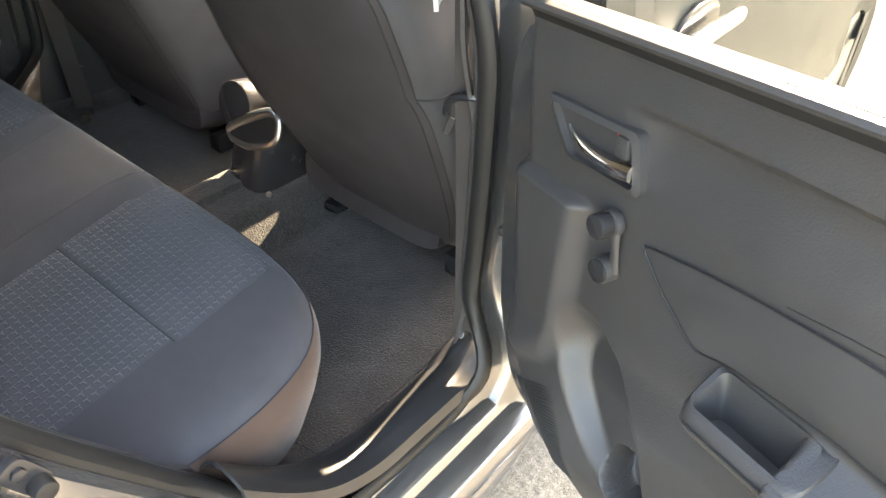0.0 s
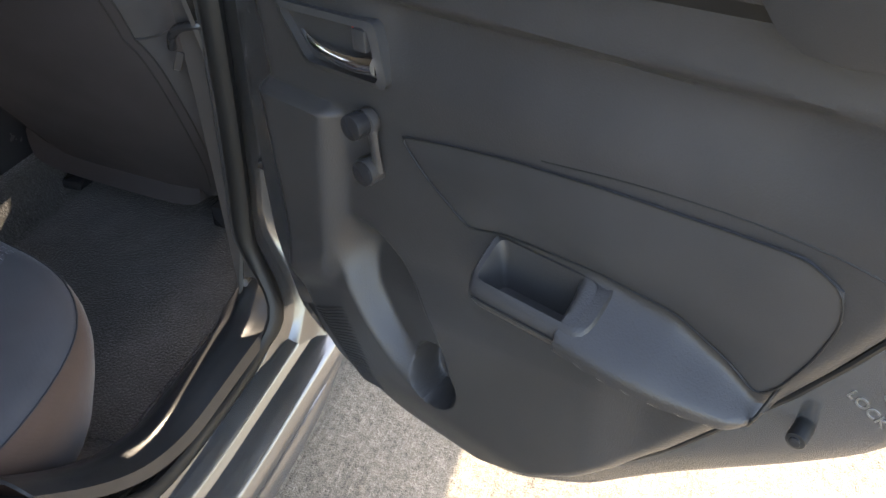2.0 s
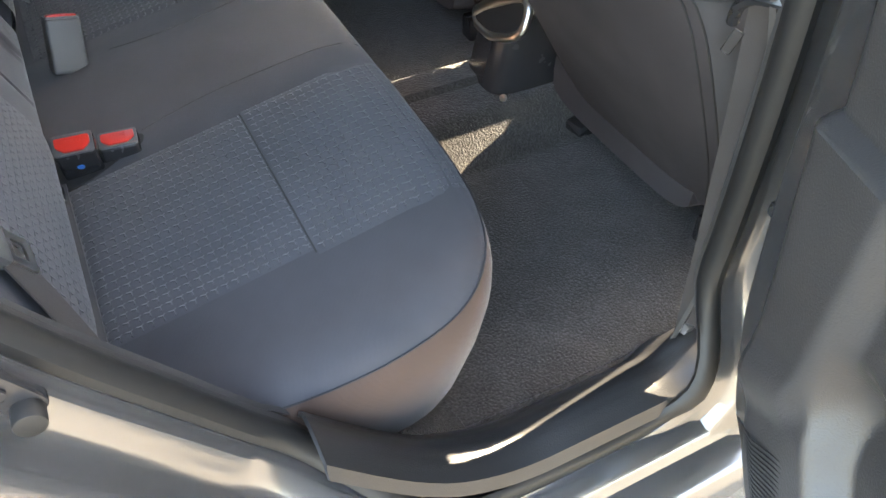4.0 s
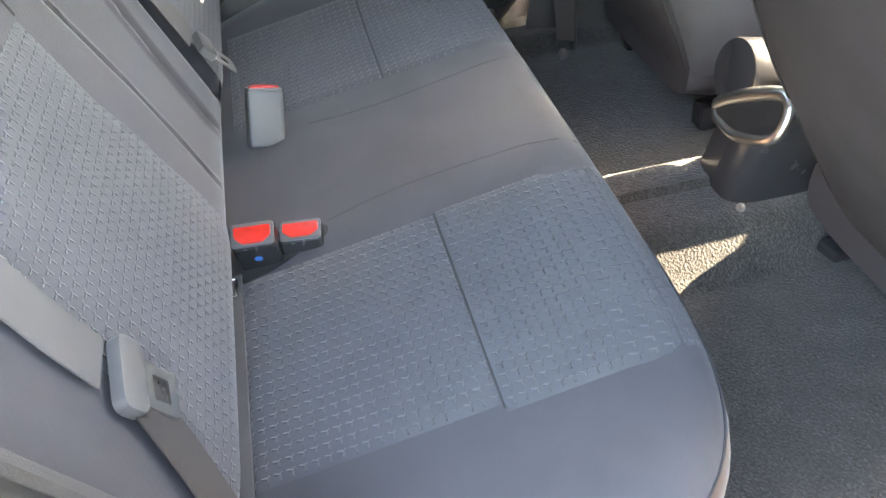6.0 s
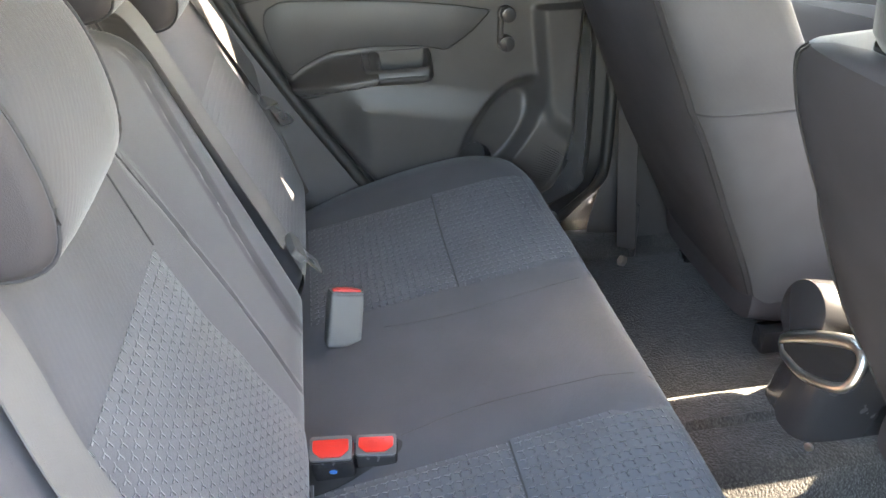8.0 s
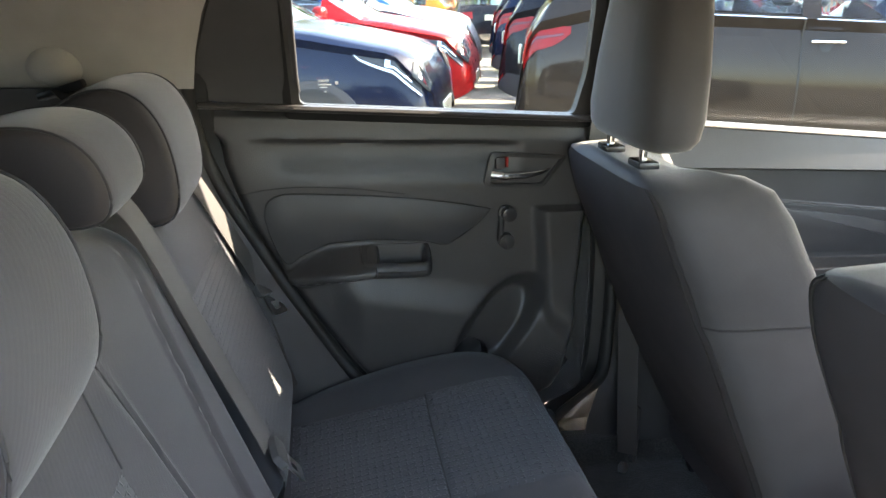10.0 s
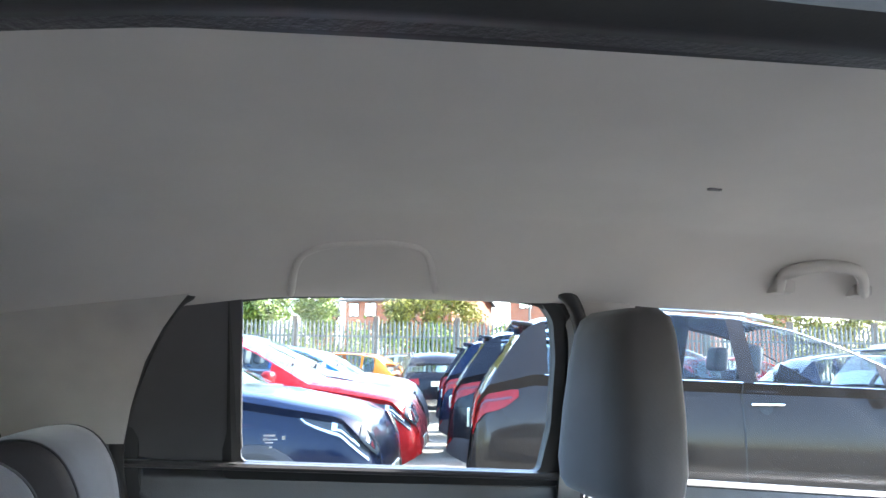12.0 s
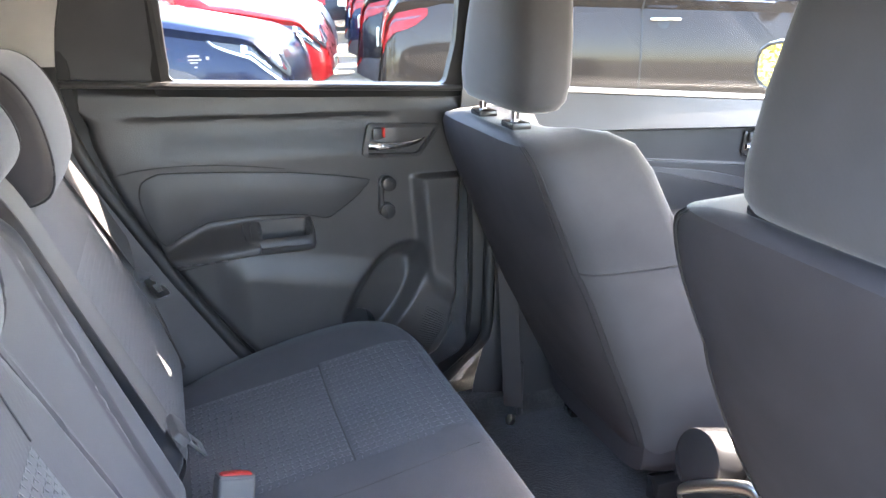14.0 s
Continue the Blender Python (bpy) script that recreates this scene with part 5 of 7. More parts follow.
def tongue(parent, centre, along, normal, grey="grey"):
    """The plastic slide and the steel plate of a belt."""
    d, n = Vector(along).normalized(), Vector(normal).normalized()
    s = d.cross(n).normalized()
    n = s.cross(d)
    k = 0.85
    m = Matrix((( s.x, d.x, n.x, centre[0]), (s.y, d.y, n.y, centre[1]), (s.z, d.z, n.z, centre[2]), (0, 0, 0, 1))) @ Matrix.Diagonal((k, k, k, 1))
    out = round_outline([(-0.038, -0.014), (0.038, -0.014), (0.038, 0.018), (-0.038, 0.018)], 0.012, 5)
    slide = part("slide", plate(out, 0.014, m @ Matrix.Translation((0, 0, -0.004)), 0.004), M[grey], parent, "moulded grey plastic slide")
    o = round_outline([(-0.024, 0.0), (0.024, 0.0), (0.024, 0.052), (-0.024, 0.052)], 0.006, 3)
    i = round_outline([(-0.013, 0.018), (0.013, 0.018), (0.013, 0.040), (-0.013, 0.040)], 0.003, 3)
    b = loft([[m @ Vector((x, y + 0.016, z)) for x, y in ring] for ring, z in ((o, 0.0), (o, 0.003), (i, 0.003), (i, 0.0))], cap=False, close=True)
    part("plate", b, M["steel"], slide, "steel tongue plate with a slot")
    return slide


def on_back(x, z, lift=0.012):
    return (x, -BACK * (z - 0.5) + lift, z)


NB = (0, 0.93, 0.36)
belt = thing("seat_belt", "grey shoulder belt across the near rear backrest", "seat belt")
part("webbing", strap([on_back(0.435, 1.02, -0.01), on_back(0.462, 0.94), on_back(0.497, 0.84), on_back(0.508, 0.75), on_back(0.507, 0.695)], [NB] * 5, 0.047), M["belt"], belt, "grey woven webbing")
part("lap_webbing", strap([on_back(0.512, 0.66, 0.016), on_back(0.55, 0.58, 0.014), on_back(0.60, 0.50, 0.01), (0.63, 0.01, 0.42)], [NB] * 4, 0.047), M["belt_dark"], belt, "darker folded lap webbing")
tongue(belt, on_back(0.507, 0.677, 0.016), (-0.25, 0.38, -0.9), NB)

belt = thing("seat_belt", "grey centre belt hanging from behind the split backrest", "seat belt")
part("webbing", strap([on_back(-0.150, 1.0, -0.02), on_back(-0.157, 0.97), on_back(-0.180, 0.80), on_back(-0.198, 0.66), on_back(-0.202, 0.61)], [(0.12, 0.92, 0.36)] * 5, 0.047), M["belt"], belt, "grey woven webbing")
tongue(belt, on_back(-0.202, 0.595, 0.02), (-0.1, 0.45, -0.6), (-0.1, 0.6, 0.4))
belt = thing("seat_belt", "grey shoulder belt beside the far rear backrest", "seat belt")
# darker cloth than the other belts, to tone down the sunlight on it
part("webbing", strap([on_back(-0.47, 1.0, 0.0), on_back(-0.53, 0.93, 0.012), on_back(-0.59, 0.80, 0.016), on_back(-0.632, 0.71, 0.016)], [(0.3, 0.9, 0.3)] * 4, 0.045), M["cloth_side"], belt, "grey woven webbing")
part("lap_webbing", strap([on_back(-0.635, 0.67, 0.016), on_back(-0.62, 0.60, 0.014), (-0.60, 0.0, 0.5)], [(0.3, 0.9, 0.3)] * 3, 0.045), M["belt_dark"], belt, "dark lap webbing")
tongue(belt, on_back(-0.634, 0.69, 0.02), (0.35, 0.4, -0.6), (0.5, 0.85, 0.2))

belt = thing("seat_belt", "brown-grey front belt hanging down the centre pillar", "seat belt", group="front belts")
part("webbing", strap([(0.640, 0.672, 0.98), (0.656, 0.668, 0.82), (0.669, 0.668, 0.695), (0.683, 0.668, 0.515), (0.693, 0.668, 0.36), (0.697, 0.668, 0.30)], [(0.62, -0.75, 0.1)] * 6, 0.044), M["belt_dark"], belt)
part("slide_loop", tube(spline([(0.632, 0.650, 0.765), (0.638, 0.645, 0.785), (0.652, 0.645, 0.800), (0.675, 0.650, 0.806), (0.695, 0.665, 0.806)], 4), 0.0065, 8), M["gloss"], belt, "black belt loop")
part("plate", rbox((0.011, 0.003, 0.028), 0.001, 1, pose(0.640, 0.648, 0.748, 0, 18, 35)), M["gloss"], belt, "steel tongue plate")
part("anchor_bolt", disc(0.012, 0.012, 6, 0.002, Matrix.Translation((0.690, 0.664, 0.345)) @ Matrix.Rotation(radians(90), 4, "Y")), M["steel"], belt, "steel anchor bolt")
belt = thing("seat_belt", "dark front belt hanging down the centre pillar", "seat belt", group="front belts")
part("webbing", strap([(-0.60, 0.672, 0.98), (-0.612, 0.672, 0.80), (-0.60, 0.68, 0.60), (-0.585, 0.685, 0.44), (-0.57, 0.69, 0.30)], [(0.7, -0.7, 0)] * 5, 0.045), M["belt_dark"], belt)
part("anchor_bolt", disc(0.013, 0.012, 6, 0.002, Matrix.Translation((-0.562, 0.680, 0.272)) @ Matrix.Rotation(radians(60), 4, "X")), M["steel"], belt, "steel anchor bolt")


def buckle(cx, cy, cz, rz, tilt, label, red_front=True):
    """A belt buckle: black case, clear frame, red button with a raised word."""
    b = thing("belt_buckle", label, "belt buckle", group="rear belt buckles")
    b.matrix_basis = pose(cx, cy, cz, tilt, 0, rz)
    case = part("case", rbox((0.053, 0.034, 0.085), 0.006, 3, Matrix.Translation((0, 0, -0.0425))), M["gloss"], b, "black plastic case")
    part("rim", plate(round_outline([(-0.0255, -0.016), (0.0255, -0.016), (0.0255, 0.016), (-0.0255, 0.016)], 0.005), 0.0035, Matrix.Translation((0, 0, -0.001)), 0.001), M["grey"], case, "grey rim")
    btn = part("button", plate(round_outline([(-0.012, -0.013), (0.012, -0.013), (0.022, -0.004), (0.022, 0.010), (-0.022, 0.010), (-0.022, -0.004)], 0.003), 0.005, Matrix.Translation((0, 0, 0.0)), 0.0015), M["red"], b, "red release button")
    cu = bpy.data.curves.new("word", "FONT")
    cu.body, cu.size, cu.extrude, cu.align_x = "PRESS", 0.0085, 0.0003, "CENTER"
    t = new("word", cu)
    me = bpy.data.meshes.new_from_object(t.evaluated_get(bpy.context.evaluated_depsgraph_get()))
    bpy.data.objects.remove(t)
    w = bmesh.new()
    w.from_mesh(me)
    bmesh.ops.transform(w, matrix=Matrix.Translation((0, 0.0005, 0.0052)), verts=w.verts)
    part("word", w, M["red"], btn, "raised word on the button", smooth=False)
    return b


buckle(0.170, 0.021, 0.520, 84, 22, "black belt buckle with a red button, blue dot below")
buckle(0.148, 0.076, 0.495, 83, 6, "black belt buckle with a recessed red button")
far_buckle = buckle(-0.142, 0.057, 0.541, -83, 20, "grey-backed belt buckle standing up from the bench")
far_buckle.matrix_basis = Matrix.Translation((-0.142, 0.057, 0.541)) @ Matrix.Rotation(radians(-13), 4, "X") @ Matrix.Translation((0.142, -0.057, -0.541)) @ far_buckle.matrix_basis
for ch in far_buckle.children:
    if ch.name.startswith("case"):
        ch.data.materials[0] = M["grey"]
dot = part("blue_dot", disc(0.005, 0.002, 16, 0.0005, pose(0.0, -0.0172, -0.030, 90, 0, 0)), M["blue"], bpy.data.objects["belt_buckle"], "small blue dot")
hook = thing("child_seat_anchor", "pale plastic child seat anchor in the seat gap", "anchor")
part("guide", rbox((0.05, 0.012, 0.03), 0.005, 2, pose(0.203, -0.028, 0.462, 25, 0, 8)), M["grey"], hook, "grey plastic guide")
part("wire", tube([(0.188, -0.022, 0.472), (0.188, -0.012, 0.470), (0.218, -0.012, 0.470), (0.218, -0.022, 0.472)], 0.003, 8), M["chrome"], hook, "shiny steel wire")
gapstrip = thing("gap_strip", "grey felt strip between cushion and backrest", "seat strip")
slab("felt", lambda u, v: (lerp(0.17, 0.54, u), lerp(-0.050, -0.006, v), seat_plane(lerp(-0.050, -0.006, v)) + 0.0066 + 0.0028 * sst(0.55, 0.3, v)), 20, 10, M["belt"], gapstrip, 0.004)

# ---- centre console end with cup holder ----
con = thing("centre_console", "black plastic console end with a silver-ringed cup holder", "centre console")
rows = []
for q, cx, w, yb in ((0.0, 0.026, 0.072, 0.700), (0.2, 0.027, 0.071, 0.703), (0.45, 0.030, 0.069, 0.711), (0.7, 0.033, 0.067, 0.720), (0.92, 0.036, 0.065, 0.728), (0.98, 0.036, 0.062, 0.732), (1.0, 0.036, 0.056, 0.738)):
    row = []
    for a in (2 * math.pi * i / 40 for i in range(40)):
        x = cx + w * math.copysign(abs(math.cos(a)) ** 0.45, math.cos(a))
        y = yb + 0.10 + (-0.10 * abs(math.sin(a)) ** 0.5 if math.sin(a) < 0 else 0.25 * abs(math.sin(a)) ** 0.5)
        row.append((x, y, lerp(0.25, 0.424 + 0.52 * (x + 0.022), q)))
    rows.append(row)
part("console_body", loft(rows), M["gloss"], con, "smooth black console body")
rows = []
for z, w, y0 in ((0.445, 0.062, 0.77), (0.49, 0.060, 0.80), (0.525, 0.054, 0.825), (0.54, 0.04, 0.84)):
    rows.append([(0.030 + w * math.copysign(abs(math.cos(a)) ** 0.6, math.cos(a)), y0 + 0.25 + 0.25 * math.copysign(abs(math.sin(a)) ** 0.4, math.sin(a)), z) for a in (2 * math.pi * i / 32 for i in range(32))])
part("console_upper", loft(rows), M["trim"], con, "grained upper console")
part("end_disc", disc(0.053, 0.08, 40, 0.006, Matrix.Translation((-0.012, 0.785, 0.488)) @ Matrix.Rotation(radians(78), 4, "X")), M["gloss"], con, "round black end cap")
ring = spline([(-0.024, 0.736, 0.432), (-0.012, 0.735, 0.450), (0.05, 0.742, 0.494), (0.11, 0.748, 0.526), (0.138, 0.742, 0.522), (0.146, 0.728, 0.490), (0.13, 0.718, 0.470), (0.075, 0.716, 0.444), (0.045, 0.718, 0.436), (0.0, 0.726, 0.428)], 5)
ring_ob = part("cup_ring", tube(ring + ring[:2], [0.0078 + 0.0035 * math.sin(math.pi * min(1.0, k / 22)) for k in range(len(ring) + 2)], 10, up=(0, 1, 0)), M["silver"], con, "satin silver cup holder ring")
# the well has no depth: a flat black face gives its shade
b = bmesh.new()
b.faces.new([b.verts.new((p.x, p.y - 0.004, p.z)) for p in ring])
part("cup_well", b, M["rubber"], ring_ob, "flat black face for the cup well's shade", smooth=False)
part("console_screw", disc(0.007, 0.006, 12, 0.001, pose(0.108, 0.722, 0.335, 80, 0, 25)), M["steel"], con, "steel screw")
part("seat_foot", rbox((0.04, 0.05, 0.022), 0.006, 2, pose(0.185, 0.85, 0.285, 0, 0, 10)), M["gloss"], con, "black rail end cover")

# ---- headliner fittings ----
part("upper_seal", tube(spline([(0.578, -0.11, 1.225), (0.564, -0.05, 1.275), (0.556, 0.05, 1.290), (0.556, 0.3, 1.301), (0.556, 0.5, 1.306), (0.567, 0.585, 1.28)], 6), 0.013, 10), M["rubber"], body, "black rubber seal along the roof edge")
grab = thing("grab_handle", "beige plastic grab handle above the front door", "grab handle")
gp = spline([(-0.495, 0.946, 1.352), (-0.470, 0.930, 1.350), (-0.436, 0.916, 1.366), (-0.413, 0.967, 1.379), (-0.414, 1.040, 1.374), (-0.455, 1.086, 1.346), (-0.485, 1.106, 1.352)], 5)
part("grip", tube(gp, [0.015 - 0.004 * math.sin(math.pi * k / 30) for k in range(31)], 12, up=(1, 0, 0), flat=0.7), M["pillar"], grab)
for y in (0.944, 1.102):
    part("mount", rbox((0.036, 0.042, 0.042), 0.010, 2, Matrix.Translation((-0.490, y, 1.358))), M["pillar"], grab, "moulded mount")
clip = thing("sun_visor_clip", "small dark clip in the headliner", "clip")
part("clip_body", rbox((0.007, 0.019, 0.005), 0.002, 2, Matrix.Translation((-0.155, 0.612, 1.4325))), M["grey"], clip)
for x, y in ((-0.10, 0.42), (-0.02, 0.60)):
    dim = thing("button_dimple", "round dimple pressed in the headliner fabric", "headliner dimple", group="headliner dimples")
    part("dimple_ring", tube([(x + 0.014 * math.cos(a), y + 0.014 * math.sin(a), roof_z(x, y) - 0.0006) for a in (2 * math.pi * i / 20 for i in range(21))], 0.0012, 6), M["headliner"], dim)
# airbag-like pressed outline above the rear window
esc = spline([(-0.556, 0.094, 1.324), (-0.486, 0.10, 1.361), (-0.460, 0.131, 1.380), (-0.450, 0.19, 1.387), (-0.447, 0.247, 1.390), (-0.463, 0.298, 1.379), (-0.537, 0.329, 1.334)], 5)
pocket = thing("roof_recess", "shallow pressed outline in the headliner over the rear door", "headliner recess")
part("pressed_edge", tube([(p.x, p.y, roof_z(p.x, p.y) - 0.0085) for p in esc], 0.006, 10), M["headliner"], pocket)
guide = thing("belt_guide", "light grey rounded belt guide on the rear pillar", "belt guide")
rows = []
for t, k in ((0.0, 1.0), (0.012, 0.98), (0.03, 0.85), (0.043, 0.55), (0.047, 0.2)):
    rows.append([(-0.585 + t, -0.362 + 0.046 * k * math.cos(a), 1.112 + (0.040 if math.sin(a) > 0 else 0.03) * k * math.sin(a)) for a in (2 * math.pi * i / 28 for i in range(28))])
part("guide_cover", loft(rows), M["pillar"], guide)
part("guide_slot", rbox((0.03, 0.075, 0.014), 0.004, 2, pose(-0.560, -0.352, 1.078, 18, 0, 0)), M["gloss"], guide, "dark belt slot")
part("webbing", strap([(-0.556, -0.35, 1.08), (-0.53, -0.31, 1.05), (-0.49, -0.24, 1.03)], [(0.5, 0.7, 0.5)] * 3, 0.045), M["belt_dark"], guide, "black webbing")
# the trim is not cut: a black bar stands for the slit's shade
part("shelf_slit", rbox((0.010, 0.11, 0.008), 0.003, 1, Matrix.Translation((-0.583, -0.305, 1.20))), M["gloss"], guide, "black bar for the shade of a slit in the pillar trim")

# ---- outside: the yard, turned against our car ----
YAW = -14.8
YARD = Matrix.Rotation(radians(YAW), 4, "Z")


def brick_material():
    n = Nodes("red_brick")
    b = n.put("ShaderNodeTexBrick")
    b.inputs["Scale"].default_value = 1.0
    b.inputs["Brick Width"].default_value, b.inputs["Row Height"].default_value = 0.225, 0.075
    b.inputs["Mortar Size"].default_value = 0.006
    b.inputs["Color1"].default_value, b.inputs["Color2"].default_value = (0.36, 0.115, 0.048, 1), (0.28, 0.09, 0.042, 1)
    b.inputs["Mortar"].default_value = (0.30, 0.26, 0.21, 1)
    s = n.put("ShaderNodeSeparateXYZ")
    n.link(n.coords(), s.inputs[0])
    c = n.put("ShaderNodeCombineXYZ")
    n.link(n.math("ADD", s.outputs[0], s.outputs[1]), c.inputs[0])
    n.link(s.outputs[2], c.inputs[1])
    n.link(c.outputs[0], b.inputs["Vector"])
    return n.set(Base_Color=b.outputs["Color"], Roughness=0.9)


def leaf_material(name, a, c):
    n = Nodes(name)
    rnd = n.put("ShaderNodeNewGeometry").outputs["Random Per Island"]
    col = n.ramp(rnd, [(0.0, a), (0.55, tuple((p + q) / 2 for p, q in zip(a, c))), (1.0, c)])
    return n.set(Base_Color=col, Roughness=0.6, Transmission_Weight=0.0, Subsurface_Weight=0.0)


M.update({
    "brick": brick_material(),
    "tiles": plastic("grey_roof_tiles", (0.10, 0.092, 0.083), 0.95, 20, 0.5, 0.1),
    "clad": plastic("cream_cladding", (0.72, 0.70, 0.62), 0.6, 40, 0.2),
    "galv": plastic("weathered_galvanised_steel", (0.11, 0.115, 0.10), 0.6, 30, 0.2),
    "bark": plastic("bark", (0.13, 0.10, 0.07), 0.95, 60, 0.8),
    "leaf": leaf_material("green_leaves", (0.07, 0.12, 0.013), (0.26, 0.31, 0.035)),
    "leaf_dry": leaf_material("yellowing_leaves", (0.09, 0.10, 0.015), (0.34, 0.29, 0.04)),
    "window_brown": plastic("brown_window_frame", (0.045, 0.035, 0.03), 0.5),
    "pane": metal("sky_reflecting_pane", (0.62, 0.72, 0.80), 0.06),
    "lamp_red": plastic("red_lamp_lens", (0.26, 0.008, 0.008), 0.22, 60, 0.3, 0.35),
    "lamp_dark": plastic("smoked_red_lens", (0.10, 0.006, 0.008), 0.08, 60, 0.2, 0.8),
    "lamp_glass": plastic("smoky_lamp_glass", (0.05, 0.055, 0.06), 0.12, 60, 0.1, 0.4),
    "lamp_dark_glass": plastic("dark_projector_lens", (0.012, 0.013, 0.015), 0.05, 5, 0.0, 0.8),
    "tyre": plastic("tyre_rubber", (0.02, 0.02, 0.02), 0.7, 60, 0.3),
    "alloy": metal("alloy_rim", (0.6, 0.6, 0.62), 0.25),
    "inside": plastic("dark_car_interior", (0.05, 0.05, 0.055), 0.7),
    "plate_white": plastic("plain_number_plate", (0.75, 0.72, 0.55), 0.4),
})
PAINTS = {k: paint(k + "_car_paint", c, m, r, 0.14) for k, c, m, r in (
    ("graphite", (0.030, 0.022, 0.017), 0.10, 0.09), ("navy", (0.004, 0.009, 0.028), 0.10, 0.16), ("red", (0.36, 0.010, 0.012), 0.1, 0.28),
    ("silver", (0.22, 0.25, 0.30), 0.7, 0.30), ("blue", (0.02, 0.10, 0.36), 0.4, 0.24), ("orange", (0.70, 0.20, 0.015), 0.3, 0.25),
    ("black", (0.010, 0.010, 0.013), 0.1, 0.15), ("pale_green", (0.35, 0.40, 0.36), 0.5, 0.3))}

SUV = dict(L=4.40, W=1.84, top=[(0, 0.50), (0.006, 0.72), (0.015, 0.98), (0.035, 1.14), (0.085, 1.46), (0.11, 1.535), (0.2, 1.585), (0.32, 1.60), (0.41, 1.575), (0.49, 1.50), (0.56, 1.38), (0.69, 1.09), (0.78, 1.04), (0.92, 0.98), (0.965, 0.89), (0.99, 0.68), (1.0, 0.48)],
           belt=[(0, 1.02), (0.10, 1.13), (0.3, 1.11), (0.72, 1.06), (0.92, 0.86), (1, 0.6)], doors=(0.16, 0.40, 0.635), screen=(0.50, 0.69), glass=((0.12, 0.205), (0.22, 0.395), (0.42, 0.60)), wheels=(0.19, 0.80), r=0.345)
HATCH = dict(L=4.05, W=1.75, top=[(0, 0.48), (0.008, 0.75), (0.02, 0.95), (0.06, 1.10), (0.13, 1.36), (0.17, 1.42), (0.28, 1.48), (0.42, 1.49), (0.54, 1.42), (0.60, 1.32), (0.735, 1.03), (0.80, 1.00), (0.93, 0.91), (0.97, 0.83), (0.992, 0.64), (1.0, 0.42)],
             belt=[(0, 0.85), (0.12, 0.97), (0.3, 0.98), (0.72, 0.96), (0.93, 0.84), (1, 0.55)], doors=(0.20, 0.42, 0.66), screen=(0.56, 0.735), glass=((0.15, 0.22), (0.235, 0.415), (0.44, 0.64)), wheels=(0.17, 0.80), r=0.31)


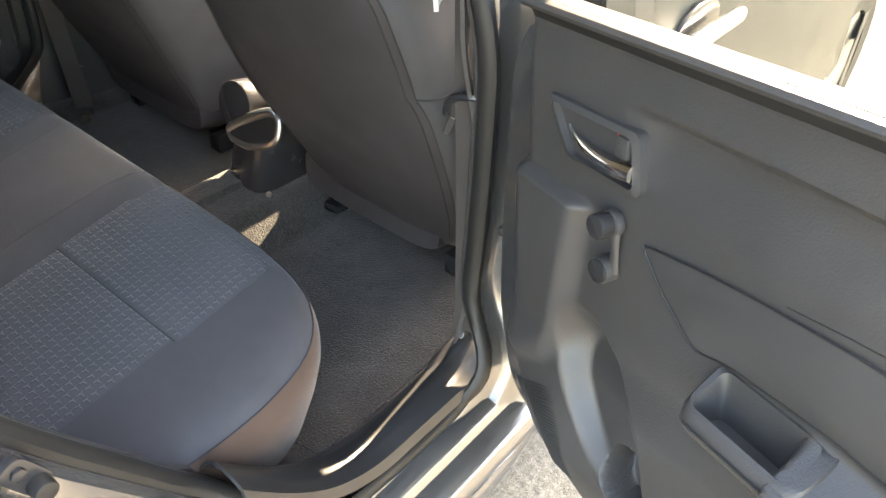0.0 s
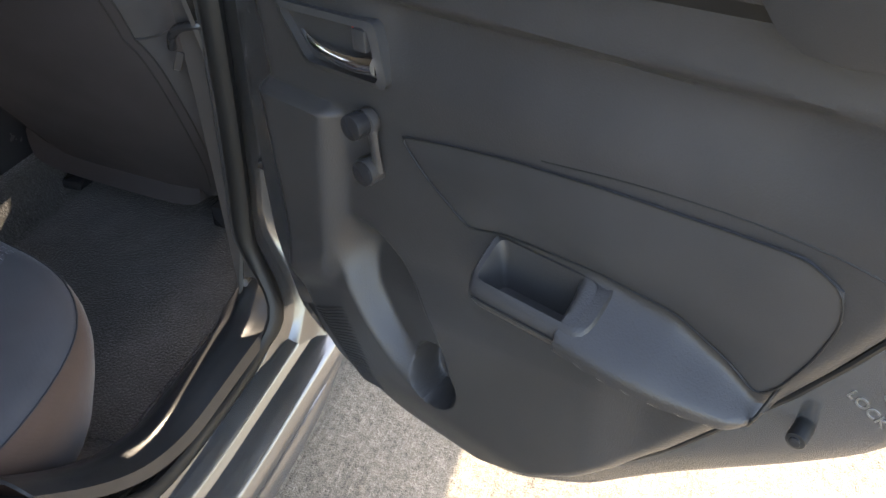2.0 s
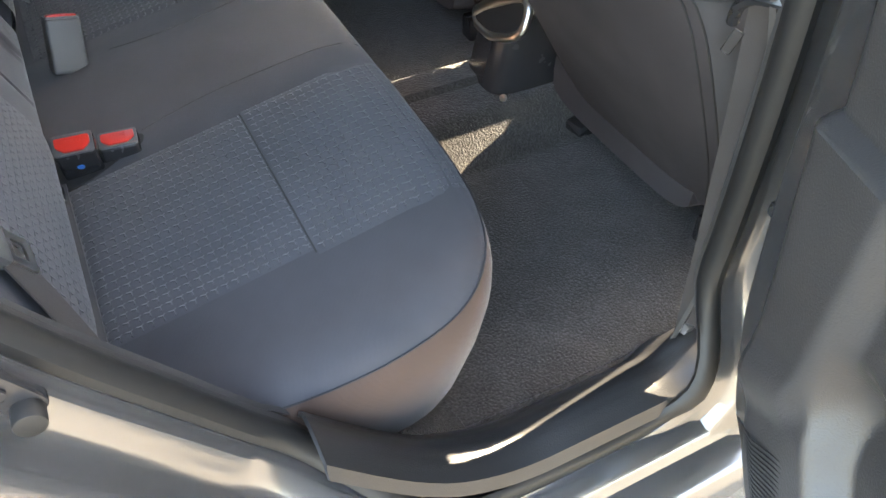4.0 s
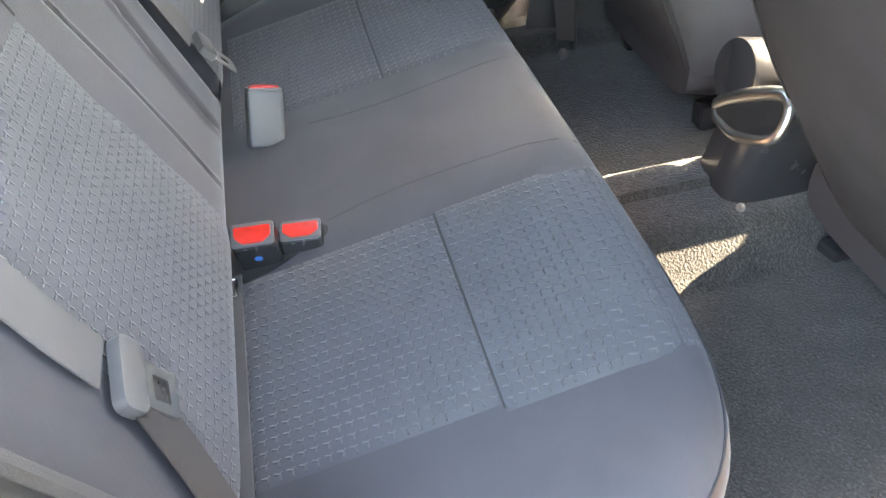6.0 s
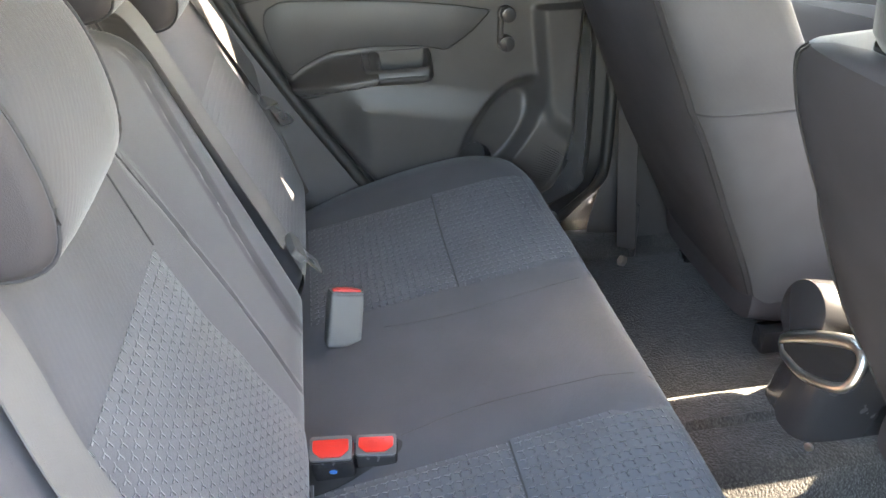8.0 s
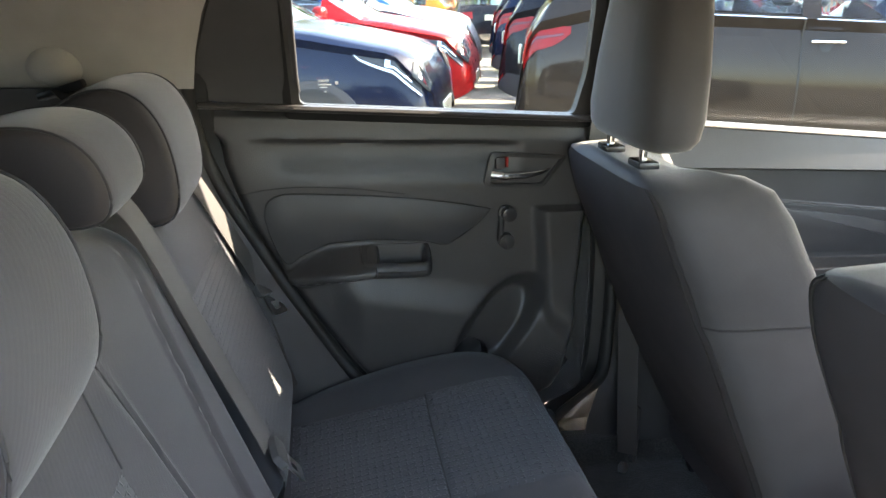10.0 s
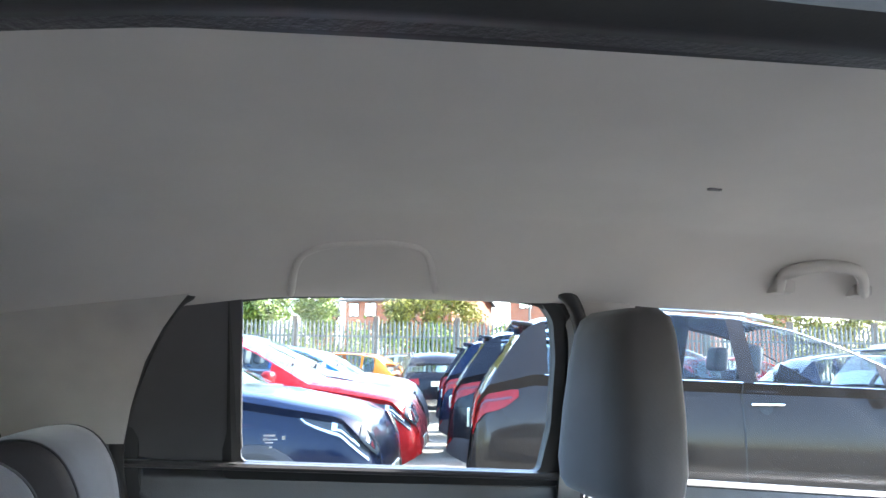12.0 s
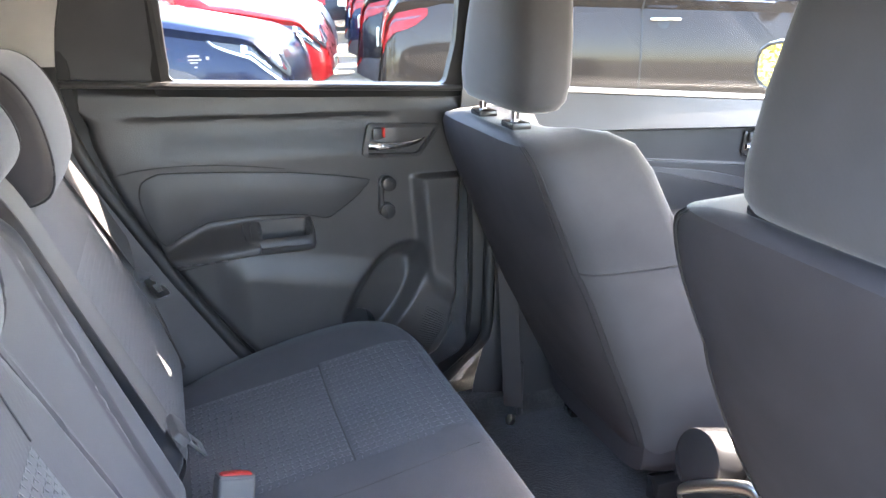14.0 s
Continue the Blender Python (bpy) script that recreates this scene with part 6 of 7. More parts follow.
def parked_car(spec, colour, at, yaw, label, inside=False):
    """A parked car; its origin is on the ground under its tail, +y ahead."""
    L, W = spec["L"], spec["W"]
    car = thing("parked_car", label, "car", group="parked cars")
    car.matrix_basis = pose(at[0], at[1], GROUND, 0, 0, yaw)

    def half(t):
        e = abs(2 * t - 1)
        return W / 2 * (1 - (0.07 if t < 0.5 else 0.14) * e ** 8 - (0.10 if t < 0.5 else 0.22) * (max(0.0, e - 0.95) / 0.05) ** 2)

    def at_fn(t, v, sx=1):
        """A point of the skin: t along the car, v from the sill over the belt to the roof's middle."""
        zt = track(spec["top"], t)
        zb = min(track(spec["belt"], t), zt - 0.035)
        w = half(t)
        low = 0.22 + 0.12 * max(0.0, abs(2 * t - 1) - 0.88) / 0.12
        if v < 0.5:
            k = v / 0.5
            z = lerp(min(low, zb - 0.02), zb, k)
            x = w * (0.93 + 0.07 * math.sin(math.pi * min(1, k * 1.05)) ** 0.7 - 0.02 * k)
        elif v < 0.88:
            k = (v - 0.5) / 0.38
            glass_h = max(0.0, zt - 0.05 - zb)
            z = zb + glass_h * k
            x = w * (0.98 - 0.30 * min(1.0, glass_h / 0.5) * k ** 1.2 - 0.03 * k)
        else:
            k = (v - 0.88) / 0.12
            edge = w * (0.95 - 0.30 * min(1.0, max(0.0, zt - 0.05 - zb) / 0.5))
            z0 = zb + max(0.0, zt - 0.05 - zb)
            x = edge * (1 - k)
            z = lerp(z0, zt, math.sin(k * math.pi / 2))
        return Vector((sx * x, t * L, z))

    def patch(t0, t1, v0, v1, sx, lift, nt=6, nv=5):
        def fn(u, v):
            t, w = lerp(t0, t1, u), lerp(v0, v1, v)
            p = at_fn(t, w, sx)
            a, b = at_fn(min(1, t + 0.004), w, sx) - at_fn(max(0, t - 0.004), w, sx), at_fn(t, min(1, w + 0.01), sx) - at_fn(t, max(0, w - 0.01), sx)
            n = a.cross(b) * sx
            return p + (n.normalized() if n.length > 1e-9 else Vector((0, 0, 1))) * lift
        return surf(fn, nt, nv)

    def blade(t0, t1, lo, hi, sx, lift, nt=14, nv=4):
        """A patch whose lower and upper edges change along the car."""
        def fn(u, v):
            t, w = lerp(t0, t1, u), lerp(lo(u), hi(u), v)
            p = at_fn(t, w, sx)
            a, b = at_fn(min(1, t + 0.004), w, sx) - at_fn(max(0, t - 0.004), w, sx), at_fn(t, min(1, w + 0.01), sx) - at_fn(t, max(0, w - 0.01), sx)
            return p + (a.cross(b) * sx).normalized() * lift
        return surf(fn, nt, nv)

    ts = sorted(set([k / 60 for k in range(61)] + [a for g in spec["glass"] for a in g] + list(spec["screen"]) + [0.045, 0.085, 0.006, 0.015, 0.99]))
    vs = [0, 0.08, 0.16, 0.24, 0.32, 0.40, 0.46, 0.5, 0.515, 0.53, 0.60, 0.70, 0.78, 0.84, 0.865, 0.88, 0.91, 0.94, 0.97, 1.0]
    bm = bmesh.new()
    for sx in (1, -1):
        vv = [[bm.verts.new(at_fn(t, v, sx)) for v in vs] for t in ts]
        for i in range(len(ts) - 1):
            for j in range(len(vs) - 1):
                tm, vm = (ts[i] + ts[i + 1]) / 2, (vs[j] + vs[j + 1]) / 2
                side_glass = any(a < tm < b for a, b in spec["glass"]) and 0.515 < vm < 0.865
                screen = spec["screen"][0] < tm < spec["screen"][1] and vm > 0.88
                back = 0.045 < tm < 0.085 and vm > 0.88
                if side_glass or screen or back:
                    continue
                bm.faces.new((vv[i][j], vv[i + 1][j], vv[i + 1][j + 1], vv[i][j + 1]))
    bmesh.ops.remove_doubles(bm, verts=bm.verts, dist=0.0008)
    shell = part("body", bm, PAINTS[colour], car)
    for sx in (1, -1):
        for a, b in spec["glass"]:
            g = part("side_window", patch(a, b, 0.515, 0.865, sx, 0.0), M["tint"], car, "tinted side window")
            g.visible_shadow = False
            part("chrome_strip", patch(a - 0.005, b + 0.005, 0.503, 0.5095, sx, 0.006, 8, 1), M["chrome"], shell, "chrome window strip")
        g = part("screen_half", patch(*spec["screen"], 0.88, 1.0, sx, 0.0, 8, 8), M["tint"], car, "windscreen glass")
        g.visible_shadow = False
        part("rear_glass", patch(0.045, 0.085, 0.88, 1.0, sx, 0.0), M["tint"], car, "rear window glass")
        lamp = part("headlight", blade(0.862, 0.974, lambda u: lerp(0.455, 0.372, u ** 0.6), lambda u: lerp(0.468, 0.499, u ** 0.5), sx, 0.006), M["lamp_glass"], car, "clear headlight")
        part("headlight_front", patch(0.960, 0.987, 0.50, 0.93, sx, 0.006, 6, 12), M["lamp_glass"], lamp, "front glass of the headlight")
        for v0, v1 in ((0.55, 0.70), (0.78, 0.88)):
            part("reflector", patch(0.969, 0.981, v0, v1, sx, 0.012, 4, 6), M["chrome"], lamp, "bright reflector")
        part("reflector", blade(0.915, 0.958, lambda u: 0.425, lambda u: lerp(0.470, 0.482, u), sx, 0.010), M["chrome"], lamp, "bright reflector")
        part("projector", blade(0.924, 0.948, lambda u: 0.436, lambda u: 0.466, sx, 0.014), M["lamp_dark_glass"], lamp, "dark projector lens")
        part("day_light", blade(0.866, 0.974, lambda u: lerp(0.456, 0.378, u ** 0.6), lambda u: lerp(0.463, 0.394, u ** 0.6), sx, 0.011), M["chrome"], lamp, "bright light strip")
        r0, r1 = (0.0102, 0.0210) if spec is SUV else (0.0105, 0.0190)
        tail = part("tail_light", blade(0.012, 0.078, lambda u: lerp(0.385, 0.432, u ** 2.5), lambda u: lerp(0.499, 0.455, u), sx, 0.006), M["lamp_red"], car, "red tail light")
        part("tail_light_rear", patch(r0, r1, 0.50, 0.92, sx, 0.006, 5, 12), M["lamp_red"], tail, "rear part of the tail light")
        part("lamp_band", blade(0.014, 0.068, lambda u: lerp(0.428, 0.430, u), lambda u: lerp(0.440, 0.438, u), sx, 0.010), M["lamp_dark"], tail, "dark smoked band of the tail light")
        if spec is SUV:
            part("roof_strip", patch(0.115, 0.62, 0.869, 0.8735, sx, 0.006, 24, 1), M["chrome"], shell, "chrome strip over the windows")
            part("rear_reflector", patch(0.001, 0.012, 0.14, 0.17, sx, 0.008, 4, 2), M["lamp_red"], car, "red bumper reflector")
        part("bumper_trim", patch(0.0, 0.05, 0.0, 0.14, sx, 0.004), M["inside"], car, "black bumper trim")
        part("sill_trim", patch(0.24, 0.74, 0.0, 0.07, sx, 0.004, 12, 2), M["inside"], car, "black sill trim")
        for t in spec["doors"]:
            part("door_gap", patch(t - 0.0013, t + 0.0013, 0.08, 0.5, sx, 0.002, 1, 8), M["rubber"], shell)
        for t in (spec["doors"][0] + 0.035, spec["doors"][1] + 0.035):
            m = at_fn(t, 0.425, sx)
            part("door_handle", rbox((0.026, 0.21, 0.018), 0.007, 2, Matrix.Translation(m + Vector((sx * 0.014, 0, 0)))), M["chrome"], car, "chrome door handle")
            # shade below the handle, drawn as a black patch on the skin
            part("handle_cup", blade(t - 0.013, t + 0.009, lambda u: 0.420 - 0.032 * math.sin(math.pi * u) ** 0.5, lambda u: 0.426, sx, 0.0025, 8, 3), M["rubber"], car, "flat dark patch for the handle recess's shade")
        for t in spec["wheels"]:
            x = W / 2 - 0.105
            part("arch", disc(spec["r"] + 0.045, 0.20, 36, 0.01, Matrix.Translation((sx * x, t * L, spec["r"])) @ Matrix.Rotation(radians(90), 4, "Y")), M["inside"], car, "dark wheel arch")
            tyre = part("wheel", disc(spec["r"], 0.22, 36, 0.03, Matrix.Translation((sx * x, t * L, spec["r"])) @ Matrix.Rotation(radians(90), 4, "Y")), M["tyre"], car, "black tyre")
            part("rim", disc(spec["r"] * 0.68, 0.235, 28, 0.012, Matrix.Translation((sx * x, t * L, spec["r"])) @ Matrix.Rotation(radians(90), 4, "Y")), M["alloy"], tyre, "alloy rim")
        mp = at_fn(spec["doors"][2] - 0.01, 0.52, sx) + Vector((sx * 0.13, 0, 0.05))
        part("mirror", rbox((0.22, 0.11, 0.15), 0.05, 3, Matrix.Translation(mp)), PAINTS[colour], car, "door mirror")
        part("roof_bar", tube([at_fn(t, 0.89, sx) + Vector((0, 0, 0.03)) for t in (0.14, 0.2, 0.28, 0.36, 0.42, 0.47)], 0.014, 8), M["silver"] if spec is SUV else M["inside"], car, "roof bar")
    part("grille", rbox((W * 0.55, 0.05, 0.14), 0.02, 2, Matrix.Translation((0, L * 0.982, track(spec["top"], 0.985) - 0.12))), M["gloss"], car, "black grille")
    part("grille_bar", rbox((W * 0.5, 0.02, 0.02), 0.006, 2, Matrix.Translation((0, L * 0.982 + 0.028, track(spec["top"], 0.985) - 0.10))), M["chrome"], car, "chrome grille bar")
    part("front_plate", rbox((0.52, 0.02, 0.11), 0.004, 1, Matrix.Translation((0, L * 0.998, 0.42))), M["plate_white"], car, "plain plate")
    part("rear_plate", rbox((0.52, 0.02, 0.11), 0.004, 1, Matrix.Translation((0, 0.016, 0.80))), M["plate_white"], car, "plain plate")
    part("spoiler", rbox((W * 0.62, 0.16, 0.03), 0.012, 2, pose(0, 0.088 * L, track(spec["top"], 0.085) + 0.012, -6, 0, 0)), PAINTS[colour], car, "roof spoiler")
    if inside:
        for px in (-0.36, 0.36):
            for py, zt in ((0.29, 1.24), (0.47, 1.26)):
                part("inner_seat", rbox((0.48, 0.16, 0.62), 0.06, 3, pose(px, py * L, 0.72, -12, 0, 0)), M["inside"], car, "dark seat")
                part("inner_headrest", rbox((0.26, 0.11, 0.19), 0.045, 3, pose(px, py * L - 0.08, zt, -8, 0, 0)), M["inside"], car, "dark headrest")
        part("inner_floor", rbox((W * 0.85, 2.6, 0.05), 0.01, 1, Matrix.Translation((0, 0.42 * L, 0.40))), M["inside"], car, "dark floor")
        wheel = [(0.36 + 0.18 * math.cos(a), 0.655 * L + 0.05 * math.sin(a), 1.02 + 0.17 * math.sin(a)) for a in (2 * math.pi * i / 24 for i in range(25))]
        part("steering_wheel", tube(wheel, 0.016, 8, up=(0, 1, 0)), M["inside"], car, "black steering wheel")
        part("dash", rbox((W * 0.8, 0.35, 0.30), 0.08, 3, Matrix.Translation((0, 0.715 * L, 0.86))), M["inside"], car, "dark dashboard")
    return car


def nose_at(x, y, L, yaw=YAW):
    a = radians(yaw)
    return x + math.sin(a) * L, y - math.cos(a) * L


parked_car(SUV, "graphite", (-5.09, 1.555), YAW, "dark bronze sport utility with chrome window strips", True)
parked_car(SUV, "black", (-7.65, 2.02), YAW, "black sport utility parked tail towards the aisle", True)
parked_car(SUV, "navy", (-10.2, 2.5), YAW, "dark blue sport utility parked in the row", True)
parked_car(SUV, "black", (-12.9, 3.05), YAW, "black sport utility at the row's end")
parked_car(HATCH, "navy", nose_at(-5.1, 1.03, 4.05), YAW, "dark blue hatchback with its nose to the aisle", True)
parked_car(HATCH, "red", nose_at(-7.4, 1.72, 4.05), YAW, "bright red hatchback with its nose to the aisle", True)
parked_car(SUV, "silver", nose_at(-9.8, 2.22, 4.4), YAW, "silver-blue crossover with its nose to the aisle", True)
parked_car(HATCH, "blue", nose_at(-12.2, 2.6, 4.05), YAW, "bright blue hatchback in the row", True)
parked_car(HATCH, "silver", nose_at(-14.5, 3.05, 4.05), YAW, "silver hatchback at the end of the row")
parked_car(HATCH, "orange", (-18.6, 3.45), YAW + 174, "orange hatchback parked before the fence")
parked_car(HATCH, "pale_green", (-20.8, 5.4), YAW + 178, "pale silver-green saloon parked before the fence")
parked_car(HATCH, "black", (-15.6, 3.75), YAW + 100, "black hatchback across the aisle's end")
parked_car(HATCH, "silver", (-13.2, 5.6), YAW, "pale hatchback behind the bronze car", True)
parked_car(HATCH, "navy", (-11.2, 8.3), YAW, "dark blue hatchback further along the yard", True)
parked_car(HATCH, "red", (-15.5, 8.6), YAW, "red hatchback further along the yard")
parked_car(SUV, "silver", (-8.3, 7.6), YAW, "pale crossover beyond the bronze car", True)

# ---- palisade fence ----
fence = thing("palisade_fence", "weathered galvanised palisade fence along the yard", "fence")
fence.matrix_basis = pose(-22.3, 3.0, GROUND, 0, 0, YAW)
pale_me = None
for k in range(288):
    y = -9 + 0.125 * k
    if pale_me is None:
        b = loft([[(0.012, -0.034, z), (0.026, -0.018, z), (0.026, 0.018, z), (0.012, 0.034, z), (0.009, 0.034, z), (0.020, 0.016, z), (0.020, -0.016, z), (0.009, -0.034, z)] for z in (0.05, 2.30)]
                 + [[(0.012, -0.012, 2.46), (0.02, -0.008, 2.46), (0.02, 0.008, 2.46), (0.012, 0.012, 2.46), (0.010, 0.012, 2.46), (0.016, 0.007, 2.46), (0.016, -0.007, 2.46), (0.010, -0.012, 2.46)]])
        first = part("pale", b, M["galv"], fence, smooth=False)
        pale_me = first.data
        first.location = (0, y, 0)
    else:
        o = new("pale", pale_me)
        o.parent, o.location = fence, (0, y, 0.012 * math.sin(k * 1.7))
for k in range(14):
    part("fence_post", rbox((0.15, 0.16, 2.60), 0.012, 1, Matrix.Translation((-0.07, -9.4 + 2.40 * k, 1.29))), M["bark"], fence, "weathered brown post")
for z in (0.55, 2.0):
    part("fence_rail", rbox((0.05, 36, 0.06), 0.006, 1, Matrix.Translation((-0.02, 9.0, z))), M["galv"], fence, "steel rail")


# ---- trees and bushes ----
def foliage(name, trunk, blobs, count, size, mat, label, seed, category="tree"):
    """A stem with limbs, and a crown of many single leaves gathered in uneven clumps."""
    rng = random.Random(seed)
    t = thing(name, label, category)
    base, height, r = trunk
    t.location = base
    stem = spline([(0, 0, -0.1), (0.06, 0.03, height * 0.4), (-0.04, 0.05, height * 0.75), (0.05, 0.0, height)], 5)
    b = tube(stem, [lerp(r, r * 0.3, k / 15) for k in range(16)], 8, up=(0, 1, 0))
    for cx, cy, cz, rad in blobs:
        p = stem[rng.randint(6, 14)]
        q = Vector((cx, cy, cz))
        tube([p, (p + q) / 2 + Vector((0, 0, 0.1)), q], [r * 0.35, r * 0.22, r * 0.06], 6, bm=b)
    part("trunk", b, M["bark"], t, "brown trunk and limbs")
    bm = bmesh.new()
    total = sum(x[3] ** 2 for x in blobs)
    for cx, cy, cz, rad in blobs:
        clumps = [(Vector((rng.gauss(0, 1), rng.gauss(0, 1), rng.gauss(0, 1))).normalized() * rad * rng.uniform(0.35, 1.0)) for _ in range(14)]
        for _ in range(int(count * rad ** 2 / total)):
            c = rng.choice(clumps)
            p = Vector((cx, cy, cz)) + c + Vector((rng.gauss(0, 1), rng.gauss(0, 1), rng.gauss(0, 1))) * rad * 0.20
            u = Vector((rng.gauss(0, 1), rng.gauss(0, 1), rng.gauss(0, 0.6))).normalized()
            w = u.cross(Vector((rng.gauss(0, 1), rng.gauss(0, 1), rng.gauss(0, 1)))).normalized()
            s = size * rng.uniform(0.6, 1.3)
            bm.faces.new([bm.verts.new(q) for q in (p - u * s, p + w * s * 0.45, p + u * s, p - w * s * 0.45)])
    part("crown", bm, mat, t, smooth=False)
    return t


foliage("tree", ((-27.5, -0.35, GROUND), 4.2, 0.10), [(0, 0, 4.2, 0.85), (0.3, 0.3, 3.2, 0.8), (-0.2, -0.6, 3.4, 0.9), (0.1, 0.2, 5.0, 0.7), (0, -0.3, 2.2, 0.9), (0, -1.2, 4.4, 0.9), (0, -1.5, 3.0, 0.9)], 18000, 0.085, M["leaf"], "young green tree behind the fence", 1)
foliage("tree", ((-30, 1.75, GROUND), 4.5, 0.10), [(0, 0.25, 4.4, 0.6), (0, 0.2, 3.4, 0.7), (0, 0.2, 2.6, 0.7), (0, 0.1, 5.1, 0.5)], 14000, 0.08, M["leaf"], "slim green tree beside the pale building", 2)
foliage("shrub", ((-29, 6.2, GROUND), 3.2, 0.09), [(0, -1.2, 3.5, 0.75), (0, 0, 3.6, 0.85), (0, 1.0, 3.75, 0.8), (0, 1.6, 3.0, 0.6), (0, -1.6, 2.4, 0.9), (0, 0.4, 2.2, 1.0)], 12000, 0.075, M["leaf_dry"], "yellowing shrubs behind the fence", 3, "shrub")
foliage("shrub", ((-28, 22.5, GROUND), 3.4, 0.10), [(0, -1.5, 4.0, 1.1), (0, 0.6, 4.1, 1.2), (0, 2.6, 3.9, 1.2), (0, 4.6, 3.8, 1.1), (0, -0.5, 2.6, 1.3), (0, 2.0, 2.4, 1.3), (0, 4.0, 2.4, 1.3)], 20000, 0.085, M["leaf_dry"], "tall yellowing shrubs behind the fence", 4, "shrub")
foliage("shrub", ((-24.5, 4.0, GROUND), 1.4, 0.05), [(0, -4, 0.9, 0.9), (0, -2, 1.0, 0.9), (0, 0.5, 1.1, 0.9), (0.3, 2.5, 1.2, 0.9), (0.8, 5, 1.2, 0.9), (1.4, 8, 1.2, 1.0), (0, -3, 1.5, 0.8), (0, -1, 1.6, 0.8), (0.2, 1.5, 1.7, 0.8), (0.5, 3.6, 1.7, 0.8), (1.1, 6.5, 1.6, 0.9)], 20000, 0.08, M["leaf"], "green undergrowth along the fence", 5, "shrub")


# ---- houses ----
def house(name, at, yaw, wx, wy, eave, ridge, windows, label, hip=False):
    """A brick house, gables on its +y and -y ends; windows on the +x face as (y, z, width, height)."""
    h = thing(name, label, "house")
    h.matrix_basis = pose(at[0], at[1], GROUND, 0, 0, yaw)
    b = bmesh.new()
    prof = [(-wx / 2, 0), (wx / 2, 0), (wx / 2, eave), (0, ridge), (-wx / 2, eave)]
    part("wall", loft([[(x, y, z) for x, z in prof] for y in (-wy / 2, wy / 2)], bm=b), M["brick"], h, "red brick wall", smooth=False)
    o = 0.35
    k = (ridge - eave) / (wx / 2)
    roof = bmesh.new()
    for sx in (1, -1):
        loft([[(0, y, ridge + 0.16), (sx * (wx / 2 + o), y, eave - k * o + 0.16), (sx * (wx / 2 + o), y, eave - k * o + 0.04), (0, y, ridge + 0.04)] for y in (-wy / 2 - 0.25, wy / 2 + 0.25)], bm=roof)
    rf = part("roof", roof, M["tiles"], h, "dark grey tiled roof", smooth=False)
    for s in (1, -1):
        part("gable_board", loft([[(0, y, ridge + 0.1), (s * (wx / 2 + o), y, eave - k * o + 0.1), (s * (wx / 2 + o), y, eave - k * o - 0.12), (0, y, ridge - 0.12)] for y in (wy / 2 + 0.26, wy / 2 + 0.30)]), M["inside"], rf, "dark gable board", smooth=False)
    for y, z, w, hh in windows:
        win = part("window", rbox((0.10, w, hh), 0.01, 1, Matrix.Translation((wx / 2, y, z))), M["window_brown"], h, "dark framed window")
        for dy in (-0.25, 0.25):
            part("pane", rbox((0.03, w * 0.42, hh - 0.14), 0.0, 1, Matrix.Translation((wx / 2 + 0.045, y + dy * w, z))), M["pane"], win, "pane reflecting the sky")
    return h


house("brick_house", (-53.1, 10.5), -38, 6.8, 8.0, 5.5, 7.0, [(-3.3, 4.85, 0.75, 0.95), (-2.0, 4.85, 0.85, 0.95), (-3.2, 2.4, 0.85, 1.1), (-1.4, 2.4, 1.0, 1.1)], "two-storey red brick house with a grey roof")
house("brick_house", (-49.2, 21.0), -38, 6.8, 8.0, 6.1, 7.4, [(-2.9, 5.45, 0.9, 0.95), (-1.0, 5.45, 1.1, 0.95), (-2.9, 2.9, 0.9, 1.1)], "red brick house beside a lamp post")
house("brick_house", (-54.1, 29.8), -38, 6.8, 8.0, 7.35, 8.6, [(-1.6, 6.65, 0.8, 0.85), (0.6, 6.65, 0.8, 0.85), (2.7, 6.65, 0.8, 0.85)], "red brick house above the bronze car")
house("brick_house", (-58, 3.3), -4, 6.0, 3.4, 4.6, 6.2, [(0.4, 4.0, 0.8, 1.0)], "low brick house far behind the trees")
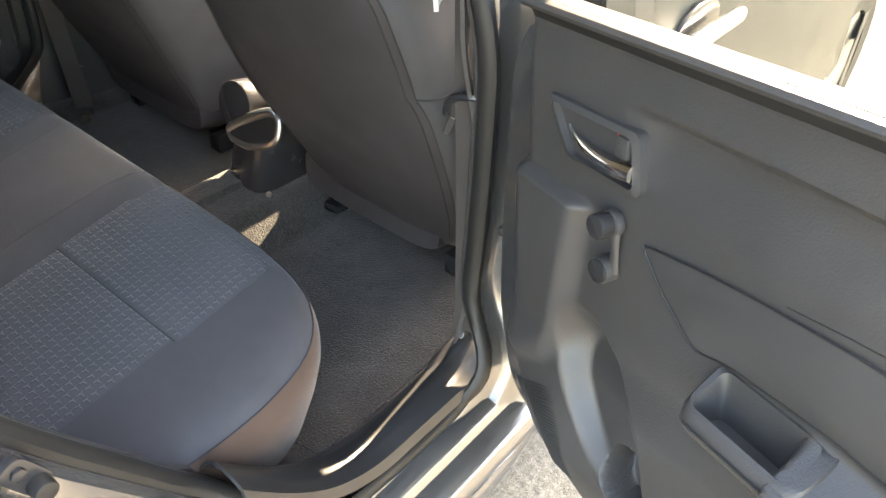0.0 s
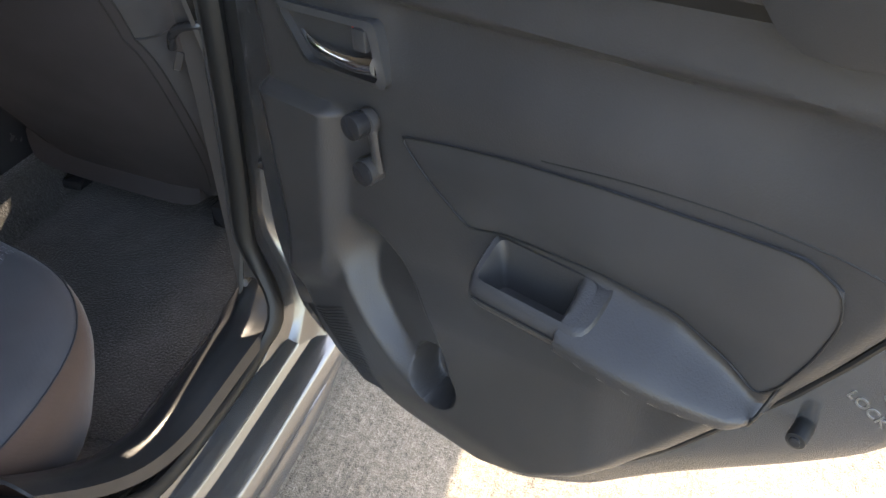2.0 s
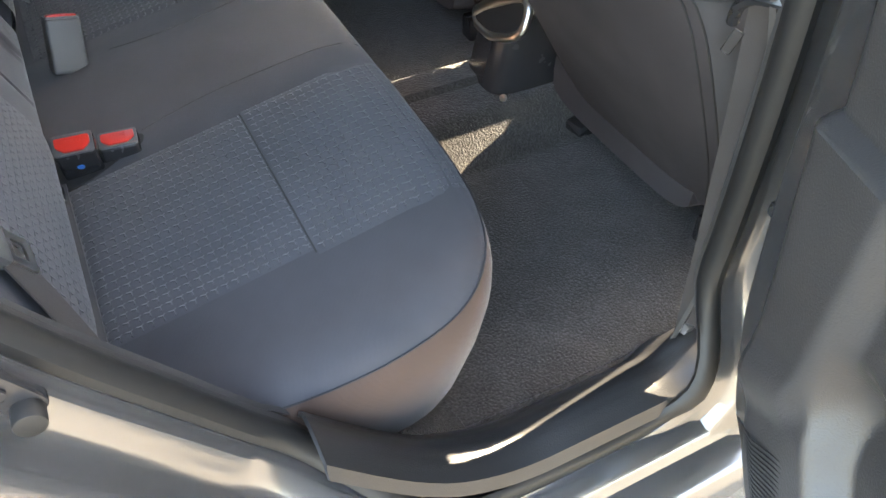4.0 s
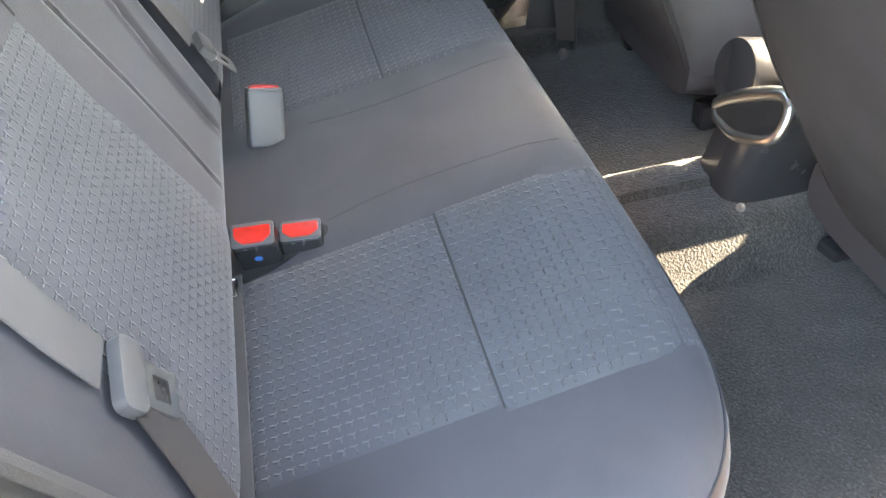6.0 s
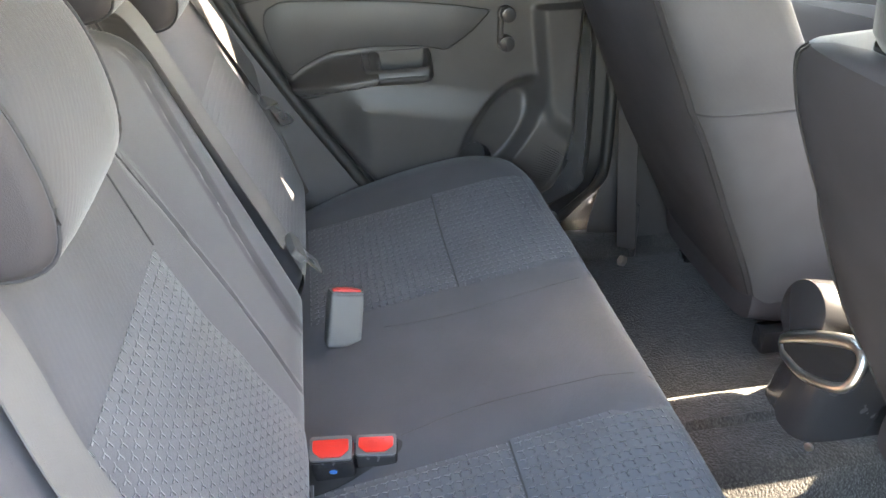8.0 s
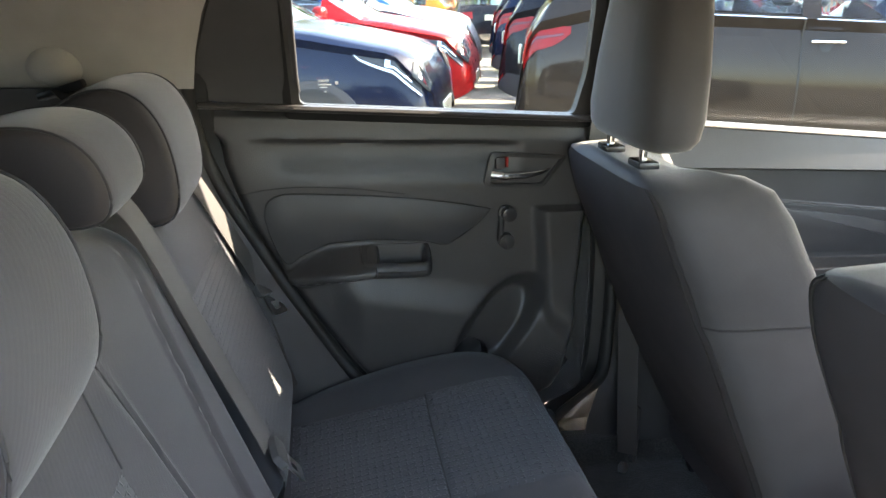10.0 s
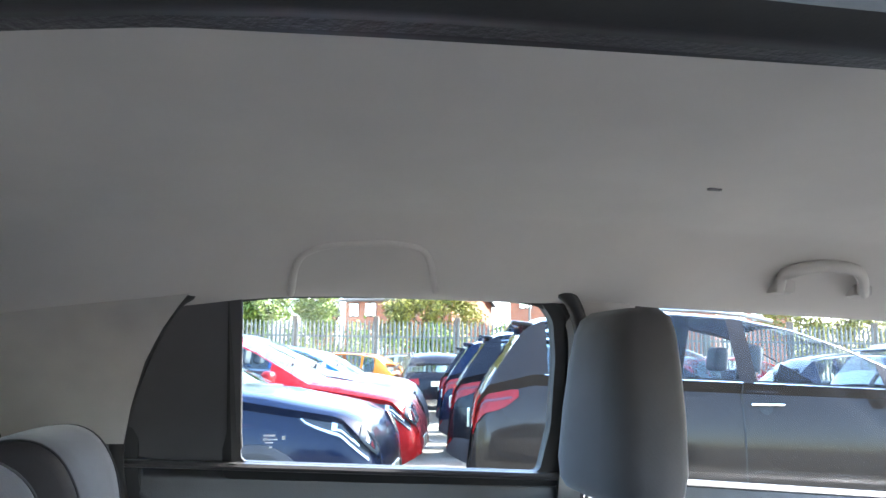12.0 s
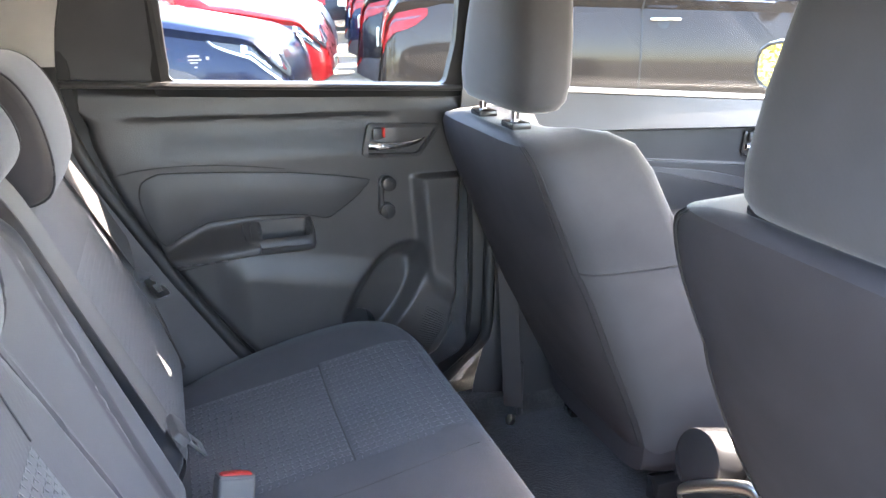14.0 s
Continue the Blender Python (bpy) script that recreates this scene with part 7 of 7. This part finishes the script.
house("brick_house", (-58, 38.5), -4, 6.0, 6.0, 6.8, 8.3, [(0.0, 5.6, 1.0, 1.0)], "brick house far behind the shrubs")
shed = thing("pale_building", "tall cream ribbed metal building behind the fence", "building")
shed.matrix_basis = pose(-33, -6.6, GROUND, 0, 0, -4)
part("wall", rbox((8, 16.5, 9), 0.02, 1, Matrix.Translation((-4, 0, 4.5))), M["clad"], shed, "cream ribbed metal wall", smooth=False)
for k in range(40):
    part("rib", rbox((0.05, 0.07, 8.9), 0.01, 1, Matrix.Translation((0.02, -8.0 + 0.41 * k, 4.5))), M["clad"], shed)
part("eave", rbox((0.3, 16.7, 0.25), 0.03, 1, Matrix.Translation((0.0, 0, 9.0))), M["galv"], shed, "grey eave gutter")
white = thing("pale_building", "white rendered house wall in the sun", "building")
white.matrix_basis = pose(-54.6, 34.9, GROUND, 0, 0, -38)
part("wall", rbox((6, 3.2, 7.6), 0.02, 1, Matrix.Translation((0, 0, 3.8))), M["clad"], white, "white wall", smooth=False)
part("roof", loft([[(-3.4, y, 7.5), (3.4, y, 7.5), (0, y, 9.0)] for y in (-1.9, 1.9)]), M["tiles"], white, "grey roof", smooth=False)
pole = thing("lamp_post", "thin grey lamp post in front of the houses", "lamp post", (-44, 15.4, GROUND))
part("pole", tube([(0, 0, 0), (0, 0, 4), (0, 0, 8.2)], [0.09, 0.07, 0.05], 10, up=(0, 1, 0)), M["galv"], pole)
part("lamp_head", rbox((0.25, 0.5, 0.12), 0.04, 2, Matrix.Translation((0, 0.25, 8.2))), M["galv"], pole)

# behind the camera: a sunlit hedge, seen in the door mirror and in the car's gloss
foliage("hedge", ((-2.0, -6.0, GROUND), 2.4, 0.08), [(-4.0, 0.2, 1.2, 1.3), (-2.0, 0, 1.2, 1.3), (0.0, 0.1, 1.2, 1.3), (2.0, 0, 1.2, 1.3), (4.2, 0, 1.2, 1.3), (-2.6, 0, 2.4, 1.1), (-0.2, 0, 2.4, 1.1), (2.0, 0, 2.4, 1.1)], 60000, 0.030, M["leaf_dry"], "sunlit yellow-green hedge behind the car", 6, "hedge")
